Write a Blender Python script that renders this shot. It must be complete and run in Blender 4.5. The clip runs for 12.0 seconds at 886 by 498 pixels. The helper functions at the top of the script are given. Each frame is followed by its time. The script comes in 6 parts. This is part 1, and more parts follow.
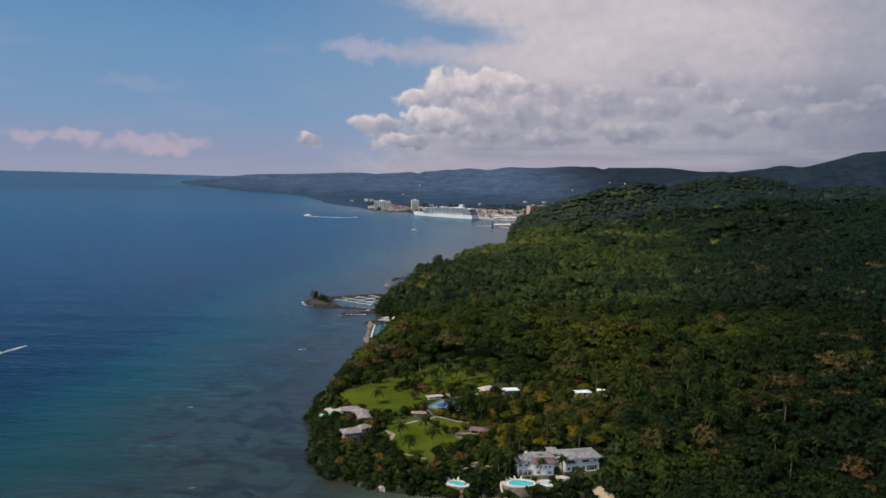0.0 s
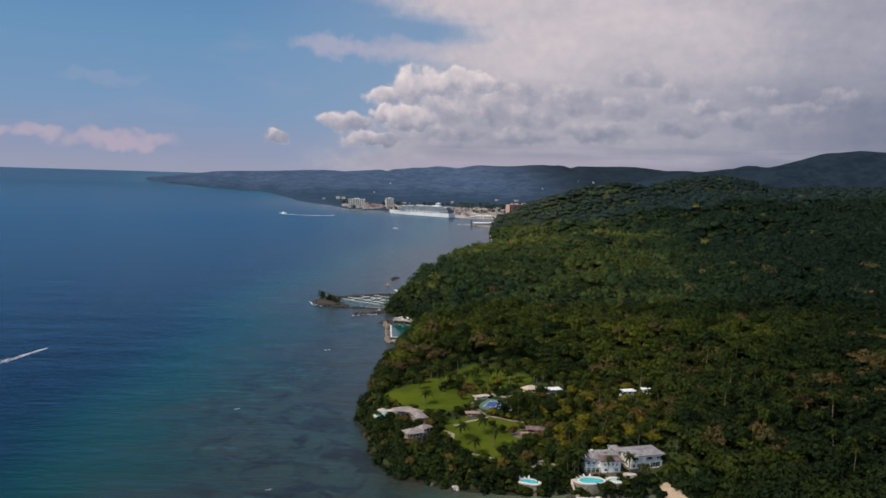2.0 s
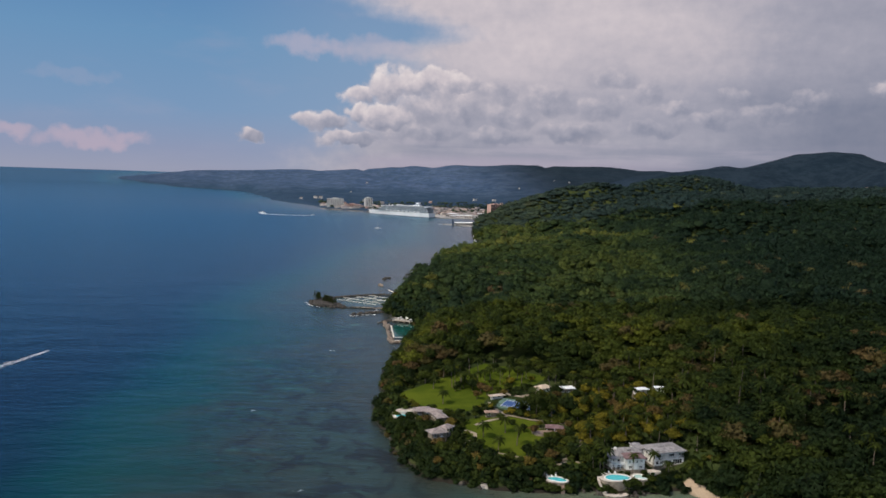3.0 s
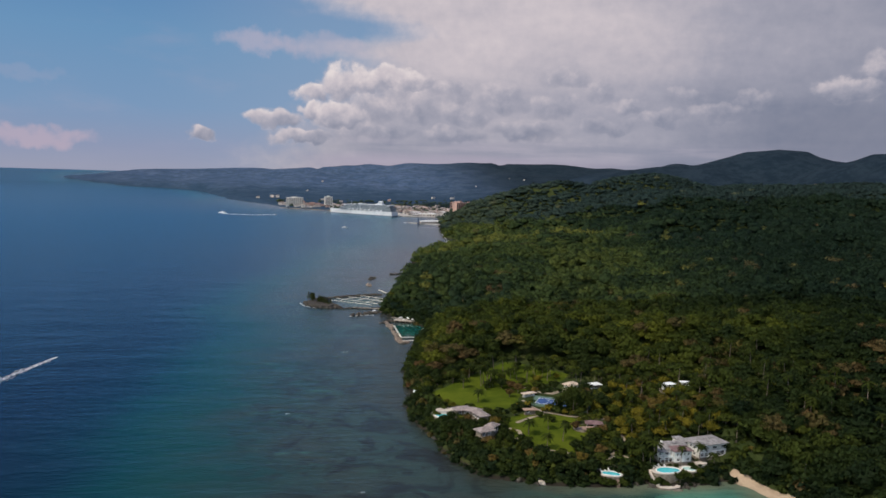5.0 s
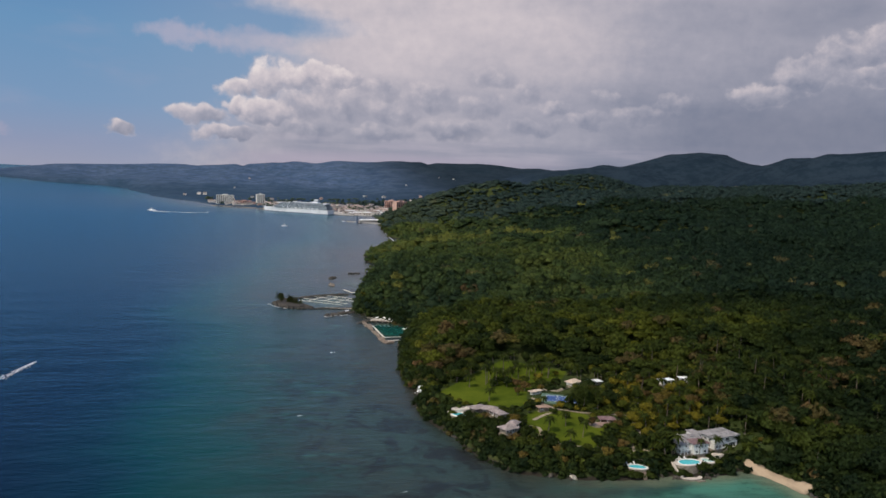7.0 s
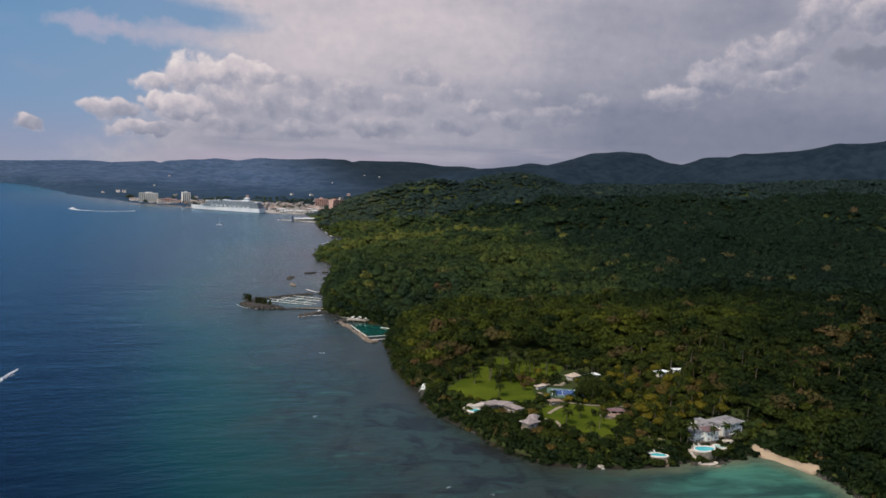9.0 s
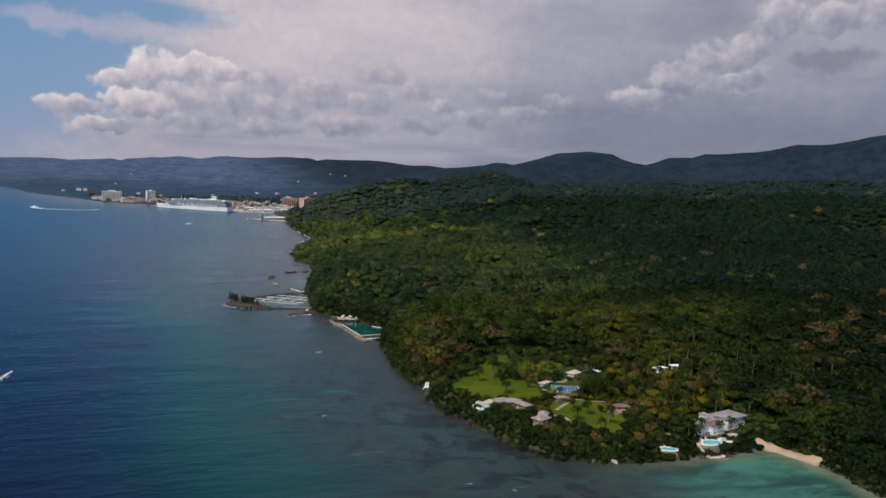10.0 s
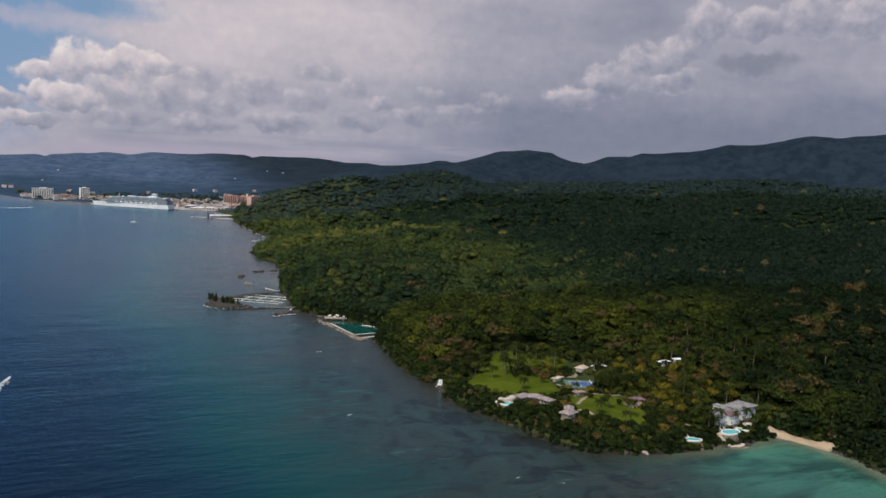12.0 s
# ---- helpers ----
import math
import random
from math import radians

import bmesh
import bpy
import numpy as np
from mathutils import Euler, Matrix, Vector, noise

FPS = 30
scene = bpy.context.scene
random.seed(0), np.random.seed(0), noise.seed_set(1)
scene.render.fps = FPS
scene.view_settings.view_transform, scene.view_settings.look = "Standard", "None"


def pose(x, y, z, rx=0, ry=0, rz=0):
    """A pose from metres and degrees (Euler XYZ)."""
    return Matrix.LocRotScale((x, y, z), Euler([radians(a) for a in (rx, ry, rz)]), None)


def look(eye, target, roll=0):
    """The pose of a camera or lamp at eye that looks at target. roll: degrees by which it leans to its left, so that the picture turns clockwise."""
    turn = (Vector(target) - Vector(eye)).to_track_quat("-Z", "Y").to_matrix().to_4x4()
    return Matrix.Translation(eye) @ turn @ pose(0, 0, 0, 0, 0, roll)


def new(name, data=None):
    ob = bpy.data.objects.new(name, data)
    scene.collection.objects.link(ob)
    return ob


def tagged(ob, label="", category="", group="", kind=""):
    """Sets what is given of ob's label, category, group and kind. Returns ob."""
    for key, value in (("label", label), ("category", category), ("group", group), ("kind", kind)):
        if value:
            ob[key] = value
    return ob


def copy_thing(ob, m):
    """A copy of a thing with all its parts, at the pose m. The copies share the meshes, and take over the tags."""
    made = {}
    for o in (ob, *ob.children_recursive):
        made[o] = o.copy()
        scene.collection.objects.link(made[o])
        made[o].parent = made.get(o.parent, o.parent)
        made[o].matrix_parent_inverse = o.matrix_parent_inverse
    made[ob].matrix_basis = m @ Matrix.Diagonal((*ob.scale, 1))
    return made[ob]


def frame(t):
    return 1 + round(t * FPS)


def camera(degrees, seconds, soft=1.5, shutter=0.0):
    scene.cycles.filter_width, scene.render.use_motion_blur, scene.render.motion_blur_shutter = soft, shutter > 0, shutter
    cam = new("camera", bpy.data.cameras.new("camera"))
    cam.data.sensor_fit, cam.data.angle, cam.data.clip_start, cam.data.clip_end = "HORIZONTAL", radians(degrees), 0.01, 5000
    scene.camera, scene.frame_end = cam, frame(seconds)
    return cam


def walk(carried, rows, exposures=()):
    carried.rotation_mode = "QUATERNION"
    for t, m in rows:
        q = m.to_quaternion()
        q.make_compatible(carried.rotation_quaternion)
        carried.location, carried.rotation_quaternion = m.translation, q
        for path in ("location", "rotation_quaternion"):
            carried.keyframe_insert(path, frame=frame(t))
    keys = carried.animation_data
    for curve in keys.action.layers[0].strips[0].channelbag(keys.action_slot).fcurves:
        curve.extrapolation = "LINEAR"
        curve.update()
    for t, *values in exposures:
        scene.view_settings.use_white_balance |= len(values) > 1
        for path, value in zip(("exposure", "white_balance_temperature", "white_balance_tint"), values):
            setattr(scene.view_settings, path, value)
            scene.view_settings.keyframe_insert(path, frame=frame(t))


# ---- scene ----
cam = camera(59.2, 12.0, 1.6)
PATH = [
    (0, (3.663, 5.413, 116.806), (3.659, 7.404, 116.625), 1.5),
    (0.5, (-6.801, 3.937, 117.217), (-6.777, 5.929, 117.035), 1.5),
    (1, (-17.069, 2.748, 117.626), (-17.021, 4.739, 117.444), 1.6),
    (1.5, (-27.649, 1.704, 118.038), (-27.58, 3.695, 117.855), 1.7),
    (2, (-38.388, 0.639, 118.527), (-38.295, 2.629, 118.342), 1.8),
    (2.5, (-49.195, -0.233, 118.792), (-49.07, 1.755, 118.608), 1.8),
    (3, (-60.083, -1.123, 118.899), (-59.92, 0.862, 118.715), 1.9),
    (5, (-102.715, -1.567, 119.992), (-102.421, 0.402, 119.806), 1.7),
    (5.5, (-113.941, -0.907, 120.037), (-113.599, 1.055, 119.853), 1.9),
    (6, (-125.307, 0.233, 120.189), (-124.915, 2.186, 120.005), 2.1),
    (6.5, (-136.783, 1.538, 120.222), (-136.341, 3.48, 120.04), 2.1),
    (7, (-148.625, 2.939, 120.137), (-148.132, 4.868, 119.954), 2.3),
    (9, (-195.842, 10.92, 119.852), (-195.147, 12.787, 119.671), 2.4),
    (9.5, (-207.358, 13.661, 119.575), (-206.617, 15.509, 119.395), 2.5),
    (10, (-218.727, 16.815, 119.056), (-217.941, 18.645, 118.877), 2.6),
    (10.5, (-229.751, 20.355, 118.705), (-228.923, 22.167, 118.526), 2.7),
    (11, (-240.765, 24.386, 118.371), (-239.897, 26.179, 118.194), 2.8),
    (11.5, (-251.511, 28.717, 118.101), (-250.603, 30.49, 117.925), 2.8),
    (12, (-262.301, 33.264, 117.866), (-261.355, 35.017, 117.689), 2.8),
]
walk(cam, [(t, look(eye, target, roll)) for t, eye, target, roll in PATH])


# ---- world, sun and exposure ----
world = bpy.data.worlds.new("world")
scene.world = world
world.use_nodes = True
SUN_DIR = Vector((-0.60, -0.36, 0.90)).normalized()       # towards the sun
wn = world.node_tree
sky = wn.nodes.new("ShaderNodeTexSky")
sky.sky_type, sky.sun_disc = "NISHITA", False
sky.sun_elevation = math.asin(SUN_DIR.z)
sky.sun_rotation = math.atan2(SUN_DIR.x, SUN_DIR.y)
sky.air_density, sky.dust_density, sky.ozone_density = 1.0, 2.5, 1.0
wn.links.new(sky.outputs[0], wn.nodes["Background"].inputs[0])
wn.nodes["Background"].inputs[1].default_value = 0.15
sun = new("sun", bpy.data.lights.new("sun", "SUN"))
sun.data.energy, sun.data.angle, sun.data.color = 2.6, radians(6.0), (1.0, 0.88, 0.68)
sun.matrix_world = look((0, 0, 900), Vector((0, 0, 900)) - SUN_DIR)

EYE_MID = (-130.0, 10.0, 119.0)                           # middle of the flight


# ---- node helpers ----
class Nodes:
    """Short hand for building node trees."""

    def __init__(self, tree):
        self.t = tree

    def add(self, kind, **props):
        n = self.t.nodes.new(kind)
        for k, v in props.items():
            setattr(n, k, v)
        return n

    def put(self, socket, v):
        if hasattr(v, "is_output"):
            self.t.links.new(v, socket)
        else:
            socket.default_value = v

    def math(self, op, a, b=0.0, c=0.0, clamp=False):
        n = self.add("ShaderNodeMath", operation=op, use_clamp=clamp)
        for s, v in zip(n.inputs, (a, b, c)):
            self.put(s, v)
        return n.outputs[0]

    def step(self, v, lo, hi, a=0.0, b=1.0):
        n = self.add("ShaderNodeMapRange", interpolation_type="SMOOTHSTEP")
        for s, x in zip(n.inputs, (v, lo, hi, a, b)):
            self.put(s, x)
        return n.outputs[0]

    def mix(self, f, a, b, blend="MIX"):
        n = self.add("ShaderNodeMix", data_type="RGBA", blend_type=blend)
        self.put(n.inputs[0], f)
        for s, v in ((n.inputs[6], a), (n.inputs[7], b)):
            self.put(s, (*v, 1.0) if isinstance(v, tuple) and len(v) == 3 else v)
        return n.outputs[2]

    def noise(self, vec, scale, detail=4.0, rough=0.55, distortion=0.0):
        n = self.add("ShaderNodeTexNoise")
        if vec is not None:
            self.put(n.inputs["Vector"], vec)
        for k, v in (("Scale", scale), ("Detail", detail), ("Roughness", rough), ("Distortion", distortion)):
            n.inputs[k].default_value = v
        return n.outputs["Fac"]

    def ramp(self, f, stops, mode="LINEAR"):
        n = self.add("ShaderNodeValToRGB")
        self.put(n.inputs[0], f)
        n.color_ramp.interpolation = mode
        e = n.color_ramp.elements
        while len(e) < len(stops):
            e.new(0.5)
        for el, (p, c) in zip(e, stops):
            el.position = p
            el.color = (*c, 1.0) if isinstance(c, tuple) else (c, c, c, 1.0)
        return n.outputs[0]

    def curve(self, f, pts):
        n = self.add("ShaderNodeFloatCurve")
        self.put(n.inputs["Value"], f)
        p = n.mapping.curves[0].points
        while len(p) < len(pts):
            p.new(0.5, 0.5)
        for q, (x, y) in zip(p, pts):
            q.location = (x, y)
        n.mapping.update()
        return n.outputs[0]

    def vec(self, x, y, z=0.0):
        n = self.add("ShaderNodeCombineXYZ")
        for s, v in zip(n.inputs, (x, y, z)):
            self.put(s, v)
        return n.outputs[0]

    def bump(self, h, strength, distance):
        n = self.add("ShaderNodeBump")
        n.inputs["Strength"].default_value, n.inputs["Distance"].default_value = strength, distance
        self.put(n.inputs["Height"], h)
        return n.outputs[0]


def material(name, rough=0.8, metal=0.0):
    m = bpy.data.materials.new(name)
    m.use_nodes = True
    n = Nodes(m.node_tree)
    b = m.node_tree.nodes["Principled BSDF"]
    b.inputs["Roughness"].default_value, b.inputs["Metallic"].default_value = rough, metal
    return m, n, b


def surface(name, a, b, scale=0.6, rough=0.8, fine=6.0, bump=0.3, depth=0.03, metal=0.0, spread=0.0):
    """A worn surface: two colours mixed by noise at two scales, with relief; spread: brightness by object."""
    m, n, p = material(name, rough, metal)
    pos = n.add("ShaderNodeNewGeometry").outputs["Position"]
    big = n.noise(pos, scale, 5.0, 0.6)
    small = n.noise(pos, fine, 3.0, 0.6)
    f = n.math("ADD", n.math("MULTIPLY", big, 0.7), n.math("MULTIPLY", small, 0.3))
    c = n.mix(n.step(f, 0.36, 0.64), a, b)
    if spread:
        r = n.add("ShaderNodeObjectInfo").outputs["Random"]
        hs = n.add("ShaderNodeHueSaturation")
        n.put(hs.inputs["Value"], n.math("MULTIPLY_ADD", r, 2 * spread, 1 - spread))
        n.put(hs.inputs["Color"], c)
        c = hs.outputs[0]
    n.put(p.inputs["Base Color"], c)
    n.put(p.inputs["Normal"], n.bump(small, bump, depth))
    return m


def rgb(*srgb):
    """Linear colour from 0..255 picture values."""
    return tuple((c / 255 / 12.92) if c < 10.3 else ((c / 255 + 0.055) / 1.055) ** 2.4 for c in srgb)


# ---- materials ----
def foliage(name, stops, patch=0.012):
    """Leaves: tint 0..1 of each tree picks its green, noise breaks it up."""
    m, n, p = material(name, 0.62)
    pos = n.add("ShaderNodeNewGeometry").outputs["Position"]
    tint = n.add("ShaderNodeAttribute", attribute_name="tint").outputs["Fac"]
    leaf = n.noise(pos, 0.9, 4.0, 0.7)
    area = n.noise(pos, patch, 3.0, 0.5)
    f = n.math("ADD", n.math("MULTIPLY", tint, 0.88), n.math("MULTIPLY_ADD", area, 0.24, -0.06), clamp=True)
    c = n.ramp(f, stops)
    c = n.mix(n.step(leaf, 0.34, 0.66), n.mix(1.0, c, (0.46, 0.48, 0.46), "MULTIPLY"), n.mix(1.0, c, (1.12, 1.12, 1.06), "MULTIPLY"))
    n.put(p.inputs["Base Color"], c)
    p.inputs["Specular IOR Level"].default_value = 0.05
    turn = n.add("ShaderNodeVectorTransform", vector_type="NORMAL", convert_from="OBJECT", convert_to="WORLD")
    n.put(turn.inputs[0], n.add("ShaderNodeAttribute", attribute_name="clump").outputs["Vector"])
    n.put(p.inputs["Normal"], turn.outputs[0])
    thin, both = n.add("ShaderNodeBsdfTranslucent"), n.add("ShaderNodeMixShader")
    n.put(thin.inputs["Color"], n.mix(1.0, c, (1.15, 1.2, 0.8), "MULTIPLY"))
    both.inputs[0].default_value = 0.34
    n.put(both.inputs[1], p.outputs[0])
    n.put(both.inputs[2], thin.outputs[0])
    n.put(m.node_tree.nodes["Material Output"].inputs["Surface"], both.outputs[0])
    return m


GREENS = [(0.0, (0.010, 0.021, 0.011)), (0.25, (0.025, 0.041, 0.012)), (0.45, (0.055, 0.073, 0.014)), (0.62, (0.102, 0.116, 0.017)),
          (0.76, (0.165, 0.165, 0.026)), (0.84, (0.092, 0.078, 0.030)), (0.92, (0.108, 0.083, 0.037)), (1.0, (0.145, 0.066, 0.034))]
M_LEAF = foliage("forest leaves", GREENS)
# middle and far woods: cooler greens, with distance haze painted into the leaves
M_RIDGE = foliage("ridge leaves with painted haze", [(0.0, (0.013, 0.028, 0.019)), (0.25, (0.027, 0.048, 0.024)), (0.45, (0.052, 0.080, 0.028)), (0.62, (0.094, 0.118, 0.032)),
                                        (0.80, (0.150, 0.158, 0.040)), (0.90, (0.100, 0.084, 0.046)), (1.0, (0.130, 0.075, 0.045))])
# the blue in these leaves is painted distance haze
M_HILL = foliage("hill leaves with painted haze", [(0.0, (0.029, 0.052, 0.053)), (0.35, (0.042, 0.068, 0.060)), (0.6, (0.068, 0.094, 0.063)), (1.0, (0.098, 0.108, 0.066))])
M_GARDEN = foliage("garden leaves", [(0.0, (0.015, 0.027, 0.009)), (0.3, (0.034, 0.050, 0.011)), (0.55, (0.078, 0.094, 0.014)), (0.75, (0.205, 0.170, 0.022)), (0.9, (0.115, 0.074, 0.034)), (1.0, (0.16, 0.08, 0.045))], 0.05)


def make_ground():
    m, n, p = material("ground soil, grass and painted haze", 0.95)
    pos = n.add("ShaderNodeNewGeometry").outputs["Position"]
    lawn = n.add("ShaderNodeAttribute", attribute_name="lawn").outputs["Fac"]
    sand = n.add("ShaderNodeAttribute", attribute_name="sand").outputs["Fac"]
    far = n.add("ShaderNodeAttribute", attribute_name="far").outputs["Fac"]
    a, b, c = n.noise(pos, 0.05, 5.0, 0.65), n.noise(pos, 0.9, 4.0, 0.6), n.noise(pos, 0.009, 8.0, 0.74)
    wood = n.mix(n.step(a, 0.35, 0.65), (0.028, 0.042, 0.014), (0.052, 0.062, 0.022))
    grass = n.mix(n.step(a, 0.4, 0.62), (0.046, 0.074, 0.007), (0.084, 0.112, 0.011))
    grass = n.mix(n.math("MULTIPLY", b, 0.5), grass, (0.060, 0.070, 0.010))
    dune = n.mix(b, (0.31, 0.235, 0.165), (0.46, 0.36, 0.26))
    # far hills: blue distance haze is painted into the base colour
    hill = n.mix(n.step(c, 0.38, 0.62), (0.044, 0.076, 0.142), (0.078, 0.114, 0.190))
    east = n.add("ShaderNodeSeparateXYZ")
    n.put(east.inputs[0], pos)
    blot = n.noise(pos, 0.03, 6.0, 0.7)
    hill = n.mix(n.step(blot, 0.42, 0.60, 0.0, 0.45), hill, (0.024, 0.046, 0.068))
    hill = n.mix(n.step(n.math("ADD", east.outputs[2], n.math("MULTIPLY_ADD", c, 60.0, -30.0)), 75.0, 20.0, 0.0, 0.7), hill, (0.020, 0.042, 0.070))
    # eastern hills darker: cloud shade is painted into their colour
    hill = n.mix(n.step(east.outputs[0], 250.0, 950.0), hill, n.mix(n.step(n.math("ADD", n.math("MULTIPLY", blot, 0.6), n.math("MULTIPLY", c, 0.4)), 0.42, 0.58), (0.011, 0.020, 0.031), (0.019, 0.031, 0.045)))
    col = n.mix(n.step(n.math("ADD", lawn, n.math("MULTIPLY_ADD", b, 0.4, -0.2)), 0.4, 0.6), wood, grass)
    col = n.mix(n.step(n.math("ADD", sand, n.math("MULTIPLY_ADD", b, 0.3, -0.15)), 0.4, 0.6), col, dune)
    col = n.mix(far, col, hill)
    zsep = n.add("ShaderNodeSeparateXYZ")
    n.put(zsep.inputs[0], pos)
    ledge = n.math("MULTIPLY", n.step(n.math("ADD", zsep.outputs[2], b), 2.1, 1.2), n.math("SUBTRACT", 1.0, sand))
    col = n.mix(n.math("MULTIPLY", ledge, n.math("SUBTRACT", 1.0, far)), col, n.mix(a, (0.014, 0.013, 0.011), (0.045, 0.039, 0.032)))
    n.put(p.inputs["Base Color"], col)
    p.inputs["Specular IOR Level"].default_value = 0.01
    h = n.mix(far, b, n.math("MULTIPLY", c, 12.0))
    n.put(p.inputs["Normal"], n.bump(h, 0.5, 0.6))
    return m


M_GROUND = make_ground()


def make_sea():
    m, n, p = material("sea water", 0.16)
    p.inputs["IOR"].default_value = 1.33
    pos = n.add("ShaderNodeNewGeometry").outputs["Position"]
    depth = n.add("ShaderNodeAttribute", attribute_name="depth").outputs["Fac"]
    sand = n.add("ShaderNodeAttribute", attribute_name="sand").outputs["Fac"]
    stretch = n.add("ShaderNodeMapping")
    stretch.inputs["Rotation"].default_value = (0, 0, radians(35))
    stretch.inputs["Scale"].default_value = (0.35, 1.0, 1.0)
    n.put(stretch.inputs["Vector"], pos)
    reef = n.noise(stretch.outputs[0], 0.035, 6.0, 0.62, 0.6)
    broad = n.noise(pos, 0.006, 4.0, 0.55)
    d = n.math("ADD", depth, n.math("MULTIPLY_ADD", reef, 18.0, -9.0))
    d = n.math("ADD", d, n.math("MULTIPLY_ADD", broad, 16.0, -8.0))
    d = n.math("DIVIDE", d, 40.0, clamp=True)
    col = n.ramp(d, [(0.0, (0.036, 0.036, 0.029)), (0.06, (0.030, 0.035, 0.029)), (0.14, (0.021, 0.038, 0.034)), (0.27, (0.007, 0.040, 0.038)),
                     (0.42, (0.002, 0.032, 0.037)), (0.62, (0.001, 0.015, 0.029)), (0.85, (0.0008, 0.007, 0.021)), (1.0, (0.0008, 0.005, 0.018))])
    weed = n.noise(pos, 0.062, 8.0, 0.70, 0.9)
    band = n.math("MULTIPLY", n.step(depth, 0.6, 1.8), n.step(depth, 11.0, 4.0))
    col = n.mix(n.math("MULTIPLY", n.math("MULTIPLY", n.step(weed, 0.49, 0.58), band), 0.8), col, (0.017, 0.018, 0.016))
    col = n.mix(n.math("MULTIPLY", n.math("MULTIPLY", n.step(n.noise(stretch.outputs[0], 0.12, 8.0, 0.68, 0.5), 0.55, 0.67), band), 0.75), col, (0.040, 0.104, 0.088))
    bed = n.add("ShaderNodeAttribute", attribute_name="weed").outputs["Fac"]
    col = n.mix(n.step(n.math("ADD", bed, n.math("MULTIPLY_ADD", weed, 1.2, -0.6)), 0.30, 0.85, 0.0, 0.8), col, n.mix(n.step(weed, 0.45, 0.58), (0.026, 0.046, 0.040), (0.015, 0.015, 0.014)))
    shoal = n.mix(n.step(reef, 0.40, 0.58), (0.022, 0.064, 0.050), (0.056, 0.172, 0.126))
    shoal = n.mix(n.math("MULTIPLY", n.step(n.math("ADD", depth, n.math("MULTIPLY_ADD", weed, 0.8, -0.4)), 0.75, 0.05), 0.75), shoal, (0.175, 0.200, 0.130))
    col = n.mix(sand, col, shoal)
    w1 = n.noise(stretch.outputs[0], 0.22, 5.0, 0.6)
    w2 = n.noise(stretch.outputs[0], 0.03, 3.0, 0.5)
    w3 = n.noise(stretch.outputs[0], 0.75, 4.0, 0.65)
    h = n.math("ADD", n.math("MULTIPLY", w1, 0.7), n.math("MULTIPLY_ADD", w2, 1.6, n.math("MULTIPLY", w3, 0.22)))
    nrm = n.bump(h, 0.65, 1.4)
    level = n.add("ShaderNodeCombineXYZ")
    level.inputs[2].default_value = 1.0
    n.put(nrm.node.inputs["Normal"], level.outputs[0])
    m.node_tree.nodes.remove(p)
    body, gloss, both = n.add("ShaderNodeBsdfDiffuse"), n.add("ShaderNodeBsdfGlossy"), n.add("ShaderNodeMixShader")
    n.put(body.inputs["Color"], col)
    gloss.inputs["Roughness"].default_value = 0.22
    calm = n.add("ShaderNodeAttribute", attribute_name="calm").outputs["Fac"]
    n.put(gloss.inputs["Color"], n.mix(calm, (0.41, 0.78, 1.0), (0.86, 0.92, 1.0)))
    fres = n.add("ShaderNodeFresnel")
    fres.inputs["IOR"].default_value = 1.33
    for s in (gloss.inputs["Normal"], fres.inputs["Normal"]):
        n.put(s, nrm)
    n.put(both.inputs[0], n.math("MINIMUM", n.math("MULTIPLY", n.math("POWER", fres.outputs[0], 1.32), 1.1), 0.54))
    n.put(both.inputs[1], body.outputs[0])
    n.put(both.inputs[2], gloss.outputs[0])
    n.put(m.node_tree.nodes["Material Output"].inputs["Surface"], both.outputs[0])
    return m


M_SEA = make_sea()


# cumulus heads of the cloud bank: bearing, elevation, half width, half height, in degrees
CUMULUS_WEST = [(-8.4, 2.75, 1.0, 0.62), (-3.5, 3.7, 1.8, 0.8), (-1.6, 2.5, 2.4, 0.6), (-1.1, 4.3, 0.8, 0.6), (-0.9, 5.5, 1.2, 0.8),
                (0.9, 6.4, 1.5, 1.3), (2.8, 6.9, 1.4, 1.05), (0.8, 4.2, 2.3, 1.0), (4.4, 7.0, 1.7, 0.9), (6.2, 6.8, 1.9, 1.0)]
CUMULUS_MID = [(3.7, 4.9, 2.2, 1.3), (6.8, 4.8, 2.0, 1.2), (3.6, 3.0, 3.4, 0.8), (9.0, 6.3, 1.8, 0.9), (10.2, 4.6, 2.2, 1.0), (9.0, 2.9, 3.0, 0.7),
               (13.0, 5.7, 2.3, 1.1), (14.5, 3.5, 3.0, 0.8), (16.4, 5.2, 2.0, 1.0), (17.4, 7.2, 1.9, 0.8), (19.6, 6.3, 1.5, 0.9), (21.8, 5.3, 1.4, 0.7),
               (24.0, 4.4, 1.9, 0.7), (25.3, 6.2, 1.25, 0.75), (20.5, 3.9, 2.4, 0.7), (27.5, 5.0, 2.2, 0.8), (30.0, 5.9, 1.6, 0.6)]
CUMULUS_EAST = [(35.6, 6.3, 2.0, 0.8), (38.0, 7.6, 1.9, 1.2), (40.2, 8.6, 1.7, 1.3), (42.6, 9.5, 1.8, 1.3), (44.8, 11.5, 1.9, 1.7), (47.8, 11.4, 2.1, 1.2),
                (50.8, 11.8, 2.1, 1.5), (54.5, 11.6, 2.4, 1.4), (42.0, 7.6, 2.8, 0.8), (58.0, 11.0, 3.0, 2.0)]


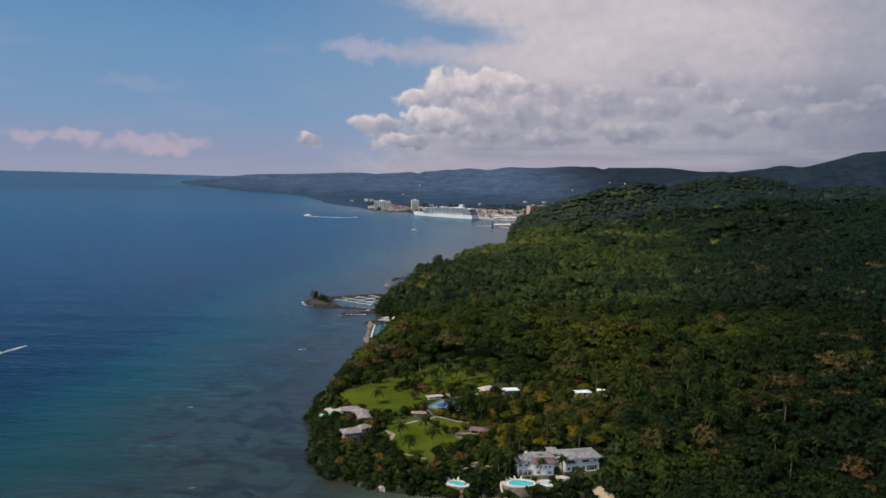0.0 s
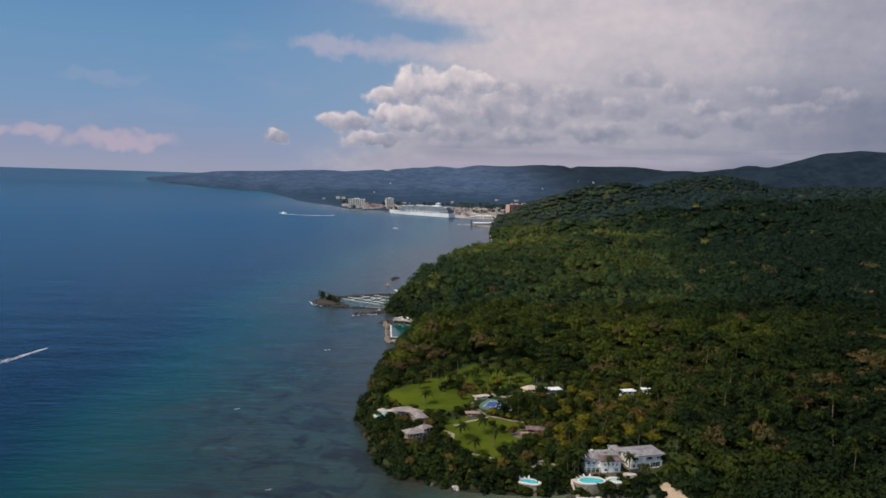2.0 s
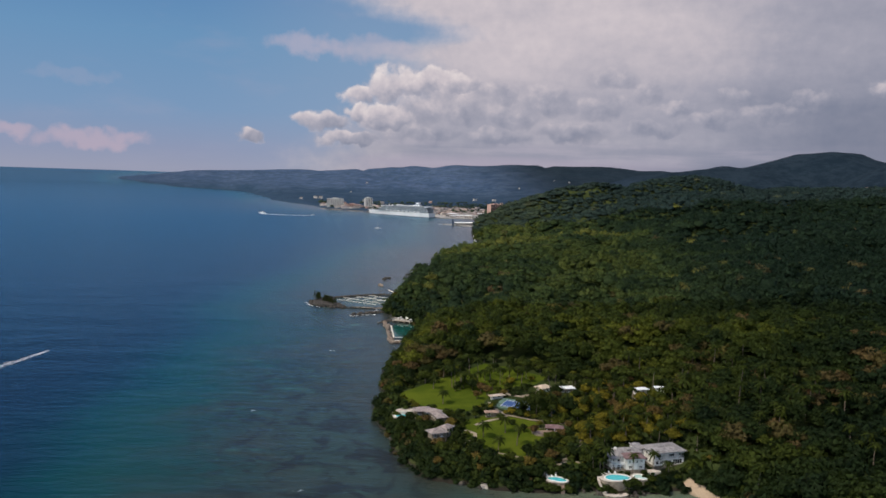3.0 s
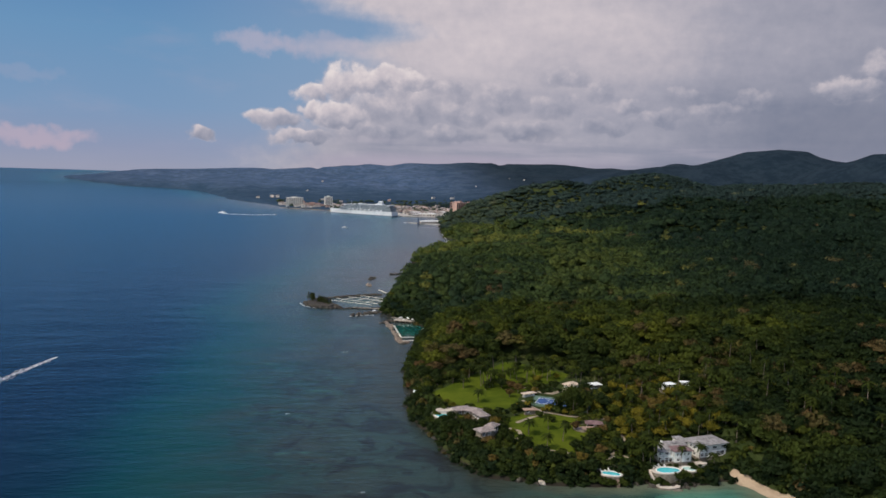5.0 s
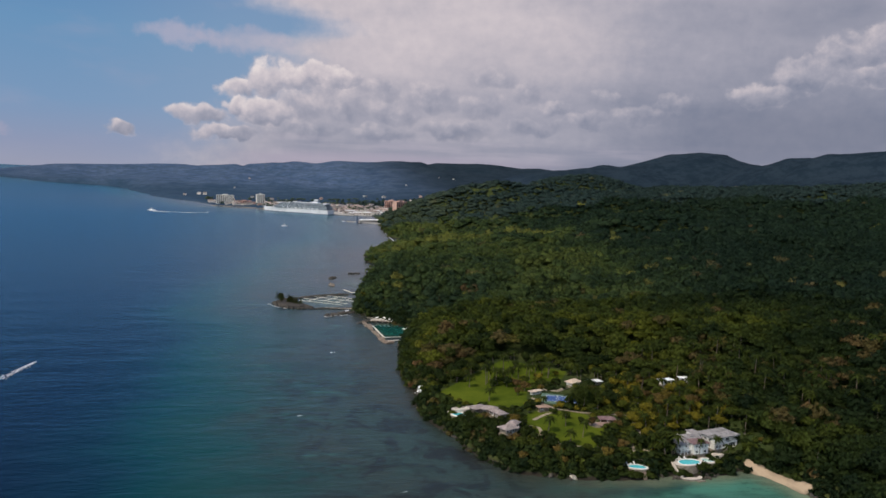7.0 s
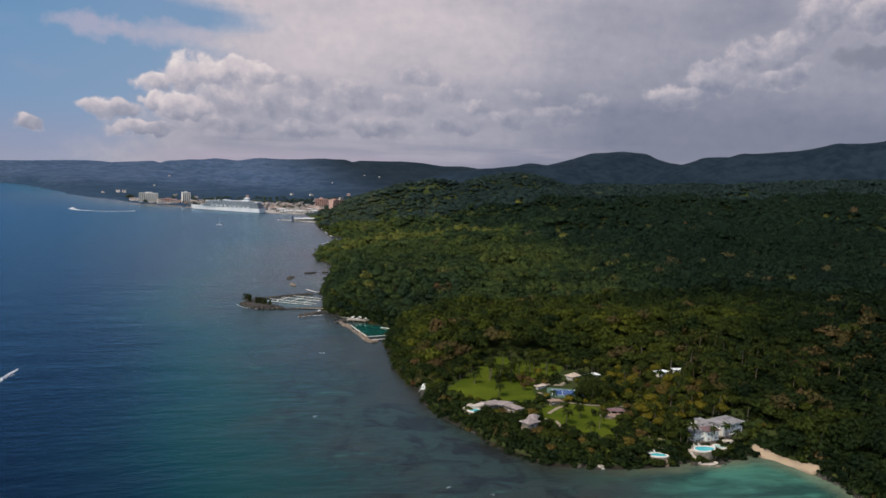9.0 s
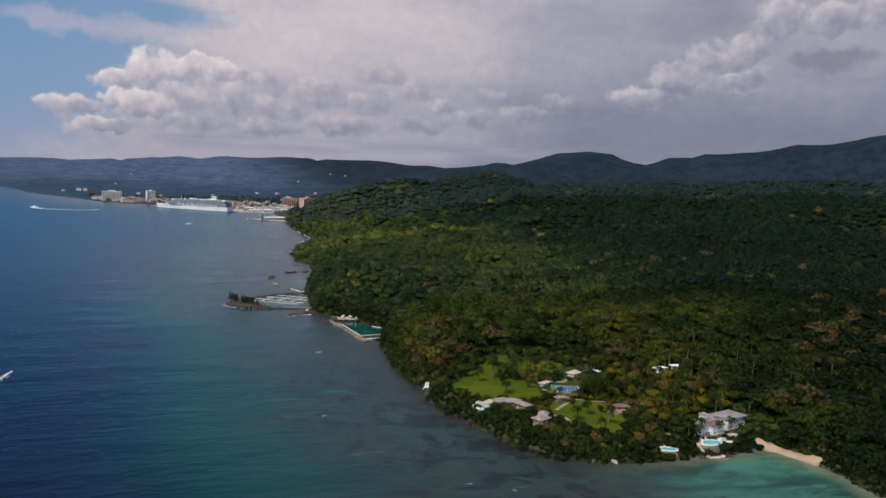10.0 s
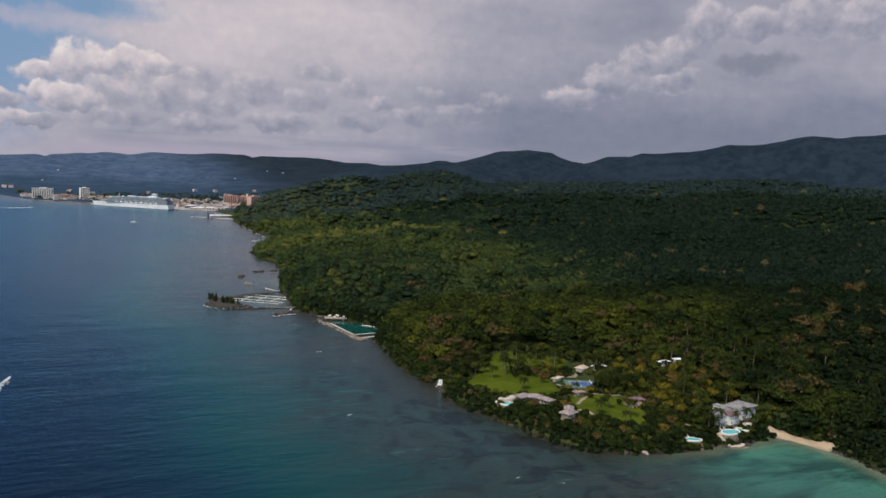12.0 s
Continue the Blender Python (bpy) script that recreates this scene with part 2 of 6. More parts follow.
def make_sky_backdrop():
    """Sky gradient with a bank of cumulus under a high deck, laid out by bearing and elevation in degrees."""
    m = bpy.data.materials.new("cloudy sky")
    m.use_nodes = True
    n = Nodes(m.node_tree)
    m.node_tree.nodes.remove(m.node_tree.nodes["Principled BSDF"])
    pos = n.add("ShaderNodeNewGeometry").outputs["Position"]

    def vmath(op, a, b):
        k = n.add("ShaderNodeVectorMath", operation=op)
        n.put(k.inputs[0], a)
        n.put(k.inputs[1], b)
        return k.outputs["Value"] if op == "DOT_PRODUCT" else k.outputs[0]

    sep = n.add("ShaderNodeSeparateXYZ")
    n.put(sep.inputs[0], vmath("SUBTRACT", pos, EYE_MID))
    x, y, z = sep.outputs
    az = n.math("MULTIPLY", n.math("ARCTAN2", x, y), 57.2958)
    flat = n.math("SQRT", n.math("ADD", n.math("MULTIPLY", x, x), n.math("MULTIPLY", y, y)))
    el = n.math("MULTIPLY", n.math("ARCTAN2", z, flat), 57.2958)
    uv = n.vec(az, el)
    up = n.math("DIVIDE", el, 14.0, clamp=True)

    def swirl(scale, detail, amount):
        k = n.add("ShaderNodeTexNoise")
        n.put(k.inputs["Vector"], uv)
        for key, v in (("Scale", scale), ("Detail", detail), ("Roughness", 0.55)):
            k.inputs[key].default_value = v
        return vmath("MULTIPLY", vmath("SUBTRACT", k.outputs["Color"], (0.5, 0.5, 0.5)), (amount, amount * 0.8, 0.0))

    billow = vmath("ADD", vmath("ADD", uv, swirl(0.42, 2.0, 2.6)), swirl(1.3, 5.0, 1.0))
    fine = n.noise(uv, 1.1, 6.0, 0.55)
    broad = n.noise(n.vec(n.math("MULTIPLY", az, 0.35), el), 0.42, 5.0, 0.5)
    streak = n.noise(n.vec(n.math("MULTIPLY", az, 0.10), el), 1.1, 4.0, 0.5)

    def heads(spots):
        """Cover and shading of overlapping rounded heads, lit from the upper left."""
        cover, shade, weight = -3.0, 0.0, 0.02
        for a0, e0, ra, re in spots:
            q = vmath("MULTIPLY", vmath("SUBTRACT", billow, (a0, e0, 0.0)), (1 / ra, 1 / re, 0.0))
            v = n.math("SUBTRACT", 1.0, vmath("DOT_PRODUCT", q, q))
            w = n.math("MAXIMUM", v, 0.0)
            w = n.math("MULTIPLY", w, w)
            cover = n.math("MAXIMUM", cover, v)
            shade = n.math("MULTIPLY_ADD", w, vmath("DOT_PRODUCT", q, (-0.42, 0.80, 0.0)), shade)
            weight = n.math("ADD", weight, w)
        return cover, n.math("DIVIDE", shade, weight)

    # clear air: paler and pinker towards the horizon
    clear = n.ramp(up, [(0.0, rgb(152, 156, 178)), (0.10, rgb(142, 152, 180)), (0.30, rgb(122, 152, 187)), (0.65, rgb(106, 147, 186)), (1.0, rgb(86, 130, 178))])
    clear = n.mix(n.step(az, -14.0, 2.0, 0.0, 0.38), clear, rgb(150, 165, 188))
    clear = n.mix(n.step(broad, 0.5, 0.85, 0.0, 0.35), clear, rgb(158, 160, 184))

    def spot(a0, e0, ra, re):
        q = vmath("MULTIPLY", vmath("SUBTRACT", billow, (a0, e0, 0.0)), (1 / ra, 1 / re, 0.0))
        return n.step(n.math("ADD", vmath("DOT_PRODUCT", q, q), n.math("MULTIPLY_ADD", fine, -1.6, 0.8)), 1.5, 0.0)

    col = clear
    low = n.math("MAXIMUM", n.math("MAXIMUM", spot(-26.6, 2.25, 1.9, 0.5), spot(-23.9, 2.15, 1.7, 0.5)), n.math("MAXIMUM", spot(-19.0, 1.75, 3.6, 0.6), spot(-33.0, 2.1, 2.6, 0.6)))
    col = n.mix(n.math("MULTIPLY", low, 0.6), col, rgb(194, 174, 188))
    col = n.mix(n.math("MULTIPLY", spot(-19.8, 5.9, 3.0, 0.5), 0.14), col, rgb(190, 176, 190))
    # high deck with its uneven western limit
    edge = n.curve(up, [(0.0, 0.40), (0.12, 0.43), (0.22, 0.465), (0.32, 0.50), (0.43, 0.535), (0.56, 0.565), (0.635, 0.53), (0.72, 0.645), (0.79, 0.58), (0.87, 0.49), (1.0, 0.40)])
    inside = n.math("SUBTRACT", az, n.math("MULTIPLY_ADD", edge, 40.0, -20.0))
    inside = n.math("ADD", inside, n.math("ADD", n.math("MULTIPLY_ADD", broad, 7.0, -3.5), n.math("MULTIPLY_ADD", fine, 3.0, -1.5)))
    deck = n.step(inside, -3.8, 3.6)
    tone = n.math("MULTIPLY_ADD", broad, 0.30, n.math("ADD", n.step(el, 5.0, 9.0, 0.44, 0.60), 0.0))
    tone = n.math("SUBTRACT", tone, n.step(az, 16.0, 34.0, 0.0, 0.24))
    tone = n.math("ADD", tone, n.math("MULTIPLY_ADD", fine, 0.16, -0.08))
    tone = n.math("SUBTRACT", tone, n.math("MULTIPLY", spot(39.5, 11.8, 3.6, 2.2), 0.12))
    stops = [(0.0, rgb(92, 101, 122)), (0.30, rgb(126, 132, 152)), (0.55, rgb(163, 162, 176)), (0.78, rgb(202, 193, 199)), (1.0, rgb(230, 219, 218))]
    col = n.mix(deck, col, n.ramp(tone, stops))
    col = n.mix(n.math("MULTIPLY", spot(-4.6, 9.1, 2.9, 0.8), 0.55), col, rgb(188, 178, 194))
    col = n.mix(n.math("MULTIPLY", spot(-0.2, 8.9, 3.6, 0.8), 0.5), col, rgb(176, 172, 190))
    # the bank's cumulus heads, west to east
    grain = n.math("MULTIPLY_ADD", fine, 0.50, -0.25)
    lobes = n.noise(billow, 0.8, 3.0, 0.5)
    for spots, base, lift, soft, thick in ((CUMULUS_MID, 0.54, 0.20, 1.05, 0.85), (CUMULUS_WEST, 0.66, 0.32, 0.60, 0.95), (CUMULUS_EAST, 0.55, 0.26, 0.70, 0.92)):
        cover, shade = heads(spots)
        cover = n.math("ADD", cover, n.math("MULTIPLY_ADD", fine, 0.9, -0.45))
        t = n.math("ADD", n.math("MULTIPLY_ADD", shade, lift, base), n.math("ADD", grain, n.math("MULTIPLY_ADD", lobes, 0.30, -0.15)))
        t = n.math("SUBTRACT", t, n.step(el, 5.6, 2.2, 0.0, 0.15))
        t = n.math("ADD", t, n.step(az, 14.0, 4.0, 0.0, 0.08))
        col = n.mix(n.math("MULTIPLY", n.step(cover, -0.35, soft), thick), col, n.ramp(t, stops))
    col = n.mix(n.math("MULTIPLY", spot(48.2, 8.9, 2.6, 0.75), 0.6), col, rgb(110, 117, 134))
    # flat bases, then the pale haze that shows under them
    base_line = n.math("MULTIPLY", n.step(el, 3.0, 2.1), n.step(az, -1.0, 4.0))
    col = n.mix(n.math("MULTIPLY", base_line, 0.62), col, n.mix(n.step(streak, 0.40, 0.62), rgb(137, 141, 160), rgb(166, 162, 178)))
    haze = n.math("MULTIPLY", n.step(n.math("MULTIPLY_ADD", streak, 1.0, el), 2.3, 1.5), n.step(az, -4.0, 3.0))
    col = n.mix(n.math("MULTIPLY", haze, 0.7), col, n.mix(n.step(az, 14.0, 27.0), rgb(172, 164, 181), rgb(124, 130, 150)))
    dim = n.math("MULTIPLY", n.step(az, 24.0, 36.0), n.step(el, 7.0, 4.0))
    col = n.mix(n.math("MULTIPLY", dim, 0.55), col, rgb(122, 127, 146))
    em = n.add("ShaderNodeEmission")
    n.put(em.inputs[0], col)
    em.inputs[1].default_value = SKY_GAIN
    n.put(m.node_tree.nodes["Material Output"].inputs["Surface"], em.outputs[0])
    return m


SKY_GAIN = 1.0
M_SKY = make_sky_backdrop()


# ---- plan of land and sea ----
COAST = [(220, -600), (150, -100), (90, 60), (70, 150), (64, 205), (68, 231), (72, 248), (70, 259), (65, 276), (59, 286),
         (47, 282), (33, 281.8), (22, 284.5), (13, 282.6), (3, 283.4), (-16, 287.5), (-30, 293), (-41, 301), (-50, 327), (-59, 375), (-60, 397),
         (-55, 412), (-56, 440), (-48, 500), (-38, 549), (-22, 563), (-12, 582), (-30, 612), (-42, 640),
         (-56, 680), (-45, 725), (-36, 785), (-21, 843), (5, 930), (24, 1012), (16, 1070), (30, 1165),
         (60, 1230), (86, 1300), (112, 1350), (134, 1378), (128, 1430), (130, 1500), (150, 1690), (158, 1805), (172, 1868), (190, 2000), (215, 2150), (195, 2330),
         (-60, 2490), (-235, 2620), (-300, 2850), (-480, 3200), (-560, 3500), (-699, 3893), (-836, 4015)]
COAST += [(-1110, 4084), (-1205, 4210), (-1476, 4340), (-1400, 4440), (-1000, 4950), (5200, 4950), (5200, -600)]
# heights of the ground above the sea: x, y, z
HEIGHTS = [(50, 294, 7), (34, 290, 5.4), (10, 291, 4.6), (8, 302, 6.5), (-36, 335, 8), (0, 362, 9), (40, 392, 10), (-20, 405, 9), (90, 395, 14),
           (118, 350, 21), (80, 300, 13), (95, 225, 16), (55, 520, 22), (125, 450, 28), (190, 420, 33), (230, 365, 38),
           (60, 665, 31), (-12, 640, 14), (28, 927, 9), (150, 800, 36), (240, 960, 42), (178, 1270, 5), (120, 1270, 2)]
HEIGHTS += [(330, 1500, 40), (215, 1450, 24), (225, 1700, 16), (180, 1560, 14), (165, 1480, 12), (90, 1190, 1), (240, 1300, 10), (420, 1290, 48), (783, 2143, 137), (600, 1650, 98), (304, 599, 44), (409, 469, 42), (744, 687, 58)]
HEIGHTS += [(587, 882, 62), (1164, 959, 112), (900, 1350, 88), (1152, 1447, 128), (1000, 1800, 110), (220, 2200, 3), (200, 2300, 2), (270, 2330, 2), (330, 2420, 4), (250, 2400, 2), (560, 2350, 36)]
HEIGHTS += [(-100, 2800, 4), (450, 2800, 8), (1300, 1900, 128), (1400, 1500, 138), (1450, 1250, 142), (1500, 900, 150)]
HEIGHTS += [(350, 200, 50), (1150, 2250, 118), (1600, 2100, 150), (1800, 1700, 170)]
# crests of the inland hills: half width, then x, y, z along the crest
RIDGES = [(80, [(36, 1110, 2), (76, 1110, 8), (112, 1110, 15), (150, 1110, 25), (240, 1110, 36), (320, 1110, 47), (400, 1110, 61), (490, 1110, 75)]),
          (85, [(235, 1480, 22), (300, 1480, 48), (360, 1485, 60), (430, 1500, 68), (520, 1530, 72)]),
          (150, [(190, 1850, 5), (215, 1850, 12), (230, 1850, 21), (262, 1850, 38), (300, 1850, 57), (345, 1850, 75), (410, 1850, 91), (480, 1850, 106), (545, 1850, 114), (614, 1850, 125), (700, 1870, 130), (790, 1950, 134)]),
          (330, [(980, 2850, 150), (1040, 2800, 164), (1130, 2760, 178), (1240, 2740, 196), (1400, 2780, 230), (1500, 2780, 252), (1590, 2740, 260), (1700, 2650, 226), (1800, 2560, 205)]),
          (300, [(1640, 2420, 205), (1740, 2300, 250), (1902, 2117, 276), (1980, 2010, 300), (2084, 1911, 324), (2150, 1810, 342), (2240, 1700, 346), (2400, 1400, 350), (2500, 900, 350)])]
FAR_HEIGHTS = [(-505, 4294, 64), (-130, 4310, 88), (319, 4286, 108), (764, 4216, 133), (1340, 4050, 122),
               (-760, 4268, 34), (-1024, 4260, 8), (-1280, 4260, 3), (200, 3400, 24), (-300, 3300, 12), (900, 3500, 60)]


def sdist(px, py):
    """Signed distance to the coastline, positive on land."""
    best = np.full(px.shape, 1e18)
    inside = np.zeros(px.shape, bool)
    pts = COAST + [COAST[0]]
    for (ax, ay), (bx, by) in zip(pts, pts[1:]):
        dx, dy = bx - ax, by - ay
        k = np.clip(((px - ax) * dx + (py - ay) * dy) / (dx * dx + dy * dy), 0, 1)
        best = np.minimum(best, (px - ax - k * dx) ** 2 + (py - ay - k * dy) ** 2)
        if ay != by:
            inside ^= ((ay > py) != (by > py)) & (px < ax + (py - ay) * dx / dy)
    return np.where(inside, 1, -1) * np.sqrt(best)


def wave(px, py, seed, size):
    """Smooth value noise, -1..1."""
    r = np.random.RandomState(seed)
    g = r.rand(64, 64) * 2 - 1
    u, v = px / size + 31.7 * seed, py / size + 17.3 * seed
    i, j = np.floor(u).astype(int), np.floor(v).astype(int)
    fu, fv = u - i, v - j
    fu, fv = fu * fu * (3 - 2 * fu), fv * fv * (3 - 2 * fv)
    a = g[i % 64, j % 64] * (1 - fu) + g[(i + 1) % 64, j % 64] * fu
    b = g[i % 64, (j + 1) % 64] * (1 - fu) + g[(i + 1) % 64, (j + 1) % 64] * fu
    return a * (1 - fv) + b * fv


def sea_level(px, py):
    """The sea is flat to 2.7 km; the distance beyond is drawn in, so that its surface climbs to the horizon line."""
    d = np.hypot(px - EYE_MID[0], py - EYE_MID[1])
    near = np.clip((d - 2700) / 2000, 0, 0.99999)
    true = np.minimum(2700 - 2000 * np.log(1 - near), 39000)
    z = 119 - d * (119 / np.maximum(true, 1) + true / 1.48e7)
    z = np.where(d > 2700, np.maximum(z - (119 - 2700 * (119 / 2700 + 2700 / 1.48e7)), 0), 0)
    return np.where(d > 4380, 36.2 + (d - 4380) * 0.150, z)


def coast_wobble(px, py):
    k = np.clip((py - 700) / 900, 0, 1)
    return wave(px, py, 3, 9) * (1.6 + 3 * k) + wave(px, py, 4, 31) * (1.0 + 10 * k)


def height(px, py):
    """Ground height, and the distance inland."""
    px, py = np.asarray(px, float), np.asarray(py, float)
    d = sdist(px, py) + coast_wobble(px, py)
    num, den = np.zeros(px.shape), np.zeros(px.shape)
    for hx, hy, hz in HEIGHTS + FAR_HEIGHTS:
        q = (px - hx) ** 2 + (py - hy) ** 2
        s = 18.0 + 0.06 * abs(hy - 300) + 0.04 * abs(hx)
        k = 1 / (q + s * s) ** 1.9
        num += k * hz
        den += k
    h = num / den
    for width, line in RIDGES:
        for (ax, ay, az), (bx, by, bz) in zip(line, line[1:]):
            dx, dy = bx - ax, by - ay
            k = np.clip(((px - ax) * dx + (py - ay) * dy) / (dx * dx + dy * dy), 0, 1)
            q = ((px - ax - k * dx) ** 2 + (py - ay - k * dy) ** 2) / width ** 2
            h = np.maximum(h, (az + (bz - az) * k) * np.exp(-q * 0.8))
    rough = np.clip((h - 12) / 60, 0, 1)
    h = h + rough * (wave(px, py, 5, 160) * 6 + wave(px, py, 6, 70) * 3 + wave(px, py, 7, 420) * 6)
    far = np.clip((np.hypot(px + 130, py) - 2900) / 600, 0, 1)
    h = h + far * np.clip(h / 60, 0, 1) * (wave(px, py, 18, 240) * 6 + wave(px, py, 19, 95) * 4 - 6)
    fold = np.abs(wave(px + 40 * wave(px, py, 8, 200), py, 9, 230))
    h = h - np.clip((h - 35) / 50, 0, 1) * 15 * np.exp(-(fold / 0.22) ** 2)
    ramp = 1 - np.exp(-np.maximum(d, 0) / 14) * 0.75
    z = np.where(d > 0, np.minimum(np.maximum(h, 1.5) * ramp, 0.4 + d * 1.1), np.maximum(d * 0.25, -14))
    beach = np.exp(-((px - 70) / 8) ** 2 - ((py - 271) / 16) ** 2)
    z = np.where(d > 0, z * (1 - beach) + beach * np.minimum(0.12 * d + 0.15, z), z)
    return z + sea_level(px, py), d


def axis(*spans):
    out = []
    for a, b, step in spans:
        out += list(np.arange(a, b, step))
    return np.array(out + [spans[-1][1]], float)


GX = axis((-4900, -1500, 200), (-1500, -420, 60), (-420, -80, 12), (-80, 130, 3), (130, 420, 7), (420, 1300, 22), (1300, 5000, 90))
GY = axis((-4800, -600, 300), (-600, 200, 40), (200, 440, 3), (440, 1100, 6.5), (1100, 2800, 18), (2800, 4700, 32))


def mesh_from(name, verts, faces, mat, attrs=(), smooth=True):
    """A mesh from arrays: faces (n, k)."""
    me = bpy.data.meshes.new(name)
    k = faces.shape[1]
    me.vertices.add(len(verts))
    me.vertices.foreach_set("co", np.ascontiguousarray(verts, np.float32).ravel())
    me.loops.add(faces.size)
    me.loops.foreach_set("vertex_index", np.ascontiguousarray(faces, np.int32).ravel())
    me.polygons.add(len(faces))
    me.polygons.foreach_set("loop_start", np.arange(0, faces.size, k, dtype=np.int32))
    me.polygons.foreach_set("use_smooth", np.full(len(faces), smooth))
    for key, values in attrs:
        values = np.ascontiguousarray(values, np.float32)
        a = me.attributes.new(key, "FLOAT" if values.ndim == 1 else "FLOAT_VECTOR", "POINT")
        a.data.foreach_set("value" if values.ndim == 1 else "vector", values.ravel())
    me.materials.append(mat)
    me.update()
    me.validate()
    return me


def in_poly(px, py, poly):
    inside = np.zeros(px.shape, bool)
    for (ax, ay), (bx, by) in zip(poly, poly[1:] + poly[:1]):
        if ay != by:
            inside ^= ((ay > py) != (by > py)) & (px < ax + (py - ay) * (bx - ax) / (by - ay))
    return inside


def poly_dist(px, py, poly):
    """Signed distance to a polygon, positive inside."""
    best = np.full(px.shape, 1e18)
    for (ax, ay), (bx, by) in zip(poly, poly[1:] + poly[:1]):
        dx, dy = bx - ax, by - ay
        k = np.clip(((px - ax) * dx + (py - ay) * dy) / (dx * dx + dy * dy + 1e-9), 0, 1)
        best = np.minimum(best, (px - ax - k * dx) ** 2 + (py - ay - k * dy) ** 2)
    return np.where(in_poly(px, py, poly), 1, -1) * np.sqrt(best)


LAWN_UPPER = [(-52, 392), (-38, 405), (-20, 423), (4, 446), (16, 436), (34, 416), (26, 403), (8, 396), (-3, 382), (-10, 362), (-24, 356), (-34, 360), (-42, 378)]
LAWN_LOWER = [(-20, 346), (-6, 353), (13, 346), (15, 326), (5, 308), (-8, 304), (-20, 322)]
LAWN_SMALL = [(11, 299), (23, 303), (24, 298), (12, 294)]

gx, gy = np.meshgrid(GX, GY)
gz, gd = height(gx, gy)
nx, ny = len(GX), len(GY)
idx = np.arange(nx * ny).reshape(ny, nx)
quads = np.stack([idx[:-1, :-1], idx[:-1, 1:], idx[1:, 1:], idx[1:, :-1]], -1).reshape(-1, 4)
gverts = np.stack([gx, gy, gz], -1).reshape(-1, 3)
lawn = np.zeros(gx.shape)
FIELD = [(222, 352), (224, 372), (250, 368), (246, 350)]
for poly in (LAWN_UPPER, LAWN_LOWER, LAWN_SMALL, FIELD):
    lawn = np.maximum(lawn, np.clip(poly_dist(gx, gy, poly) / 3 + 0.5, 0, 1))
beach_poly = [(60, 285), (63.5, 288.5), (67.8, 283.5), (72, 272), (74, 262), (73.5, 258), (69, 258), (66, 268), (63, 278)]
beach_sand = np.clip(poly_dist(gx, gy, beach_poly) / 3 + 0.6, 0, 1)
# share of the haze-painted hill colour, growing with distance
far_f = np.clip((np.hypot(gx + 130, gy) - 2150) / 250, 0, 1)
keep = gd.reshape(-1) > -60
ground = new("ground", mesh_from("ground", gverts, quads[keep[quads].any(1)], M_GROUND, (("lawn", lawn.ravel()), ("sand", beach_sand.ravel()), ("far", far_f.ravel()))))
tagged(ground, "wooded coastal land rising inland to hills painted blue with haze", "ground", kind="structure")

sverts = np.stack([gx, gy, sea_level(gx, gy)], -1).reshape(-1, 3)
off = -gd
depth = np.clip(off - 30, 0, 400) * 0.11 + np.clip(off, 0, 30) * 0.06 + np.clip(off - 120, 0, 300) * 0.26
shelter = np.exp(-np.maximum(off, 0) / 230) * np.clip((gy - 430) / 450, 0, 1) * np.clip((3500 - gy) / 600, 0, 1)
depth = depth * (1 - 0.6 * shelter)
cove = np.clip(np.exp(-((gx - 36) / 46) ** 2 - ((gy - 246) / 40) ** 2) * 1.6, 0, 1) * np.clip(1.2 - off / 85, 0, 1)
cove = np.maximum(cove, 0.4 * np.exp(-((gx + 68) / 22) ** 2 - ((gy - 728) / 26) ** 2))
cove = np.maximum(cove, 0.3 * np.exp(-((gx + 28) / 18) ** 2 - ((gy - 850) / 40) ** 2))
weed_bed = np.exp(-((gx + 80 + 0.25 * (gy - 345)) / 44) ** 2 - ((gy - 340) / 85) ** 2)
skeep = gd.reshape(-1) < 25
sea = new("sea", mesh_from("sea", sverts, quads[skeep[quads].any(1)], M_SEA, (("depth", depth.ravel()), ("sand", cove.ravel()), ("weed", weed_bed.ravel()), ("calm", shelter.ravel()))))
tagged(sea, "deep blue sea turning teal over the reef near the shore", "water", kind="structure")

bz, ba = [-20, 300, 700, 1100, 1500], np.radians(np.arange(-36, 70, 2))
bv = np.array([(EYE_MID[0] + 4780 * math.sin(a), EYE_MID[1] + 4780 * math.cos(a), z) for z in bz for a in ba])
bi = np.arange(len(bv)).reshape(len(bz), len(ba))
bq = np.stack([bi[:-1, :-1], bi[:-1, 1:], bi[1:, 1:], bi[1:, :-1]], -1).reshape(-1, 4)
tagged(new("backdrop", mesh_from("backdrop", bv, bq, M_SKY)), "cloudy blue sky with a grey cumulus bank", "sky", kind="structure")


# ---- forest ----
def ico(level):
    bm = bmesh.new()
    bmesh.ops.create_icosphere(bm, subdivisions=level, radius=1)
    v = np.array([x.co[:] for x in bm.verts])
    f = np.array([[x.index for x in p.verts] for p in bm.faces])
    bm.free()
    return v, f


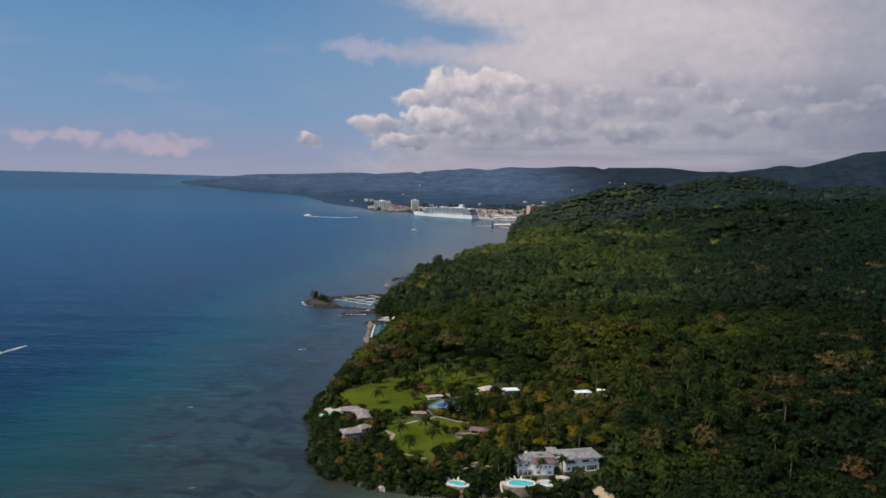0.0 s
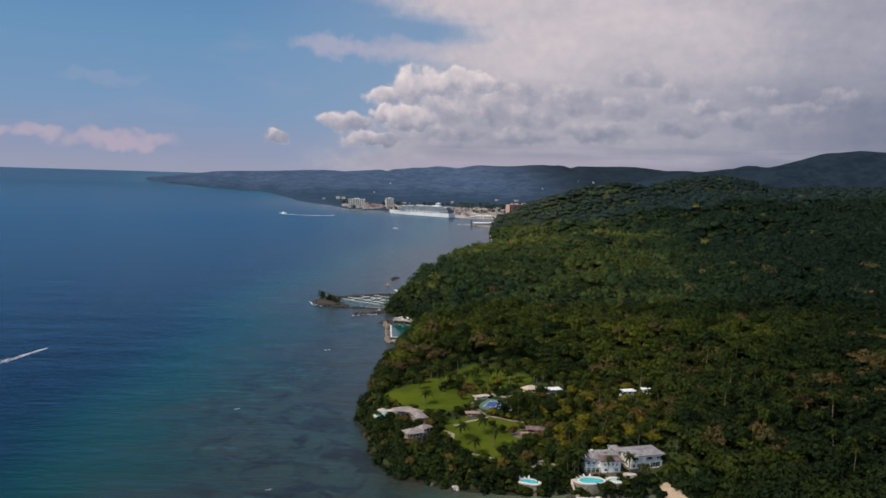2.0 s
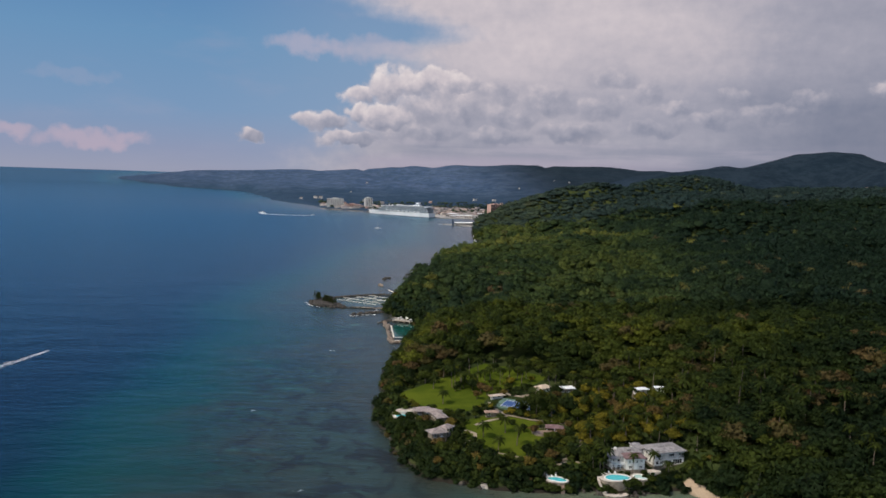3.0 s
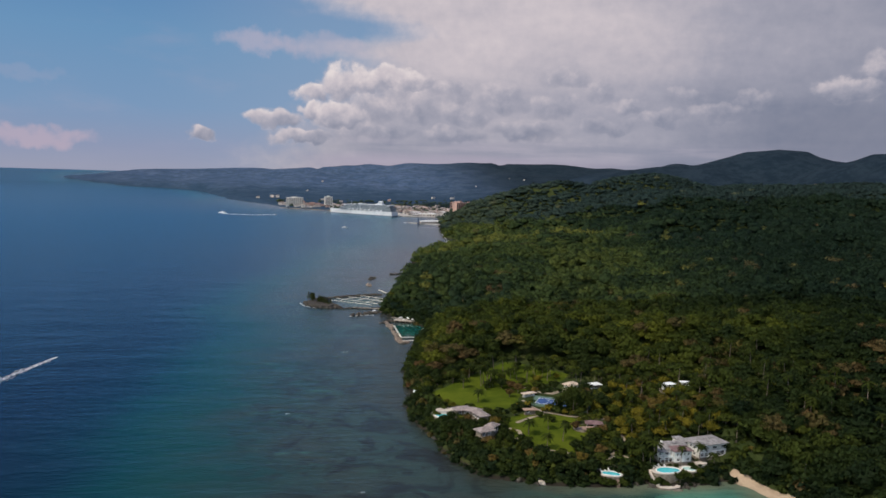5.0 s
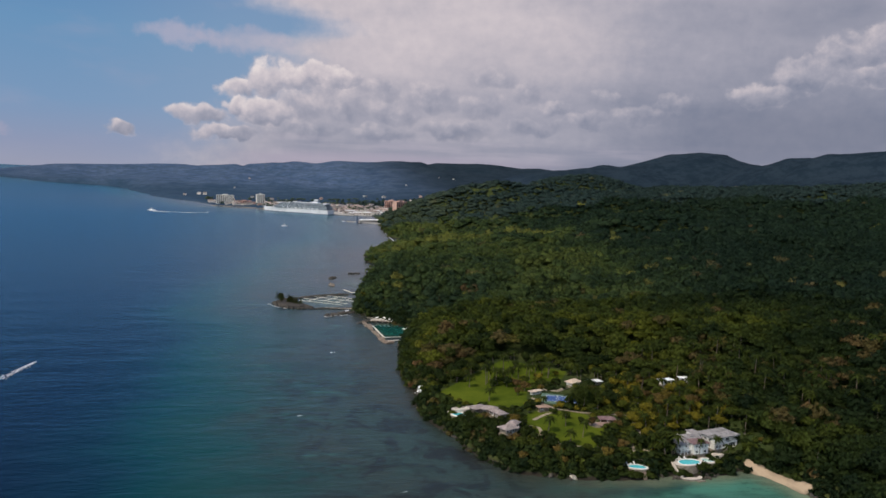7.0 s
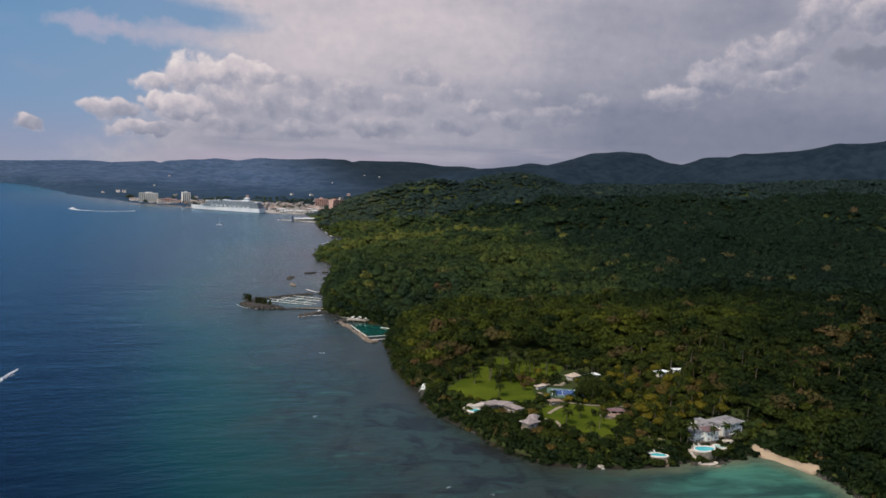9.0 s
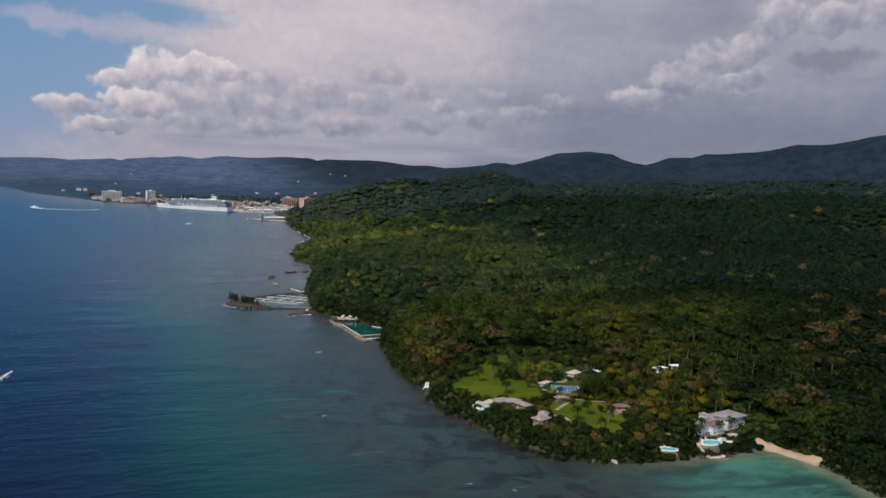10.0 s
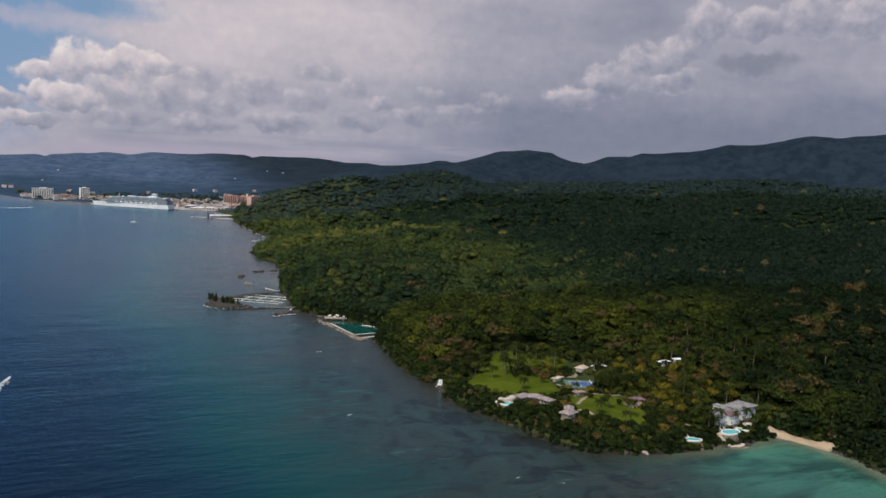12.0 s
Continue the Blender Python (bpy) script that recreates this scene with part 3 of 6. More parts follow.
def crown_template(seed, level, leaves, size, flat=0.62, pads=8, spread=0.70, core_size=0.66, up=0.0):
    """A crown of radius 1: uneven pads round a dark core, clothed in many small leaf clumps. Triangles."""
    r = np.random.RandomState(seed)
    ang = np.arange(pads) * 2.4 + 1.3 * r.rand(pads)
    rho = spread * np.sqrt((np.arange(pads) + 0.3) / pads) * (0.75 + 0.45 * r.rand(pads))
    cen = np.stack([rho * np.cos(ang), rho * np.sin(ang), 0.48 * flat * (1 - rho / spread) + 0.34 * r.rand(pads)], -1)
    prad = 0.22 + 0.30 * r.rand(pads) ** 1.3
    v, f = ico(level)
    core = v * np.array([core_size, core_size, 0.75 * core_size * flat])
    core *= (1 + 0.08 * r.randn(len(v)))[:, None]
    core += cen[:3].mean(0) * np.array([0.5, 0.5, 0.2])
    verts, faces, soft = [core], [f], [v + np.array([0, 0, 0.3])]
    if leaves:
        k = r.choice(pads, leaves, p=prad ** 2 / (prad ** 2).sum())
        d = r.randn(leaves, 3)
        d[:, 2] = np.abs(d[:, 2]) * 0.9 - 0.28
        d /= np.linalg.norm(d, axis=1)[:, None]
        c = cen[k] + d * prad[k][:, None] * (0.62 + 0.66 * r.rand(leaves) ** 1.2)[:, None] * np.array([1, 1, flat * 1.05])
        nrm = 0.75 * d + np.array([0, 0, 0.55]) + 0.42 * r.randn(leaves, 3)
        nrm /= np.linalg.norm(nrm, axis=1)[:, None]
        p = np.cross(nrm, r.randn(leaves, 3))
        p /= np.linalg.norm(p, axis=1)[:, None]
        q = np.cross(nrm, p)
        s = size * (0.45 + 1.0 * r.rand(leaves))[:, None]
        tri = np.stack([c - p * s - q * s * 0.6, c + p * s - q * s * 0.6, c + q * s * 1.1], 1)
        verts.append(tri.reshape(-1, 3))
        faces.append(len(core) + np.arange(leaves * 3).reshape(-1, 3))
        lean = 0.62 * d + 0.30 * c / np.linalg.norm(c, axis=1)[:, None] + 0.48 * nrm + np.array([0, 0, 0.22])
        soft.append(np.repeat(lean, 3, axis=0))
    soft = np.concatenate(soft) + np.array([0, 0, up])
    return np.concatenate(verts), np.concatenate(faces), soft / np.linalg.norm(soft, axis=1)[:, None]


EYE_A, EYE_B = (3.0, 4.0), (-262.0, 33.0)


def bearing_ok(px, py):
    """Land that lies within the sweep of the flight's view."""
    a = np.degrees(np.arctan2(px - EYE_A[0], py - EYE_A[1]))
    b = np.degrees(np.arctan2(px - EYE_B[0], py - EYE_B[1]))
    return (a < 34) | (b < 60)


CLEARINGS = [LAWN_UPPER, LAWN_LOWER, LAWN_SMALL, beach_poly]
CLEARINGS += [[(33, 292), (33, 303), (48, 304), (52, 308), (64, 306), (67, 299), (67, 290), (50, 289.5)], [(28, 283), (28, 290), (38, 291), (46, 291), (47, 286), (40, 283)],
              [(6.5, 284.5), (6.5, 290), (15, 290), (15, 284.5)], [(-6, 352), (-4, 380), (24, 380), (24, 352)],
              [(-50, 354), (-45, 361), (-32, 361), (-27, 349), (-28, 341), (-33, 341), (-36, 348)], [(-40, 318), (-38, 326), (-28, 331), (-27, 324), (-33, 317)], [(18, 384), (24, 404), (44, 402), (46, 380)],
              [(10, 327), (11, 338), (25, 339), (26, 330)], [(66, 362), (66, 373), (84, 372), (84, 362)],
              [(-72, 409), (-72, 421), (-53, 420), (-53, 411)], FIELD]


def scatter(seed, x0, x1, y0, y1, step, test):
    r = np.random.RandomState(seed)
    px, py = np.meshgrid(np.arange(x0, x1, step), np.arange(y0, y1, step))
    px = (px + r.uniform(-0.46, 0.46, px.shape) * step).ravel()
    py = (py + r.uniform(-0.46, 0.46, py.shape) * step).ravel()
    k = bearing_ok(px, py) & test(px, py)
    px, py = px[k], py[k]
    z, d = height(px, py)
    return px, py, z, d


def tree_tints(r, px, py, d):
    """Tree tints: mostly dark greens, lighter and drier by area, cloud shade and sunlight painted in."""
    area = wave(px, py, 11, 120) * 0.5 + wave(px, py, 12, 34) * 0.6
    # cloud shade over the inland woods is painted in as a lower tint
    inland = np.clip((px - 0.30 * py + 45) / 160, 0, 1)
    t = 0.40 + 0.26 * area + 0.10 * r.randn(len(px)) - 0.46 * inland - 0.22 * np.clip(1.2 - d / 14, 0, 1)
    # painted in: haze lightens the middle distance, cloud shade darkens the far right
    t = t + 0.16 * np.clip((py - 480) / 200, 0, 1) * np.clip((330 - px) / 150, 0, 1) - 0.26 * np.clip((px - 230) / 220, 0, 1)
    t = t + 0.30 * np.exp(-((px - 46) / 30) ** 2 - ((py - 350) / 40) ** 2)
    t = np.minimum(t, np.where(py > 560, 0.62, 0.76))
    drought = np.exp(-((py - 352 - 0.05 * (px - 120)) / 40) ** 2) * np.clip((px - 62) / 30, 0, 1)
    dry = r.rand(len(px)) < 0.02 + 0.10 * (wave(px, py, 13, 60) > 0.25) + 0.26 * drought * (wave(px, py, 22, 22) > -0.2)
    dry &= r.rand(len(px)) < np.clip(1 - (py - 480) / 450, 0.12, 1)
    t = np.where(dry, r.uniform(0.86, 1.02, len(px)), t)
    t = np.where(np.hypot(px - 118, py - 345) < 4, 1.1, t)
    # sunlit belt and spur on the ridges, painted as yellower tints
    band = np.exp(-((px - 230) / 190) ** 4 - ((py - 1098) / 26) ** 2) * np.clip(0.75 + 0.7 * wave(px, py, 14, 50), 0, 1)
    spur = np.exp(-((px - 360) / 190) ** 4 - ((py - 1440) / 60) ** 2) * np.clip(0.6 + 0.8 * wave(px, py, 16, 60), 0, 1)
    t = np.where(dry, t, t - 0.14 * np.clip(1.3 - d / 130, 0, 1) * (py > 575) * (py < 1010))
    return np.clip(np.where(dry & (band < 0.3), t, np.minimum(t + 0.22 * spur + 0.62 * band, 0.78)), 0.0, 1.1)


def build_forest(name, seed, pts, templates, radius, tall, label, mat=None, rough=1.0):
    px, py, z, d = pts
    r = np.random.RandomState(seed)
    n = len(px)
    tint = tree_tints(r, px, py, d)
    rad = radius * np.exp(r.randn(n) * 0.30 + 0.22 * wave(px, py, 23, 40)) * np.where(r.rand(n) < 0.10, 1.5, 1.0)
    rad = np.minimum(rad, 1.65 * radius)
    rad *= np.clip(0.55 + d / 30, 0.55, 1.0)
    lift = tall * radius * (0.85 + 0.3 * r.rand(n)) * (0.55 + 0.45 * rad / radius)
    lift = lift + rough * np.clip(d / 20, 0, 1) * radius * (0.55 * wave(px, py, 21, 19) + 0.65 * wave(px, py, 24, 47) + 0.28 * r.randn(n))
    lift = lift * np.clip(0.35 + d / 45, 0.35, 1.0)
    turn = r.uniform(0, 2 * np.pi, n)
    pick = r.randint(0, len(templates), n)
    vs, fs, ts, ns, base = [], [], [], [], 0
    for i, (tv, tf, tn) in enumerate(templates):
        k = pick == i
        m = int(k.sum())
        c, s = np.cos(turn[k])[:, None], np.sin(turn[k])[:, None]
        x, y, h = tv[:, 0][None], tv[:, 1][None], tv[:, 2][None]
        stretch = (0.9 + 0.3 * r.rand(m))[:, None]
        v = np.stack([px[k][:, None] + rad[k][:, None] * (c * x - s * y), py[k][:, None] + rad[k][:, None] * (s * x + c * y),
                      (z + lift)[k][:, None] + rad[k][:, None] * h * stretch], -1)
        vs.append(v.reshape(-1, 3))
        fs.append((tf[None] + (base + np.arange(m) * len(tv))[:, None, None]).reshape(-1, 3))
        ts.append(np.repeat(tint[k], len(tv)))
        a, b, h = tn[:, 0][None], tn[:, 1][None], tn[:, 2][None]
        ns.append(np.stack([c * a - s * b, s * a + c * b, np.repeat(h, m, 0)], -1).reshape(-1, 3))
        base += m * len(tv)
    ob = new(name, mesh_from(name, np.concatenate(vs), np.concatenate(fs), mat or M_LEAF, (("tint", np.concatenate(ts)), ("clump", np.concatenate(ns))), smooth=True))
    return tagged(ob, label, "forest", kind="stuff")


def near_path(px, py):
    return np.minimum(np.hypot(px - EYE_A[0], py - EYE_A[1]), np.hypot(px - EYE_B[0], py - EYE_B[1]))


def wooded(px, py):
    ok = sdist(px, py) + coast_wobble(px, py) > 1.2
    for poly in CLEARINGS:
        ok &= ~(poly_dist(px, py, poly) > -2.0)
    road = px - (34 + 0.10 * (py - 900) + 8 * np.sin(py / 30))
    road = (road > -14) & (road < 5)
    ok &= ~((py > 1980) & (px < 250 + (py - 1980) * 0.75))
    return ok & ~(road & (py > 880) & (py < 960))


def outside_estate(px, py):
    return poly_dist(px, py, ESTATE) < 0


ESTATE = [(-62, 330), (-62, 404), (-50, 424), (-30, 436), (0, 454), (20, 448), (44, 432), (62, 405), (84, 396), (80, 330), (78, 292), (50, 278), (14, 284), (-40, 290), (-56, 310)]
near_t = [crown_template(20, 1, 285, 0.10), crown_template(21, 1, 305, 0.10, 0.45, 11, 0.85, 0.6), crown_template(22, 1, 285, 0.115, 0.9, 7, 0.5, 0.55),
          crown_template(23, 1, 295, 0.10, 0.62, 6, 0.8, 0.5), crown_template(24, 1, 295, 0.10, 0.75, 13, 0.75, 0.6), crown_template(25, 1, 265, 0.13, 0.5, 8, 0.9, 0.5),
          crown_template(26, 1, 275, 0.10, 1.05, 9, 0.45, 0.5), crown_template(27, 1, 295, 0.10, 0.7, 7, 0.9, 0.5)]
mid_t = [crown_template(40 + i, 1, 80, 0.14, (0.55, 0.8, 0.62, 0.95, 0.5, 0.7)[i], (9, 6, 7, 8, 10, 6)[i], (0.8, 0.7, 0.9, 0.5, 0.85, 0.8)[i], 0.72, 0.35) for i in range(6)]
hill_t = [crown_template(70 + i, 1, 12, 0.24, 0.5, 6, 0.7, 0.86, 0.9) for i in range(5)]
far_t = [crown_template(60 + i, 1, 30, 0.2, (0.55, 0.7, 0.5, 0.6, 0.75)[i], 6, 0.75, 0.80, 0.6) for i in range(5)]
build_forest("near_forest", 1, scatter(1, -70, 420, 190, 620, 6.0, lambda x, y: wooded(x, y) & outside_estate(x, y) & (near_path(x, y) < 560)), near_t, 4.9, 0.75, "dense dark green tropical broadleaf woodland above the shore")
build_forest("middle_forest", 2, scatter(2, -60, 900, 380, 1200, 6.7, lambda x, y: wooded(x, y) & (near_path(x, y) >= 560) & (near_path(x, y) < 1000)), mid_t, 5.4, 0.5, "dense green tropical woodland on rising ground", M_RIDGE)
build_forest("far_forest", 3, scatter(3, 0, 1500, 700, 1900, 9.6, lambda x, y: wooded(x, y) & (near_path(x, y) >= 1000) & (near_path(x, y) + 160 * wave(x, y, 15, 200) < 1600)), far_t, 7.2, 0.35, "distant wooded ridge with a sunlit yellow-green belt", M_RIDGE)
build_forest("hill_forest", 7, scatter(5, 150, 1900, 1000, 2700, 10.8, lambda x, y: wooded(x, y) & (near_path(x, y) + 160 * wave(x, y, 15, 200) >= 1600) & (near_path(x, y) < 2450)), hill_t, 7.8, 0.25, "dark woods on the far hills, painted blue with haze", M_HILL, 0.55)


# ---- building helpers ----
def zat(x, y):
    return float(height(np.array([x]), np.array([y]))[0][0])


def part(name, bm, mat, parent=None, label="", smooth=False):
    """Links a bmesh as one mesh object, under a thing or a part."""
    bmesh.ops.recalc_face_normals(bm, faces=bm.faces)
    me = bpy.data.meshes.new(name)
    if smooth:
        for f in bm.faces:
            f.smooth = True
    bm.to_mesh(me)
    bm.free()
    me.materials.append(mat)
    ob = new(name, me)
    if parent is not None:
        ob.parent = parent
    if label:
        ob["label"] = label
    return ob


def thing(name, label, category, m=None, group=""):
    ob = new(name)
    ob.empty_display_size = 1.0
    if m is not None:
        ob.matrix_basis = m
    return tagged(ob, label, category, group)


def box(bm, x0, x1, y0, y1, z0, z1):
    v = [bm.verts.new((x, y, z)) for z in (z0, z1) for x, y in ((x0, y0), (x1, y0), (x1, y1), (x0, y1))]
    for f in ((3, 2, 1, 0), (4, 5, 6, 7), (0, 1, 5, 4), (1, 2, 6, 5), (2, 3, 7, 6), (3, 0, 4, 7)):
        bm.faces.new([v[i] for i in f])
    return bm


def boxes(*spans):
    bm = bmesh.new()
    for s in spans:
        box(bm, *s)
    return bm


def prism(bm, poly, z0, z1):
    a = [bm.verts.new((x, y, z0)) for x, y in poly]
    b = [bm.verts.new((x, y, z1)) for x, y in poly]
    bm.faces.new(a[::-1])
    bm.faces.new(b)
    for i in range(len(poly)):
        j = (i + 1) % len(poly)
        bm.faces.new((a[i], a[j], b[j], b[i]))
    return bm


def ring(bm, outer, inner, z0, z1):
    """A slab with a hole: outer and inner loops of equal length."""
    loops = [[bm.verts.new((x, y, z)) for x, y in p] for p, z in ((outer, z0), (outer, z1), (inner, z1), (inner, z0))]
    k = len(outer)
    for a, b in zip(loops, loops[1:] + loops[:1]):
        for i in range(k):
            j = (i + 1) % k
            bm.faces.new((a[i], a[j], b[j], b[i]))
    return bm


def tube(bm, pts, radii, seg=6):
    """A tapered tube through points."""
    rows = []
    for i, p in enumerate(pts):
        d = (Vector(pts[min(i + 1, len(pts) - 1)]) - Vector(pts[max(i - 1, 0)])).normalized()
        a = d.orthogonal().normalized()
        b = d.cross(a)
        rows.append([bm.verts.new(Vector(p) + radii[i] * (math.cos(t) * a + math.sin(t) * b)) for t in np.linspace(0, 2 * math.pi, seg, endpoint=False)])
    for r, s in zip(rows, rows[1:]):
        for i in range(seg):
            j = (i + 1) % seg
            bm.faces.new((r[i], r[j], s[j], s[i]))
    bm.faces.new(rows[0][::-1])
    bm.faces.new(rows[-1])
    return bm


def blob(cx, cy, rx, ry, turn=0.0, lobes=0.0, n=28, phase=0.0):
    """A rounded, kidney-like outline."""
    out = []
    for t in np.linspace(0, 2 * math.pi, n, endpoint=False):
        k = 1 + lobes * math.cos(2 * t + phase) + 0.5 * lobes * math.cos(3 * t + 2 * phase)
        x, y = rx * k * math.cos(t), ry * k * math.sin(t)
        c, s = math.cos(radians(turn)), math.sin(radians(turn))
        out.append((cx + c * x - s * y, cy + s * x + c * y))
    return out


def hip(bm, x0, x1, y0, y1, z, rise, over=0.6, thick=0.22, inset=None):
    """A hipped roof with eaves and an underside."""
    x0, x1, y0, y1 = x0 - over, x1 + over, y0 - over, y1 + over
    w = min(x1 - x0, y1 - y0) / 2 if inset is None else inset
    if x1 - x0 >= y1 - y0:
        r = [(x0 + w, (y0 + y1) / 2), (x1 - w, (y0 + y1) / 2)]
        order = ((0, 1, 1, 0), (1, 2, 1), (2, 3, 0, 1), (3, 0, 0))
    else:
        r = [((x0 + x1) / 2, y0 + w), ((x0 + x1) / 2, y1 - w)]
        order = ((0, 1, 0), (1, 2, 1, 0), (2, 3, 1), (3, 0, 0, 1))
    base = [(x0, y0), (x1, y0), (x1, y1), (x0, y1)]
    lo = [bm.verts.new((*p, z)) for p in base]
    hi = [bm.verts.new((*p, z + thick)) for p in base]
    top = [bm.verts.new((*p, z + thick + rise)) for p in r]
    bm.faces.new(lo[::-1])
    for i in range(4):
        j = (i + 1) % 4
        bm.faces.new((lo[i], lo[j], hi[j], hi[i]))
        o = order[i]
        bm.faces.new([hi[o[0]], hi[o[1]]] + [top[k] for k in o[2:]])
    return bm


def ribbon(pts, width, lift=0.12, step=2.0):
    """A strip that lies on the ground along a line, with a small thickness."""
    line = []
    for (ax, ay), (bx, by) in zip(pts, pts[1:]):
        k = max(int(math.hypot(bx - ax, by - ay) / step), 1)
        line += [(ax + (bx - ax) * i / k, ay + (by - ay) * i / k) for i in range(k)]
    line.append(pts[-1])
    bm = bmesh.new()
    rows = []
    for i, (x, y) in enumerate(line):
        a, b = line[max(i - 1, 0)], line[min(i + 1, len(line) - 1)]
        d = Vector((b[0] - a[0], b[1] - a[1])).normalized()
        w = width * (0.5 + 0.06 * math.sin(i * 1.7))
        z = zat(x, y) + lift
        l, r = (x - d.y * w, y + d.x * w), (x + d.y * w, y - d.x * w)
        rows.append([bm.verts.new((*l, z)), bm.verts.new((*r, z)), bm.verts.new((*r, z - 0.6)), bm.verts.new((*l, z - 0.6))])
    for r, s in zip(rows, rows[1:]):
        for i in range(3):
            bm.faces.new((r[i], r[i + 1], s[i + 1], s[i]))
        bm.faces.new((r[3], r[0], s[0], s[3]))
    return bm


def window(parent, x, y, z, w, h, axis="y", mullions=1, label=""):
    """A window on a wall that faces -y, or -x where axis is x: a proud frame with a dark pane and a sill."""
    def put(bm, a0, a1, d0, d1, z0, z1):
        return box(bm, x + a0, x + a1, y + d0, y + d1, z0, z1) if axis == "y" else box(bm, x + d0, x + d1, y + a0, y + a1, z0, z1)
    t = 0.12
    win = part("window", put(bmesh.new(), -w / 2 + t, w / 2 - t, -0.03, 0.02, z + t, z + h - t), M_GLASS, parent, label)
    bars = [(-w / 2, -w / 2 + t, z, z + h), (w / 2 - t, w / 2, z, z + h), (-w / 2 + t, w / 2 - t, z + h - t, z + h), (-w / 2 + t, w / 2 - t, z, z + t)]
    for i in range(mullions):
        c = -w / 2 + (i + 1) * w / (mullions + 1)
        bars.append((c - 0.05, c + 0.05, z + t, z + h - t))
    for a0, a1, z0, z1 in bars:
        part("frame_bar", put(bmesh.new(), a0, a1, -0.08, 0.05, z0, z1), M_TRIM, win)
    part("sill", put(bmesh.new(), -w / 2 - 0.1, w / 2 + 0.1, -0.2, 0.0, z - 0.12, z - 0.004), M_TRIM, win)
    return win


# ---- materials of things ----
M_WALL = surface("white rendered wall", (0.56, 0.55, 0.53), (0.74, 0.73, 0.70), 0.4, 0.85)
M_TRIM = surface("white painted trim", (0.74, 0.74, 0.73), (0.84, 0.84, 0.82), 0.8, 0.6)
M_ROOF = surface("weathered grey shingle roof", (0.15, 0.145, 0.148), (0.30, 0.285, 0.29), 0.6, 0.9, 3.0, 0.6, 0.06)
M_MAROON = surface("faded maroon shingle roof", (0.115, 0.070, 0.075), (0.185, 0.120, 0.125), 0.5, 0.9, 3.0, 0.6, 0.06)
M_PINKROOF = surface("pale cedar shingle roof", (0.15, 0.125, 0.12), (0.33, 0.28, 0.27), 0.9, 0.9, 3.0, 0.7, 0.08)
M_WHITEROOF = surface("white metal roof", (0.72, 0.74, 0.76), (0.84, 0.85, 0.86), 0.3, 0.45)
M_TANROOF = surface("tan flat roof", (0.42, 0.33, 0.26), (0.55, 0.45, 0.36), 0.4, 0.9)
M_GLASS, _n, _p = material("dark window glass", 0.08)
_p.inputs["Base Color"].default_value = (0.02, 0.025, 0.03, 1)
M_DECK = surface("pale stone pool deck", (0.44, 0.38, 0.33), (0.60, 0.54, 0.48), 0.5, 0.85)
M_STONE = surface("cream stone retaining wall", (0.13, 0.11, 0.085), (0.27, 0.23, 0.18), 0.7, 0.9, 3.0, 0.8, 0.1)
M_PATH = surface("beige gravel path", (0.19, 0.155, 0.115), (0.31, 0.26, 0.20), 0.4, 0.95)
M_TERRA = surface("terracotta paving", (0.22, 0.145, 0.11), (0.34, 0.24, 0.19), 0.4, 0.9)
M_ROCK = surface("dark wet shore rock", (0.020, 0.018, 0.015), (0.072, 0.061, 0.050), 0.5, 0.8, 2.0, 1.0, 0.3)
M_PALEROCK = surface("pale limestone rubble", (0.13, 0.10, 0.08), (0.29, 0.235, 0.19), 0.5, 0.9, 2.0, 1.0, 0.3)
M_WOOD = surface("weathered dock timber", (0.26, 0.22, 0.18), (0.42, 0.37, 0.31), 1.0, 0.85)
M_PALEWOOD = surface("sun-bleached dock planks", (0.55, 0.52, 0.46), (0.72, 0.69, 0.62), 1.0, 0.85)
M_BARK = surface("grey-brown bark", (0.085, 0.066, 0.050), (0.17, 0.14, 0.11), 1.5, 0.9, 8.0, 0.8, 0.05)
M_FOAM = surface("white sea foam", (0.55, 0.60, 0.62), (0.85, 0.87, 0.88), 0.8, 0.9, 3.0, 0.6, 0.1)
M_STEEL = surface("white ship paint", (0.52, 0.55, 0.60), (0.66, 0.68, 0.72), 0.05, 0.5, 0.6)
# shade of the balconies is painted in together with their dark glass
M_SHIPGLASS = surface("dark glass and painted balcony shade", (0.075, 0.10, 0.13), (0.17, 0.21, 0.25), 0.06, 0.35, 0.5)
# the white ship paint again, with shade put into its colour
M_SHIPGREY = surface("ship decks with painted grey shade", (0.26, 0.29, 0.33), (0.36, 0.39, 0.43), 0.05, 0.5, 0.6)
M_BLUEHULL = surface("dark blue hull paint", (0.05, 0.08, 0.14), (0.08, 0.12, 0.19), 0.1, 0.5)
M_CREAM = surface("cream town wall", (0.36, 0.32, 0.29), (0.56, 0.51, 0.47), 0.1, 0.85, 1.0, spread=0.25)
M_PINK = surface("salmon pink town wall", (0.44, 0.27, 0.23), (0.56, 0.37, 0.31), 0.1, 0.85, 1.0, spread=0.15)
M_TOWNROOF = surface("mixed town roof", (0.19, 0.135, 0.115), (0.36, 0.29, 0.26), 0.1, 0.85, 1.0, spread=0.45)
M_CONCRETE = surface("pale concrete quay", (0.28, 0.265, 0.25), (0.42, 0.40, 0.38), 0.1, 0.9, 1.0)
M_CANVAS = surface("white canvas", (0.74, 0.74, 0.73), (0.84, 0.84, 0.82), 0.8, 0.8)
M_PURPLE = surface("purple canopy fabric", (0.10, 0.07, 0.16), (0.16, 0.11, 0.22), 0.8, 0.8)


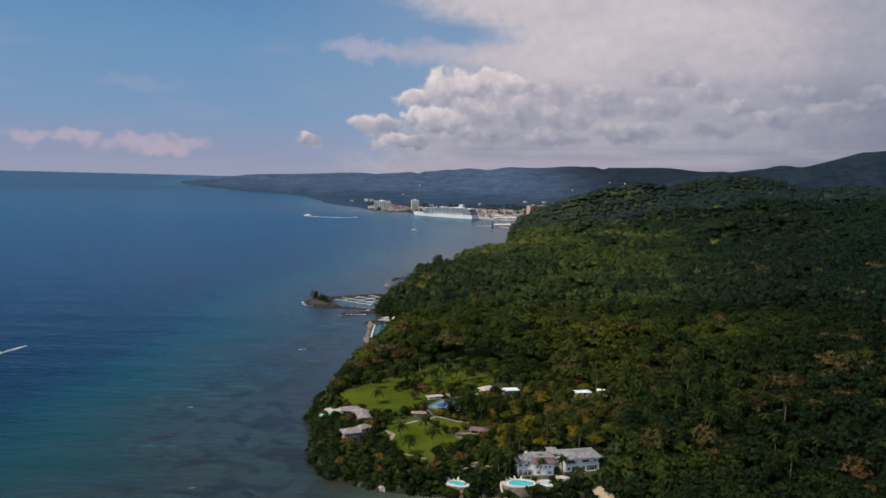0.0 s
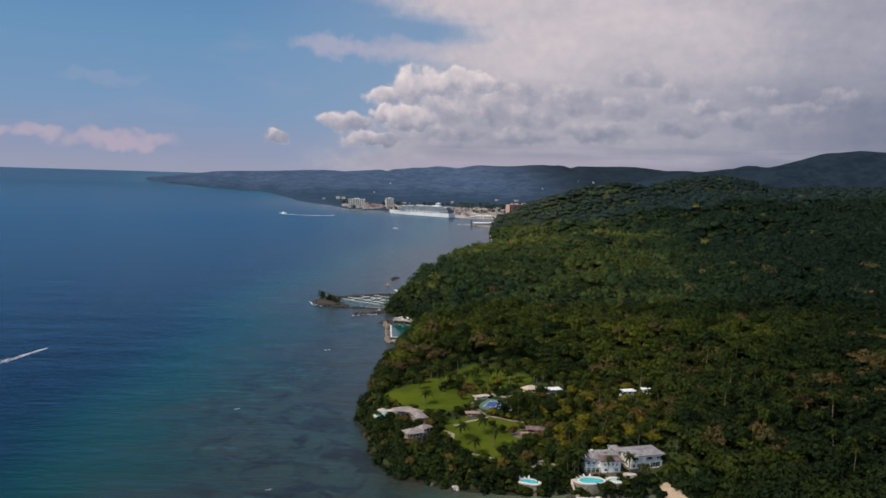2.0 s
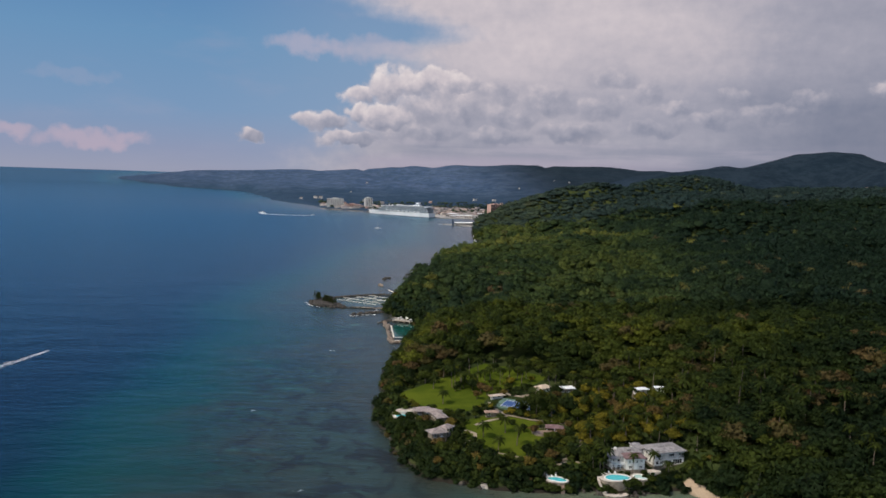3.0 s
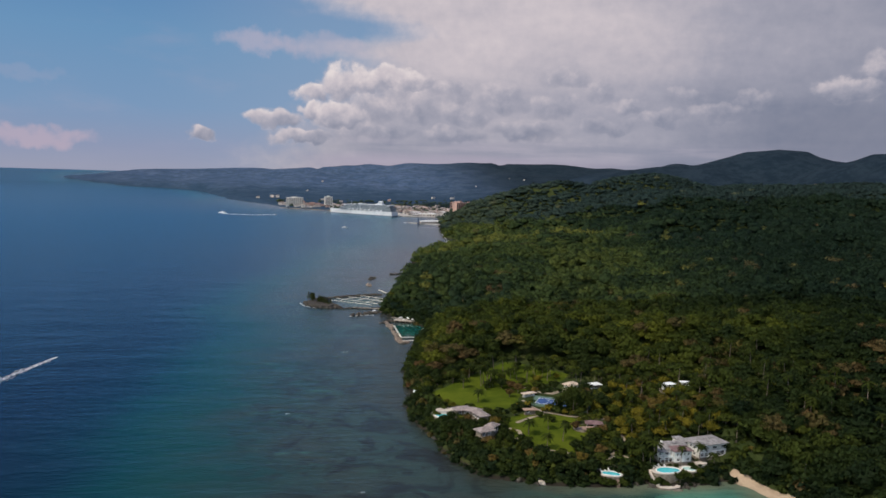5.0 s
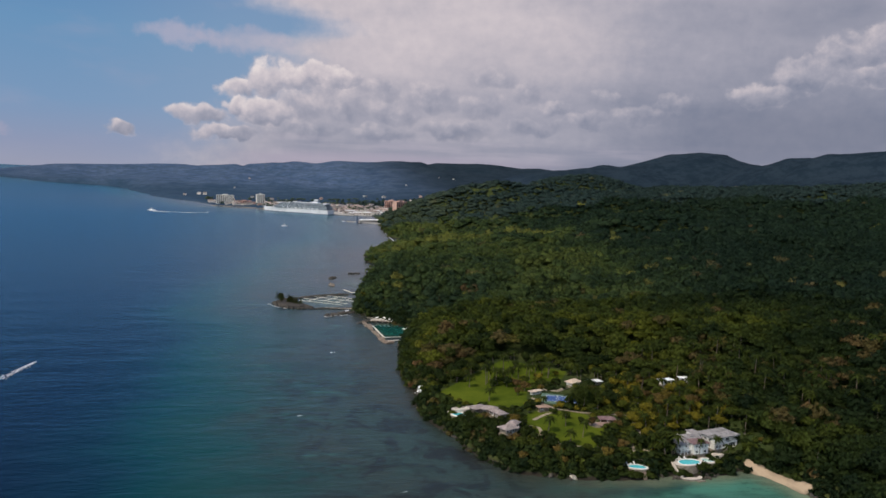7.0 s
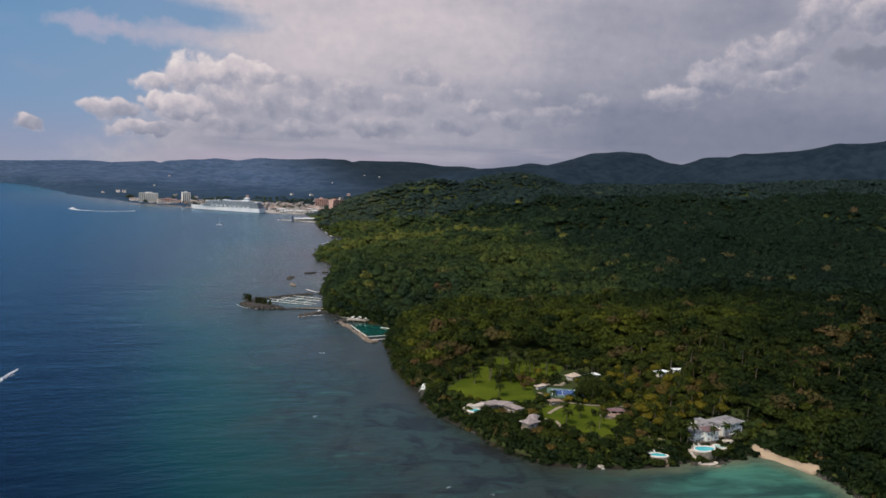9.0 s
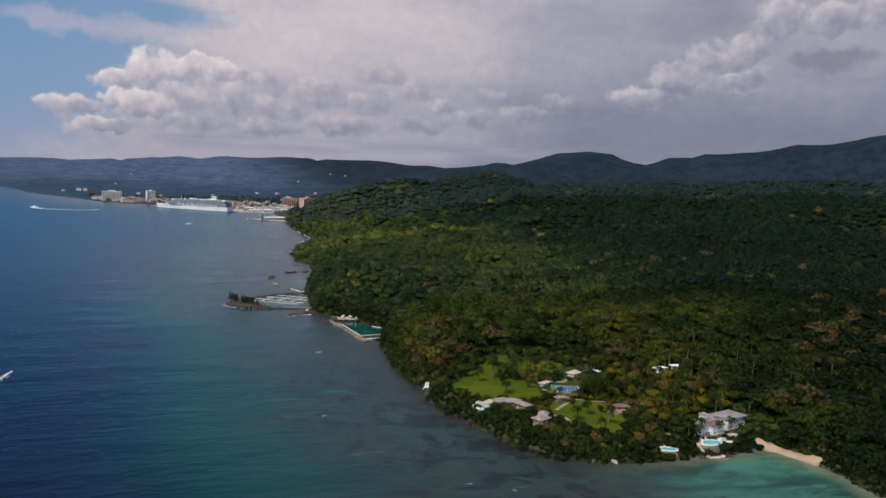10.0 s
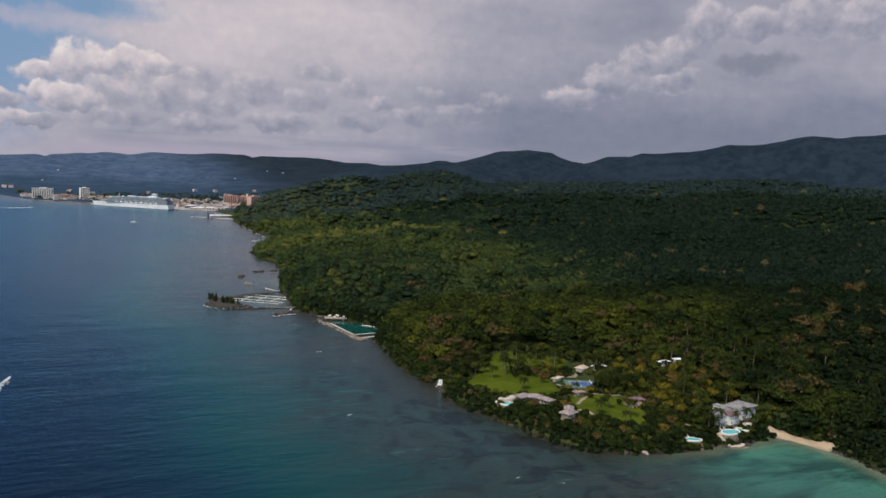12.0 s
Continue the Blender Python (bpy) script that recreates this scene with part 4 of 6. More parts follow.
def make_pool(name, a, b):
    m, n, p = material(name, 0.06)
    p.inputs["IOR"].default_value = 1.33
    pos = n.add("ShaderNodeNewGeometry").outputs["Position"]
    w = n.noise(pos, 0.8, 4.0, 0.6)
    n.put(p.inputs["Base Color"], n.mix(n.step(w, 0.35, 0.65), a, b))
    n.put(p.inputs["Normal"], n.bump(n.noise(pos, 2.0, 3.0), 0.15, 0.1))
    return m


M_POOL = make_pool("turquoise pool water", (0.06, 0.42, 0.50), (0.10, 0.52, 0.58))
M_SPA = make_pool("pale shallow pool water", (0.34, 0.55, 0.55), (0.46, 0.64, 0.62))
M_LAGOON = make_pool("green lagoon water", (0.004, 0.054, 0.049), (0.008, 0.078, 0.068))


def make_court():
    m, n, p = material("blue court paint", 0.7)
    pos = n.add("ShaderNodeNewGeometry").outputs["Position"]
    w = n.noise(pos, 0.35, 5.0, 0.6)
    n.put(p.inputs["Base Color"], n.mix(n.step(w, 0.35, 0.65), (0.016, 0.055, 0.19), (0.028, 0.085, 0.25)))
    return m


M_COURT = make_court()
M_COURTEDGE = surface("faded green court surround", (0.07, 0.13, 0.10), (0.11, 0.18, 0.13), 0.4, 0.85)


# ---- villas and pools ----
def villa_east():
    """Two-storey white block with a low grey hipped roof and a loggia along the upper floor."""
    z0 = 5.9
    v = thing("villa", "white two-storey villa with a low grey shingle roof", "house", pose(58.8, 296.3, z0, 0, 0, 14.2), "villas")
    part("foundation", boxes((-7.2, 7.2, -0.2, 9.2, -3.5, 0.2)), M_STONE, v)
    part("wall", boxes((-7, 7, 1.6, 9, 0.2, 5.4), (-7, 7, 0.0, 1.597, 0.2, 2.7)), M_WALL, v)
    part("string_course", boxes((-7.1, 7.1, -0.12, -0.003, 2.55, 2.85)), M_TRIM, v)
    part("roof", hip(bmesh.new(), -7, 7, 0, 9, 5.4, 0.9, 0.9, 0.3), M_ROOF, v)
    part("ridge_vent", hip(boxes((-3.2, 2.5, 3.9, 5.1, 6.1, 6.55)), -3.2, 2.5, 3.9, 5.1, 6.55, 0.25, 0.2, 0.1), M_ROOF, v)
    for x0, x1 in ((-7.0, -6.2), (-2.3, -0.2), (4.0, 4.5)):
        part("pier", boxes((x0, x1, 0.0, 1.597, 2.703, 5.397)), M_WALL, v)
    part("lintel", boxes((-6.197, -2.303, 0.0, 0.4, 4.7, 5.397), (-0.197, 3.997, 0.0, 0.4, 4.7, 5.397), (4.503, 7.0, 0.0, 0.4, 4.7, 5.397)), M_TRIM, v)
    for x0, x1 in ((-6.2, -2.3), (-0.2, 4.0), (4.5, 6.95)):
        rail = part("railing", boxes((x0, x1, 0.05, 0.13, 3.5, 3.6)), M_TRIM, v)
        for i in range(int((x1 - x0) / 0.45)):
            part("baluster", boxes((x0 + 0.2 + 0.45 * i, x0 + 0.26 + 0.45 * i, 0.06, 0.12, 2.703, 3.497)), M_TRIM, rail)
        window(v, (x0 + x1) / 2, 1.6, 2.75, (x1 - x0) * 0.8, 2.0, "y", 2, "dark glazed doors behind the loggia")
    for x in (-5.6, -3.6, -1.6, 0.4):
        window(v, x, 0, 0.75, 1.4, 1.5, "y", 1)
    window(v, 3.9, 0, 0.3, 4.4, 2.1, "y", 3, "dark sliding glass doors")
    for y in (3.0, 5.4, 7.6):
        window(v, -7, y, 3.3, 1.4, 1.4, "x", 1)
        window(v, -7, y, 0.7, 1.4, 1.5, "x", 1)
    return v


def villa_west():
    """White two-storey villa with a maroon front roof slope, grey rear roofs and an open veranda wing."""
    z0 = 5.6
    v = thing("villa", "white two-storey villa with a maroon front roof and pillared veranda", "house", pose(43.4, 291.6, z0, 0, 0, 6), "villas")
    part("foundation", boxes((-10.2, 5.2, -0.2, 11.2, -3.5, 0.3)), M_STONE, v)
    part("wall", boxes((-3.8, 3.8, 0, 6.5, 0.3, 4.8)), M_WALL, v)
    part("side_wall", boxes((-9.6, -3.803, 3.2, 9.5, 0.3, 4.6)), M_WALL, v)
    part("roof", hip(bmesh.new(), -3.9, 3.9, -0.2, 6.0, 4.8, 1.15, 0.6, 0.22), M_MAROON, v, "faded maroon shingle roof slope")
    part("rear_wall", boxes((-5.0, 5.0, 6.503, 11.0, 0.3, 4.9)), M_WALL, v)
    part("rear_roof", hip(bmesh.new(), -5.0, 5.0, 5.8, 11.0, 5.0, 1.25, 0.6, 0.25), M_ROOF, v)
    part("wing_roof", hip(bmesh.new(), -9.9, -6.6, 0.8, 9.5, 4.6, 0.8, 0.5, 0.25), M_ROOF, v)
    part("link_roof", hip(bmesh.new(), -6.4, -4.2, 2.6, 9.5, 4.6, 1.1, 0.4, 0.25), M_ROOF, v)
    part("chimney", boxes((-5.5, -4.7, 8.3, 9.3, 4.6, 6.5)), M_WALL, v)
    part("dormer", hip(boxes((-1.0, 0.4, 6.2, 7.4, 5.2, 6.3)), -1.0, 0.4, 6.2, 7.4, 6.3, 0.3, 0.2, 0.1), M_ROOF, v)
    part("veranda_floor", boxes((-9.8, -3.9, 0.6, 3.2, 2.2, 2.45)), M_TRIM, v)
    for x in (-9.6, -7.8, -6.0, -4.3):
        part("column", boxes((x - 0.12, x + 0.12, 0.8, 1.04, 0.304, 4.6)), M_TRIM, v)
    rail = part("railing", boxes((-9.6, -4.2, 0.86, 0.94, 3.2, 3.3)), M_TRIM, v)
    for i in range(12):
        part("baluster", boxes((-9.4 + 0.45 * i, -9.34 + 0.45 * i, 0.88, 0.92, 2.45, 3.2)), M_TRIM, rail)
    for x in (-8.4, -5.6):
        window(v, x, 3.2, 2.5, 1.6, 1.9, "y", 1, "dark glazed veranda door")
        window(v, x, 3.2, 0.5, 1.5, 1.6, "y", 1)
    for x in (-2.6, -1.0, 0.6, 2.4):
        window(v, x, 0, 2.9, 1.0, 1.3, "y", 1)
    for x in (-2.2, 2.2):
        window(v, x, 0, 0.7, 1.4, 1.3, "y", 1, "white shuttered window")
    for y in (4.6, 6.4, 8.2):
        window(v, -9.6, y, 2.7, 1.2, 1.4, "x", 1)
    part("door", boxes((-0.5, 0.7, -0.08, 0.05, 0.3, 2.4)), M_TRIM, v)
    return v


def villa_link():
    v = thing("link_building", "grey-roofed link building joining the two white villas", "house", pose(49.0, 302.5, 6.8, 0, 0, 8))
    part("wall", boxes((-1.9, 1.6, -1.0, 6.0, -2.5, 3.9)), M_WALL, v)
    part("roof", hip(bmesh.new(), -1.9, 1.6, -1.0, 6.0, 3.9, 0.7, 0.4, 0.25), M_ROOF, v)
    window(v, 0.0, -1.0, 2.6, 1.3, 1.3)


def pool(name, label, cx, cy, z, rx, ry, wx, wy, turn, lobes, water, shift=(0, 0), wall=3.0, phase=0.5):
    """A raised pool terrace: deck with coping, stone retaining wall, basin and water."""
    p = thing(name, label, "swimming pool", pose(cx, cy, z))
    outer = blob(0, 0, rx, ry, turn, lobes * 0.5, phase=phase)
    inner = blob(*shift, wx, wy, turn, lobes, phase=phase)
    rim = blob(*shift, wx + 0.45, wy + 0.45, turn, lobes, phase=phase)
    part("deck", ring(bmesh.new(), outer, inner, -0.35, 0.0), M_DECK, p)
    part("coping", ring(bmesh.new(), rim, inner, 0.004, 0.10), M_TRIM, p)
    part("basin", prism(bmesh.new(), inner, -1.4, -1.2), M_POOL, p)
    part("water", prism(bmesh.new(), blob(*shift, wx - 0.01, wy - 0.01, turn, lobes, phase=phase), -0.5, -0.08), water, p)
    part("retaining_wall", ring(bmesh.new(), blob(0, 0, rx - 0.15, ry - 0.15, turn, lobes * 0.5, phase=phase), blob(0, 0, rx - 0.6, ry - 0.6, turn, lobes * 0.5, phase=phase), -wall, -0.353), M_STONE, p)
    return p


def lounger(x, y, z, turn):
    s = thing("sun_lounger", "white sun lounger on the pool deck", "lounger", pose(x, y, z, 0, 0, turn), "sun loungers")
    part("bed", boxes((-0.3, 0.3, -0.9, 0.4, 0.25, 0.36)), M_CANVAS, s)
    bm = boxes((-0.3, 0.3, 0.41, 1.0, 0.25, 0.36))
    for v in bm.verts:
        v.co.z += max(v.co.y - 0.41, 0) * 0.8
    part("backrest", bm, M_CANVAS, s)
    for a, b in ((-0.26, -0.8), (0.22, -0.8), (-0.26, 0.3), (0.22, 0.3)):
        part("leg", boxes((a, a + 0.05, b, b + 0.05, 0.0, 0.25)), M_TRIM, s)
    return s


villa_east()
villa_west()
villa_link()
pool("main_pool", "turquoise kidney-shaped swimming pool on a raised stone terrace", 33.4, 286.2, 5.0, 6.0, 4.6, 4.5, 3.2, 8, 0.10, M_POOL, (0.8, -0.6), 5.0)
pool("shallow_pool", "pale shallow pool on a round stone terrace", 43.9, 287.6, 4.6, 3.6, 3.4, 2.5, 2.2, -15, 0.06, M_SPA, (0.3, -0.2), 3.6)
pool("cottage_pool", "small turquoise oval pool with a pale deck by the water", 10.6, 287.0, 3.8, 4.9, 3.3, 3.5, 2.1, -14, 0.10, M_POOL, (0.3, -0.3), 2.6, 1.2)
for lx, ly, lt in ((29.0, 288.2, 40), (30.6, 289.1, 24), (32.4, 289.7, 8), (34.6, 289.6, -12)):
    lounger(lx, ly, 5.0, lt)
for lx, ly, lt in ((7.8, 289.2, 25), (9.4, 289.5, 10), (11.0, 289.5, -4)):
    lounger(lx, ly, 3.8, lt)

steps = thing("garden_steps", "pale stone steps leading down to the sea", "steps", pose(12.2, 282.2, 1.0))
for i in range(5):
    part("step", boxes((-0.6, 0.6, -0.7 + 0.28 * i, -0.41 + 0.28 * i, -1.4, 0.35 + 0.40 * i)), M_TERRA, steps)
def garden_wall(name, label, pts, width, tall, mat, cat):
    """A low wall that follows the slope along a line."""
    bm = bmesh.new()
    rows = []
    for i, (x, y, z) in enumerate(pts):
        a, b = pts[max(i - 1, 0)], pts[min(i + 1, len(pts) - 1)]
        d = Vector((b[0] - a[0], b[1] - a[1])).normalized() * width / 2
        rows.append([bm.verts.new(q) for q in ((x - d.y, y + d.x, z + tall), (x + d.y, y - d.x, z + tall), (x + d.y, y - d.x, z - 2.0), (x - d.y, y + d.x, z - 2.0))])
    for r, q in zip(rows, rows[1:]):
        for i in range(4):
            j = (i + 1) % 4
            bm.faces.new((r[i], r[j], q[j], q[i]))
    bm.faces.new(rows[0])
    bm.faces.new(rows[-1][::-1])
    return tagged(part(name, bm, mat), label, cat, kind="structure")


garden_wall("garden_wall", "curved pale wall stepping from the pool terrace to the sea", [(27.4, 288.0, 4.6), (26.8, 285.4, 4.0), (27.0, 283.2, 3.0), (27.6, 281.6, 1.8), (28.6, 280.2, 0.9)], 0.7, 0.5, M_DECK, "wall")
garden_wall("garden_wall", "low curved brown wall behind the small pool", [(5.2, 287.0, 3.9), (5.8, 289.2, 4.2), (7.6, 291.0, 4.5), (10.4, 291.8, 4.7), (13.2, 291.2, 4.6), (15.4, 289.4, 4.3), (16.6, 287.2, 3.8)], 0.5, 0.9, M_PALEROCK, "wall")
patio = thing("patio", "round cream stone patio beside the villa", "patio", pose(50.2, 289.6, 6.2))
part("paving", prism(bmesh.new(), blob(0, 0, 2.6, 1.5, -8, 0.05), -2.6, 0.0), M_DECK, patio)

# sea platform in front of the pool terrace
plat = thing("sea_platform", "white boat-shaped stone platform standing in the water", "jetty", pose(32.2, 278.9, 0.0, 0, 0, 4))
hullp = [(-4.6, 0.9), (-3.4, -0.6), (-1.2, -1.5), (1.4, -1.6), (3.6, -0.9), (4.9, 0.6), (4.4, 1.3), (0.0, 0.9)]
part("base", prism(bmesh.new(), hullp, -1.5, 0.65), M_STONE, plat)
part("deck", prism(bmesh.new(), [(x * 1.04, y * 1.06) for x, y in hullp], 0.66, 0.88), M_DECK, plat)
part("landing", boxes((0.6, 4.2, -2.9, -1.75, -0.8, 0.35)), M_STONE, plat)

bench = thing("garden_bench", "white slatted garden bench on the grass", "bench", pose(9.8, 297.6, zat(9.8, 297.6), 0, 0, 8))
for i in range(4):
    part("slat", boxes((-1.0, 1.0, -0.25 + 0.13 * i, -0.15 + 0.13 * i, 0.42, 0.47)), M_TRIM, bench)
part("backrest", boxes((-1.0, 1.0, 0.30, 0.36, 0.5, 0.95)), M_TRIM, bench)
for x in (-0.9, 0.84):
    part("leg", boxes((x, x + 0.06, -0.2, 0.26, 0.0, 0.42)), M_TRIM, bench)


# ---- club buildings ----
def pavilion(name, label, x, y, z, turn, w, d, h, rise, roof, wall, group="", open_sides=False):
    """A hipped pavilion; walls with windows, or posts where it stands open."""
    p = thing(name, label, "pavilion", pose(x, y, z, 0, 0, turn), group)
    part("floor", boxes((-w / 2, w / 2, -d / 2, d / 2, -2.0, 0.15)), M_STONE, p)
    if open_sides:
        for a in (-w / 2 + 0.2, 0, w / 2 - 0.2):
            for b in (-d / 2 + 0.2, d / 2 - 0.2):
                part("post", boxes((a - 0.12, a + 0.12, b - 0.12, b + 0.12, 0.15, h)), M_TRIM, p)
    else:
        part("wall", boxes((-w / 2 + 0.3, w / 2 - 0.3, -d / 2 + 0.3, d / 2 - 0.3, 0.15, h)), wall, p)
        for i in range(max(int(w / 3), 1)):
            window(p, -w / 2 + 1.5 + i * 3, -d / 2 + 0.3, 1.0, 1.4, 1.5)
    part("roof", hip(bmesh.new(), -w / 2, w / 2, -d / 2, d / 2, h, rise, 0.7, 0.25), roof, p)
    return p


club = "club roofs round the terrace"
pavilion("clubhouse", "curved clubhouse wing with a pale cedar shingle roof", -37.8, 355.6, 7.4, 18, 7.5, 5.0, 2.6, 1.2, M_PINKROOF, M_STONE, club)
pavilion("clubhouse", "clubhouse wing with a pale cedar shingle roof", -32.8, 352.2, 7.4, -32, 7.0, 5.0, 2.8, 1.3, M_PINKROOF, M_STONE, club)
pavilion("clubhouse", "clubhouse wing with a pale cedar shingle roof", -30.6, 345.6, 7.6, -72, 7, 4.5, 2.7, 1.2, M_PINKROOF, M_STONE, club)
pavilion("clubhouse", "clubhouse wing with a pale shingle roof above the shrubs", -33.4, 323.4, 7.6, 24, 7.0, 5.0, 2.7, 1.4, M_PINKROOF, M_STONE, club)
pavilion("clubhouse", "small open pavilion with a pale pitched roof", -29.0, 328.8, 7.6, 50, 5.0, 3.6, 2.8, 1.3, M_PINKROOF, M_STONE, club, True)
pool("club_pool", "curved turquoise club pool in a stone terrace", -48.2, 355.6, 7.2, 5.6, 3.6, 4.6, 2.5, -50, 0.16, M_POOL, (0.2, 0), 4.0, 2.0)
terrace = thing("club_terrace", "pale curved stone terrace wall by the clubhouse", "terrace", pose(-43, 360.0, 7.9))
part("wall", ring(bmesh.new(), blob(0, 0, 7.0, 3.0, 10, 0.08), blob(0, 0, 6.4, 2.4, 10, 0.08), -2.5, 0.75), M_DECK, terrace)
part("paving", prism(bmesh.new(), blob(0, 0, 6.4, 2.4, 10, 0.08), -2.5, 0.6), M_DECK, terrace)

pavilion("garden_house", "low garden house with a thatch-brown roof and terracotta terrace", 20.6, 335.6, 6.4, -14, 7, 3.6, 2.0, 1.1, M_MAROON, M_STONE, "", True)
tp = thing("round_terrace", "pinkish paved round terrace in the garden", "terrace", pose(15.4, 332.6, zat(15.4, 332.6) + 0.2))
part("paving", prism(bmesh.new(), blob(0, 0, 5.6, 4.2, 20, 0.06), -1.5, 0.0), M_TERRA, tp)
part("kerb", ring(bmesh.new(), blob(0, 0, 5.9, 4.5, 20, 0.06), blob(0, 0, 5.62, 4.22, 20, 0.06), -1.5, 0.3), M_STONE, tp)
pavilion("tennis_pavilion", "long low pavilion with a bleached flat roof beside the court", 0.6, 378.4, 8.6, 22, 7, 2.2, 2.0, 0.3, M_TANROOF, M_WALL)
pavilion("service_house", "service house with a broad tan roof", 27.0, 390.6, 9.0, 26, 7, 4.6, 2.6, 1.5, M_TANROOF, M_WALL)
pavilion("service_house", "white-roofed service house among the palms", 38.2, 388.4, 9.4, 12, 7.5, 4.0, 2.8, 0.4, M_WHITEROOF, M_STONE)
pavilion("service_house", "white-roofed house half hidden among the trees", 71.0, 369.6, zat(71.0, 369.6) + 1.5, 14, 7.0, 3.2, 2.6, 0.5, M_WHITEROOF, M_WALL)
pavilion("service_house", "small white-roofed shed among the palms", 80.6, 368.4, zat(80.6, 368.4) + 1.5, -10, 4.5, 2.6, 2.4, 0.5, M_WHITEROOF, M_WALL)
pavilion("garden_shelter", "brick-coloured garden shelter at the lawn's edge", -6.0, 350.5, zat(-6.0, 350.5), 4, 5.5, 2.4, 2.2, 0.6, M_TERRA, M_STONE)

# tennis court
court = thing("tennis_court", "blue tennis court with white lines and a green surround", "tennis court", pose(13.2, 363.9, 9.55, 0, 0, -27))
part("surround", boxes((-14.5, 14.5, -8.2, 8.2, -2.0, 0.0)), M_COURTEDGE, court)
part("surface", boxes((-11.9, 11.9, -5.5, 5.5, 0.004, 0.02)), M_COURT, court)
for s in ((-11.9, 11.9, -5.5, -5.3), (-11.9, 11.9, 5.3, 5.5), (-11.9, -11.7, -5.3, 5.3), (11.7, 11.9, -5.3, 5.3), (-11.7, 11.7, -4.2, -4.05), (-11.7, 11.7, 4.05, 4.2), (-6.5, -6.35, -4.05, 4.05), (6.35, 6.5, -4.05, 4.05), (-6.35, 6.35, -0.08, 0.08)):
    part("line", boxes((*s, 0.024, 0.034)), M_TRIM, court)
for s in ((-0.02, 0.02, -6.4, 6.4, 0.1, 1.0),):
    part("net", boxes(s), M_TRIM, court)
for y in (-6.5, 6.4):
    part("net_post", boxes((-0.06, 0.06, y, y + 0.1, 0.0, 1.1)), M_TRIM, court)

# garden paths and walls
for name, pts, w in (("garden_path", [(-15, 340), (-8, 345), (-2, 348), (2, 352)], 1.8), ("garden_path", [(-20, 334), (-16, 330), (-17, 324), (-21, 319)], 1.8),
                     ("garden_path", [(-18, 315.5), (-10, 311), (0, 306.5), (6, 303)], 1.1), ("garden_path", [(35, 340), (33, 330), (29, 320), (24, 312), (20, 306), (12, 302)], 2.2),
                     ("garden_path", [(20, 306), (25, 300), (29, 297)], 1.3), ("garden_path", [(3, 394), (8, 384), (14, 381), (24, 388)], 2.6),
                     ("garden_path", [(-4, 372), (-2, 360), (2, 352), (12, 346), (24, 343), (35, 340)], 1.6), ("garden_path", [(10, 293.5), (12, 298), (18, 303)], 1.4)):
    tagged(part(name, ribbon(pts, w), M_PATH), "pale beige garden path winding through the grass", "path", kind="structure")
tagged(part("road", ribbon([(34, 1012), (25, 985), (16, 935), (9, 905), (4, 872)], 6.0, 0.5, 6.0), M_PATH), "pale coast road among the trees", "road", kind="structure")


# ---- lagoon, piers and islet ----
def rocks(name, label, spots, seed, mat, size, spread, count):
    """A bank of boulders along points; one heap of rubble."""
    r = np.random.RandomState(seed)
    bm = bmesh.new()
    for (ax, ay), (bx, by) in zip(spots, spots[1:]):
        for i in range(count):
            k = r.rand()
            x, y = ax + (bx - ax) * k + r.randn() * spread, ay + (by - ay) * k + r.randn() * spread
            s = size * (0.5 + r.rand())
            m = pose(x, y, s * 0.12, *(r.rand(3) * 360)) @ Matrix.Diagonal((s, s * (0.6 + 0.5 * r.rand()), s * (0.45 + 0.35 * r.rand()), 1))
            made = bmesh.ops.create_icosphere(bm, subdivisions=1, radius=1, matrix=m)
            for v in made["verts"]:
                v.co += Vector(r.randn(3) * 0.10 * s)
    return tagged(part(name, bm, mat), label, "rocks", kind="stuff")


def dock(name, label, pts, width, z, mat, cat="dock"):
    """A timber walkway on posts: planked deck along a line, with piles under it."""
    d = thing(name, label, cat)
    for (ax, ay), (bx, by) in zip(pts, pts[1:]):
        n = math.hypot(bx - ax, by - ay)
        m = pose(ax, ay, z, 0, 0, math.degrees(math.atan2(by - ay, bx - ax)))
        deck = part("deck", boxes((-width / 2, n + width / 2, -width / 2, width / 2, -0.25, 0.0)), mat, d)
        deck.matrix_basis = m
        for i in range(max(int(n / 9), 1)):
            post = part("pile", boxes((i * 9 + 0.2, i * 9 + 0.5, -0.15, 0.15, -3.0, -0.252)), M_WOOD, d)
            post.matrix_basis = m
    return d


lag = tagged(part("lagoon", prism(bmesh.new(), [(-47.6, 562), (-20, 566), (-6, 577), (-14, 596), (-28, 614), (-44, 618), (-49, 606)], -2.0, 0.12), M_LAGOON), "still green lagoon inside the dock", "water", kind="structure")
dock("dock", "pale timber dock round the green lagoon", [(-49.2, 607), (-49.0, 598), (-47.8, 562), (-19, 566.8)], 1.1, 0.95, M_PALEWOOD)
dock("dock", "pale timber walkway across the lagoon mouth", [(-47.0, 551.2), (-29, 553.6)], 1.3, 0.9, M_PALEWOOD)
dock("dock", "short floating pontoon in the lagoon", [(-27, 596), (-22.5, 590.5)], 1.4, 0.7, M_PALEWOOD)
dock("dock", "short floating pontoon in the lagoon", [(-21, 588), (-16, 582)], 1.4, 0.7, M_PALEWOOD)
rocks("rubble_bank", "brown rubble bank outside the lagoon dock", [(-54, 622), (-52, 604), (-51, 562), (-49.5, 547), (-44, 548)], 5, M_PALEROCK, 1.3, 0.8, 34)
dk = thing("sun_deck", "white sun deck with parasols beside the lagoon", "deck", pose(-37, 627, 1.6, 0, 0, -20))
part("deck", boxes((-10, 10, -5, 5, -0.35, 0.0)), M_WOOD, dk)
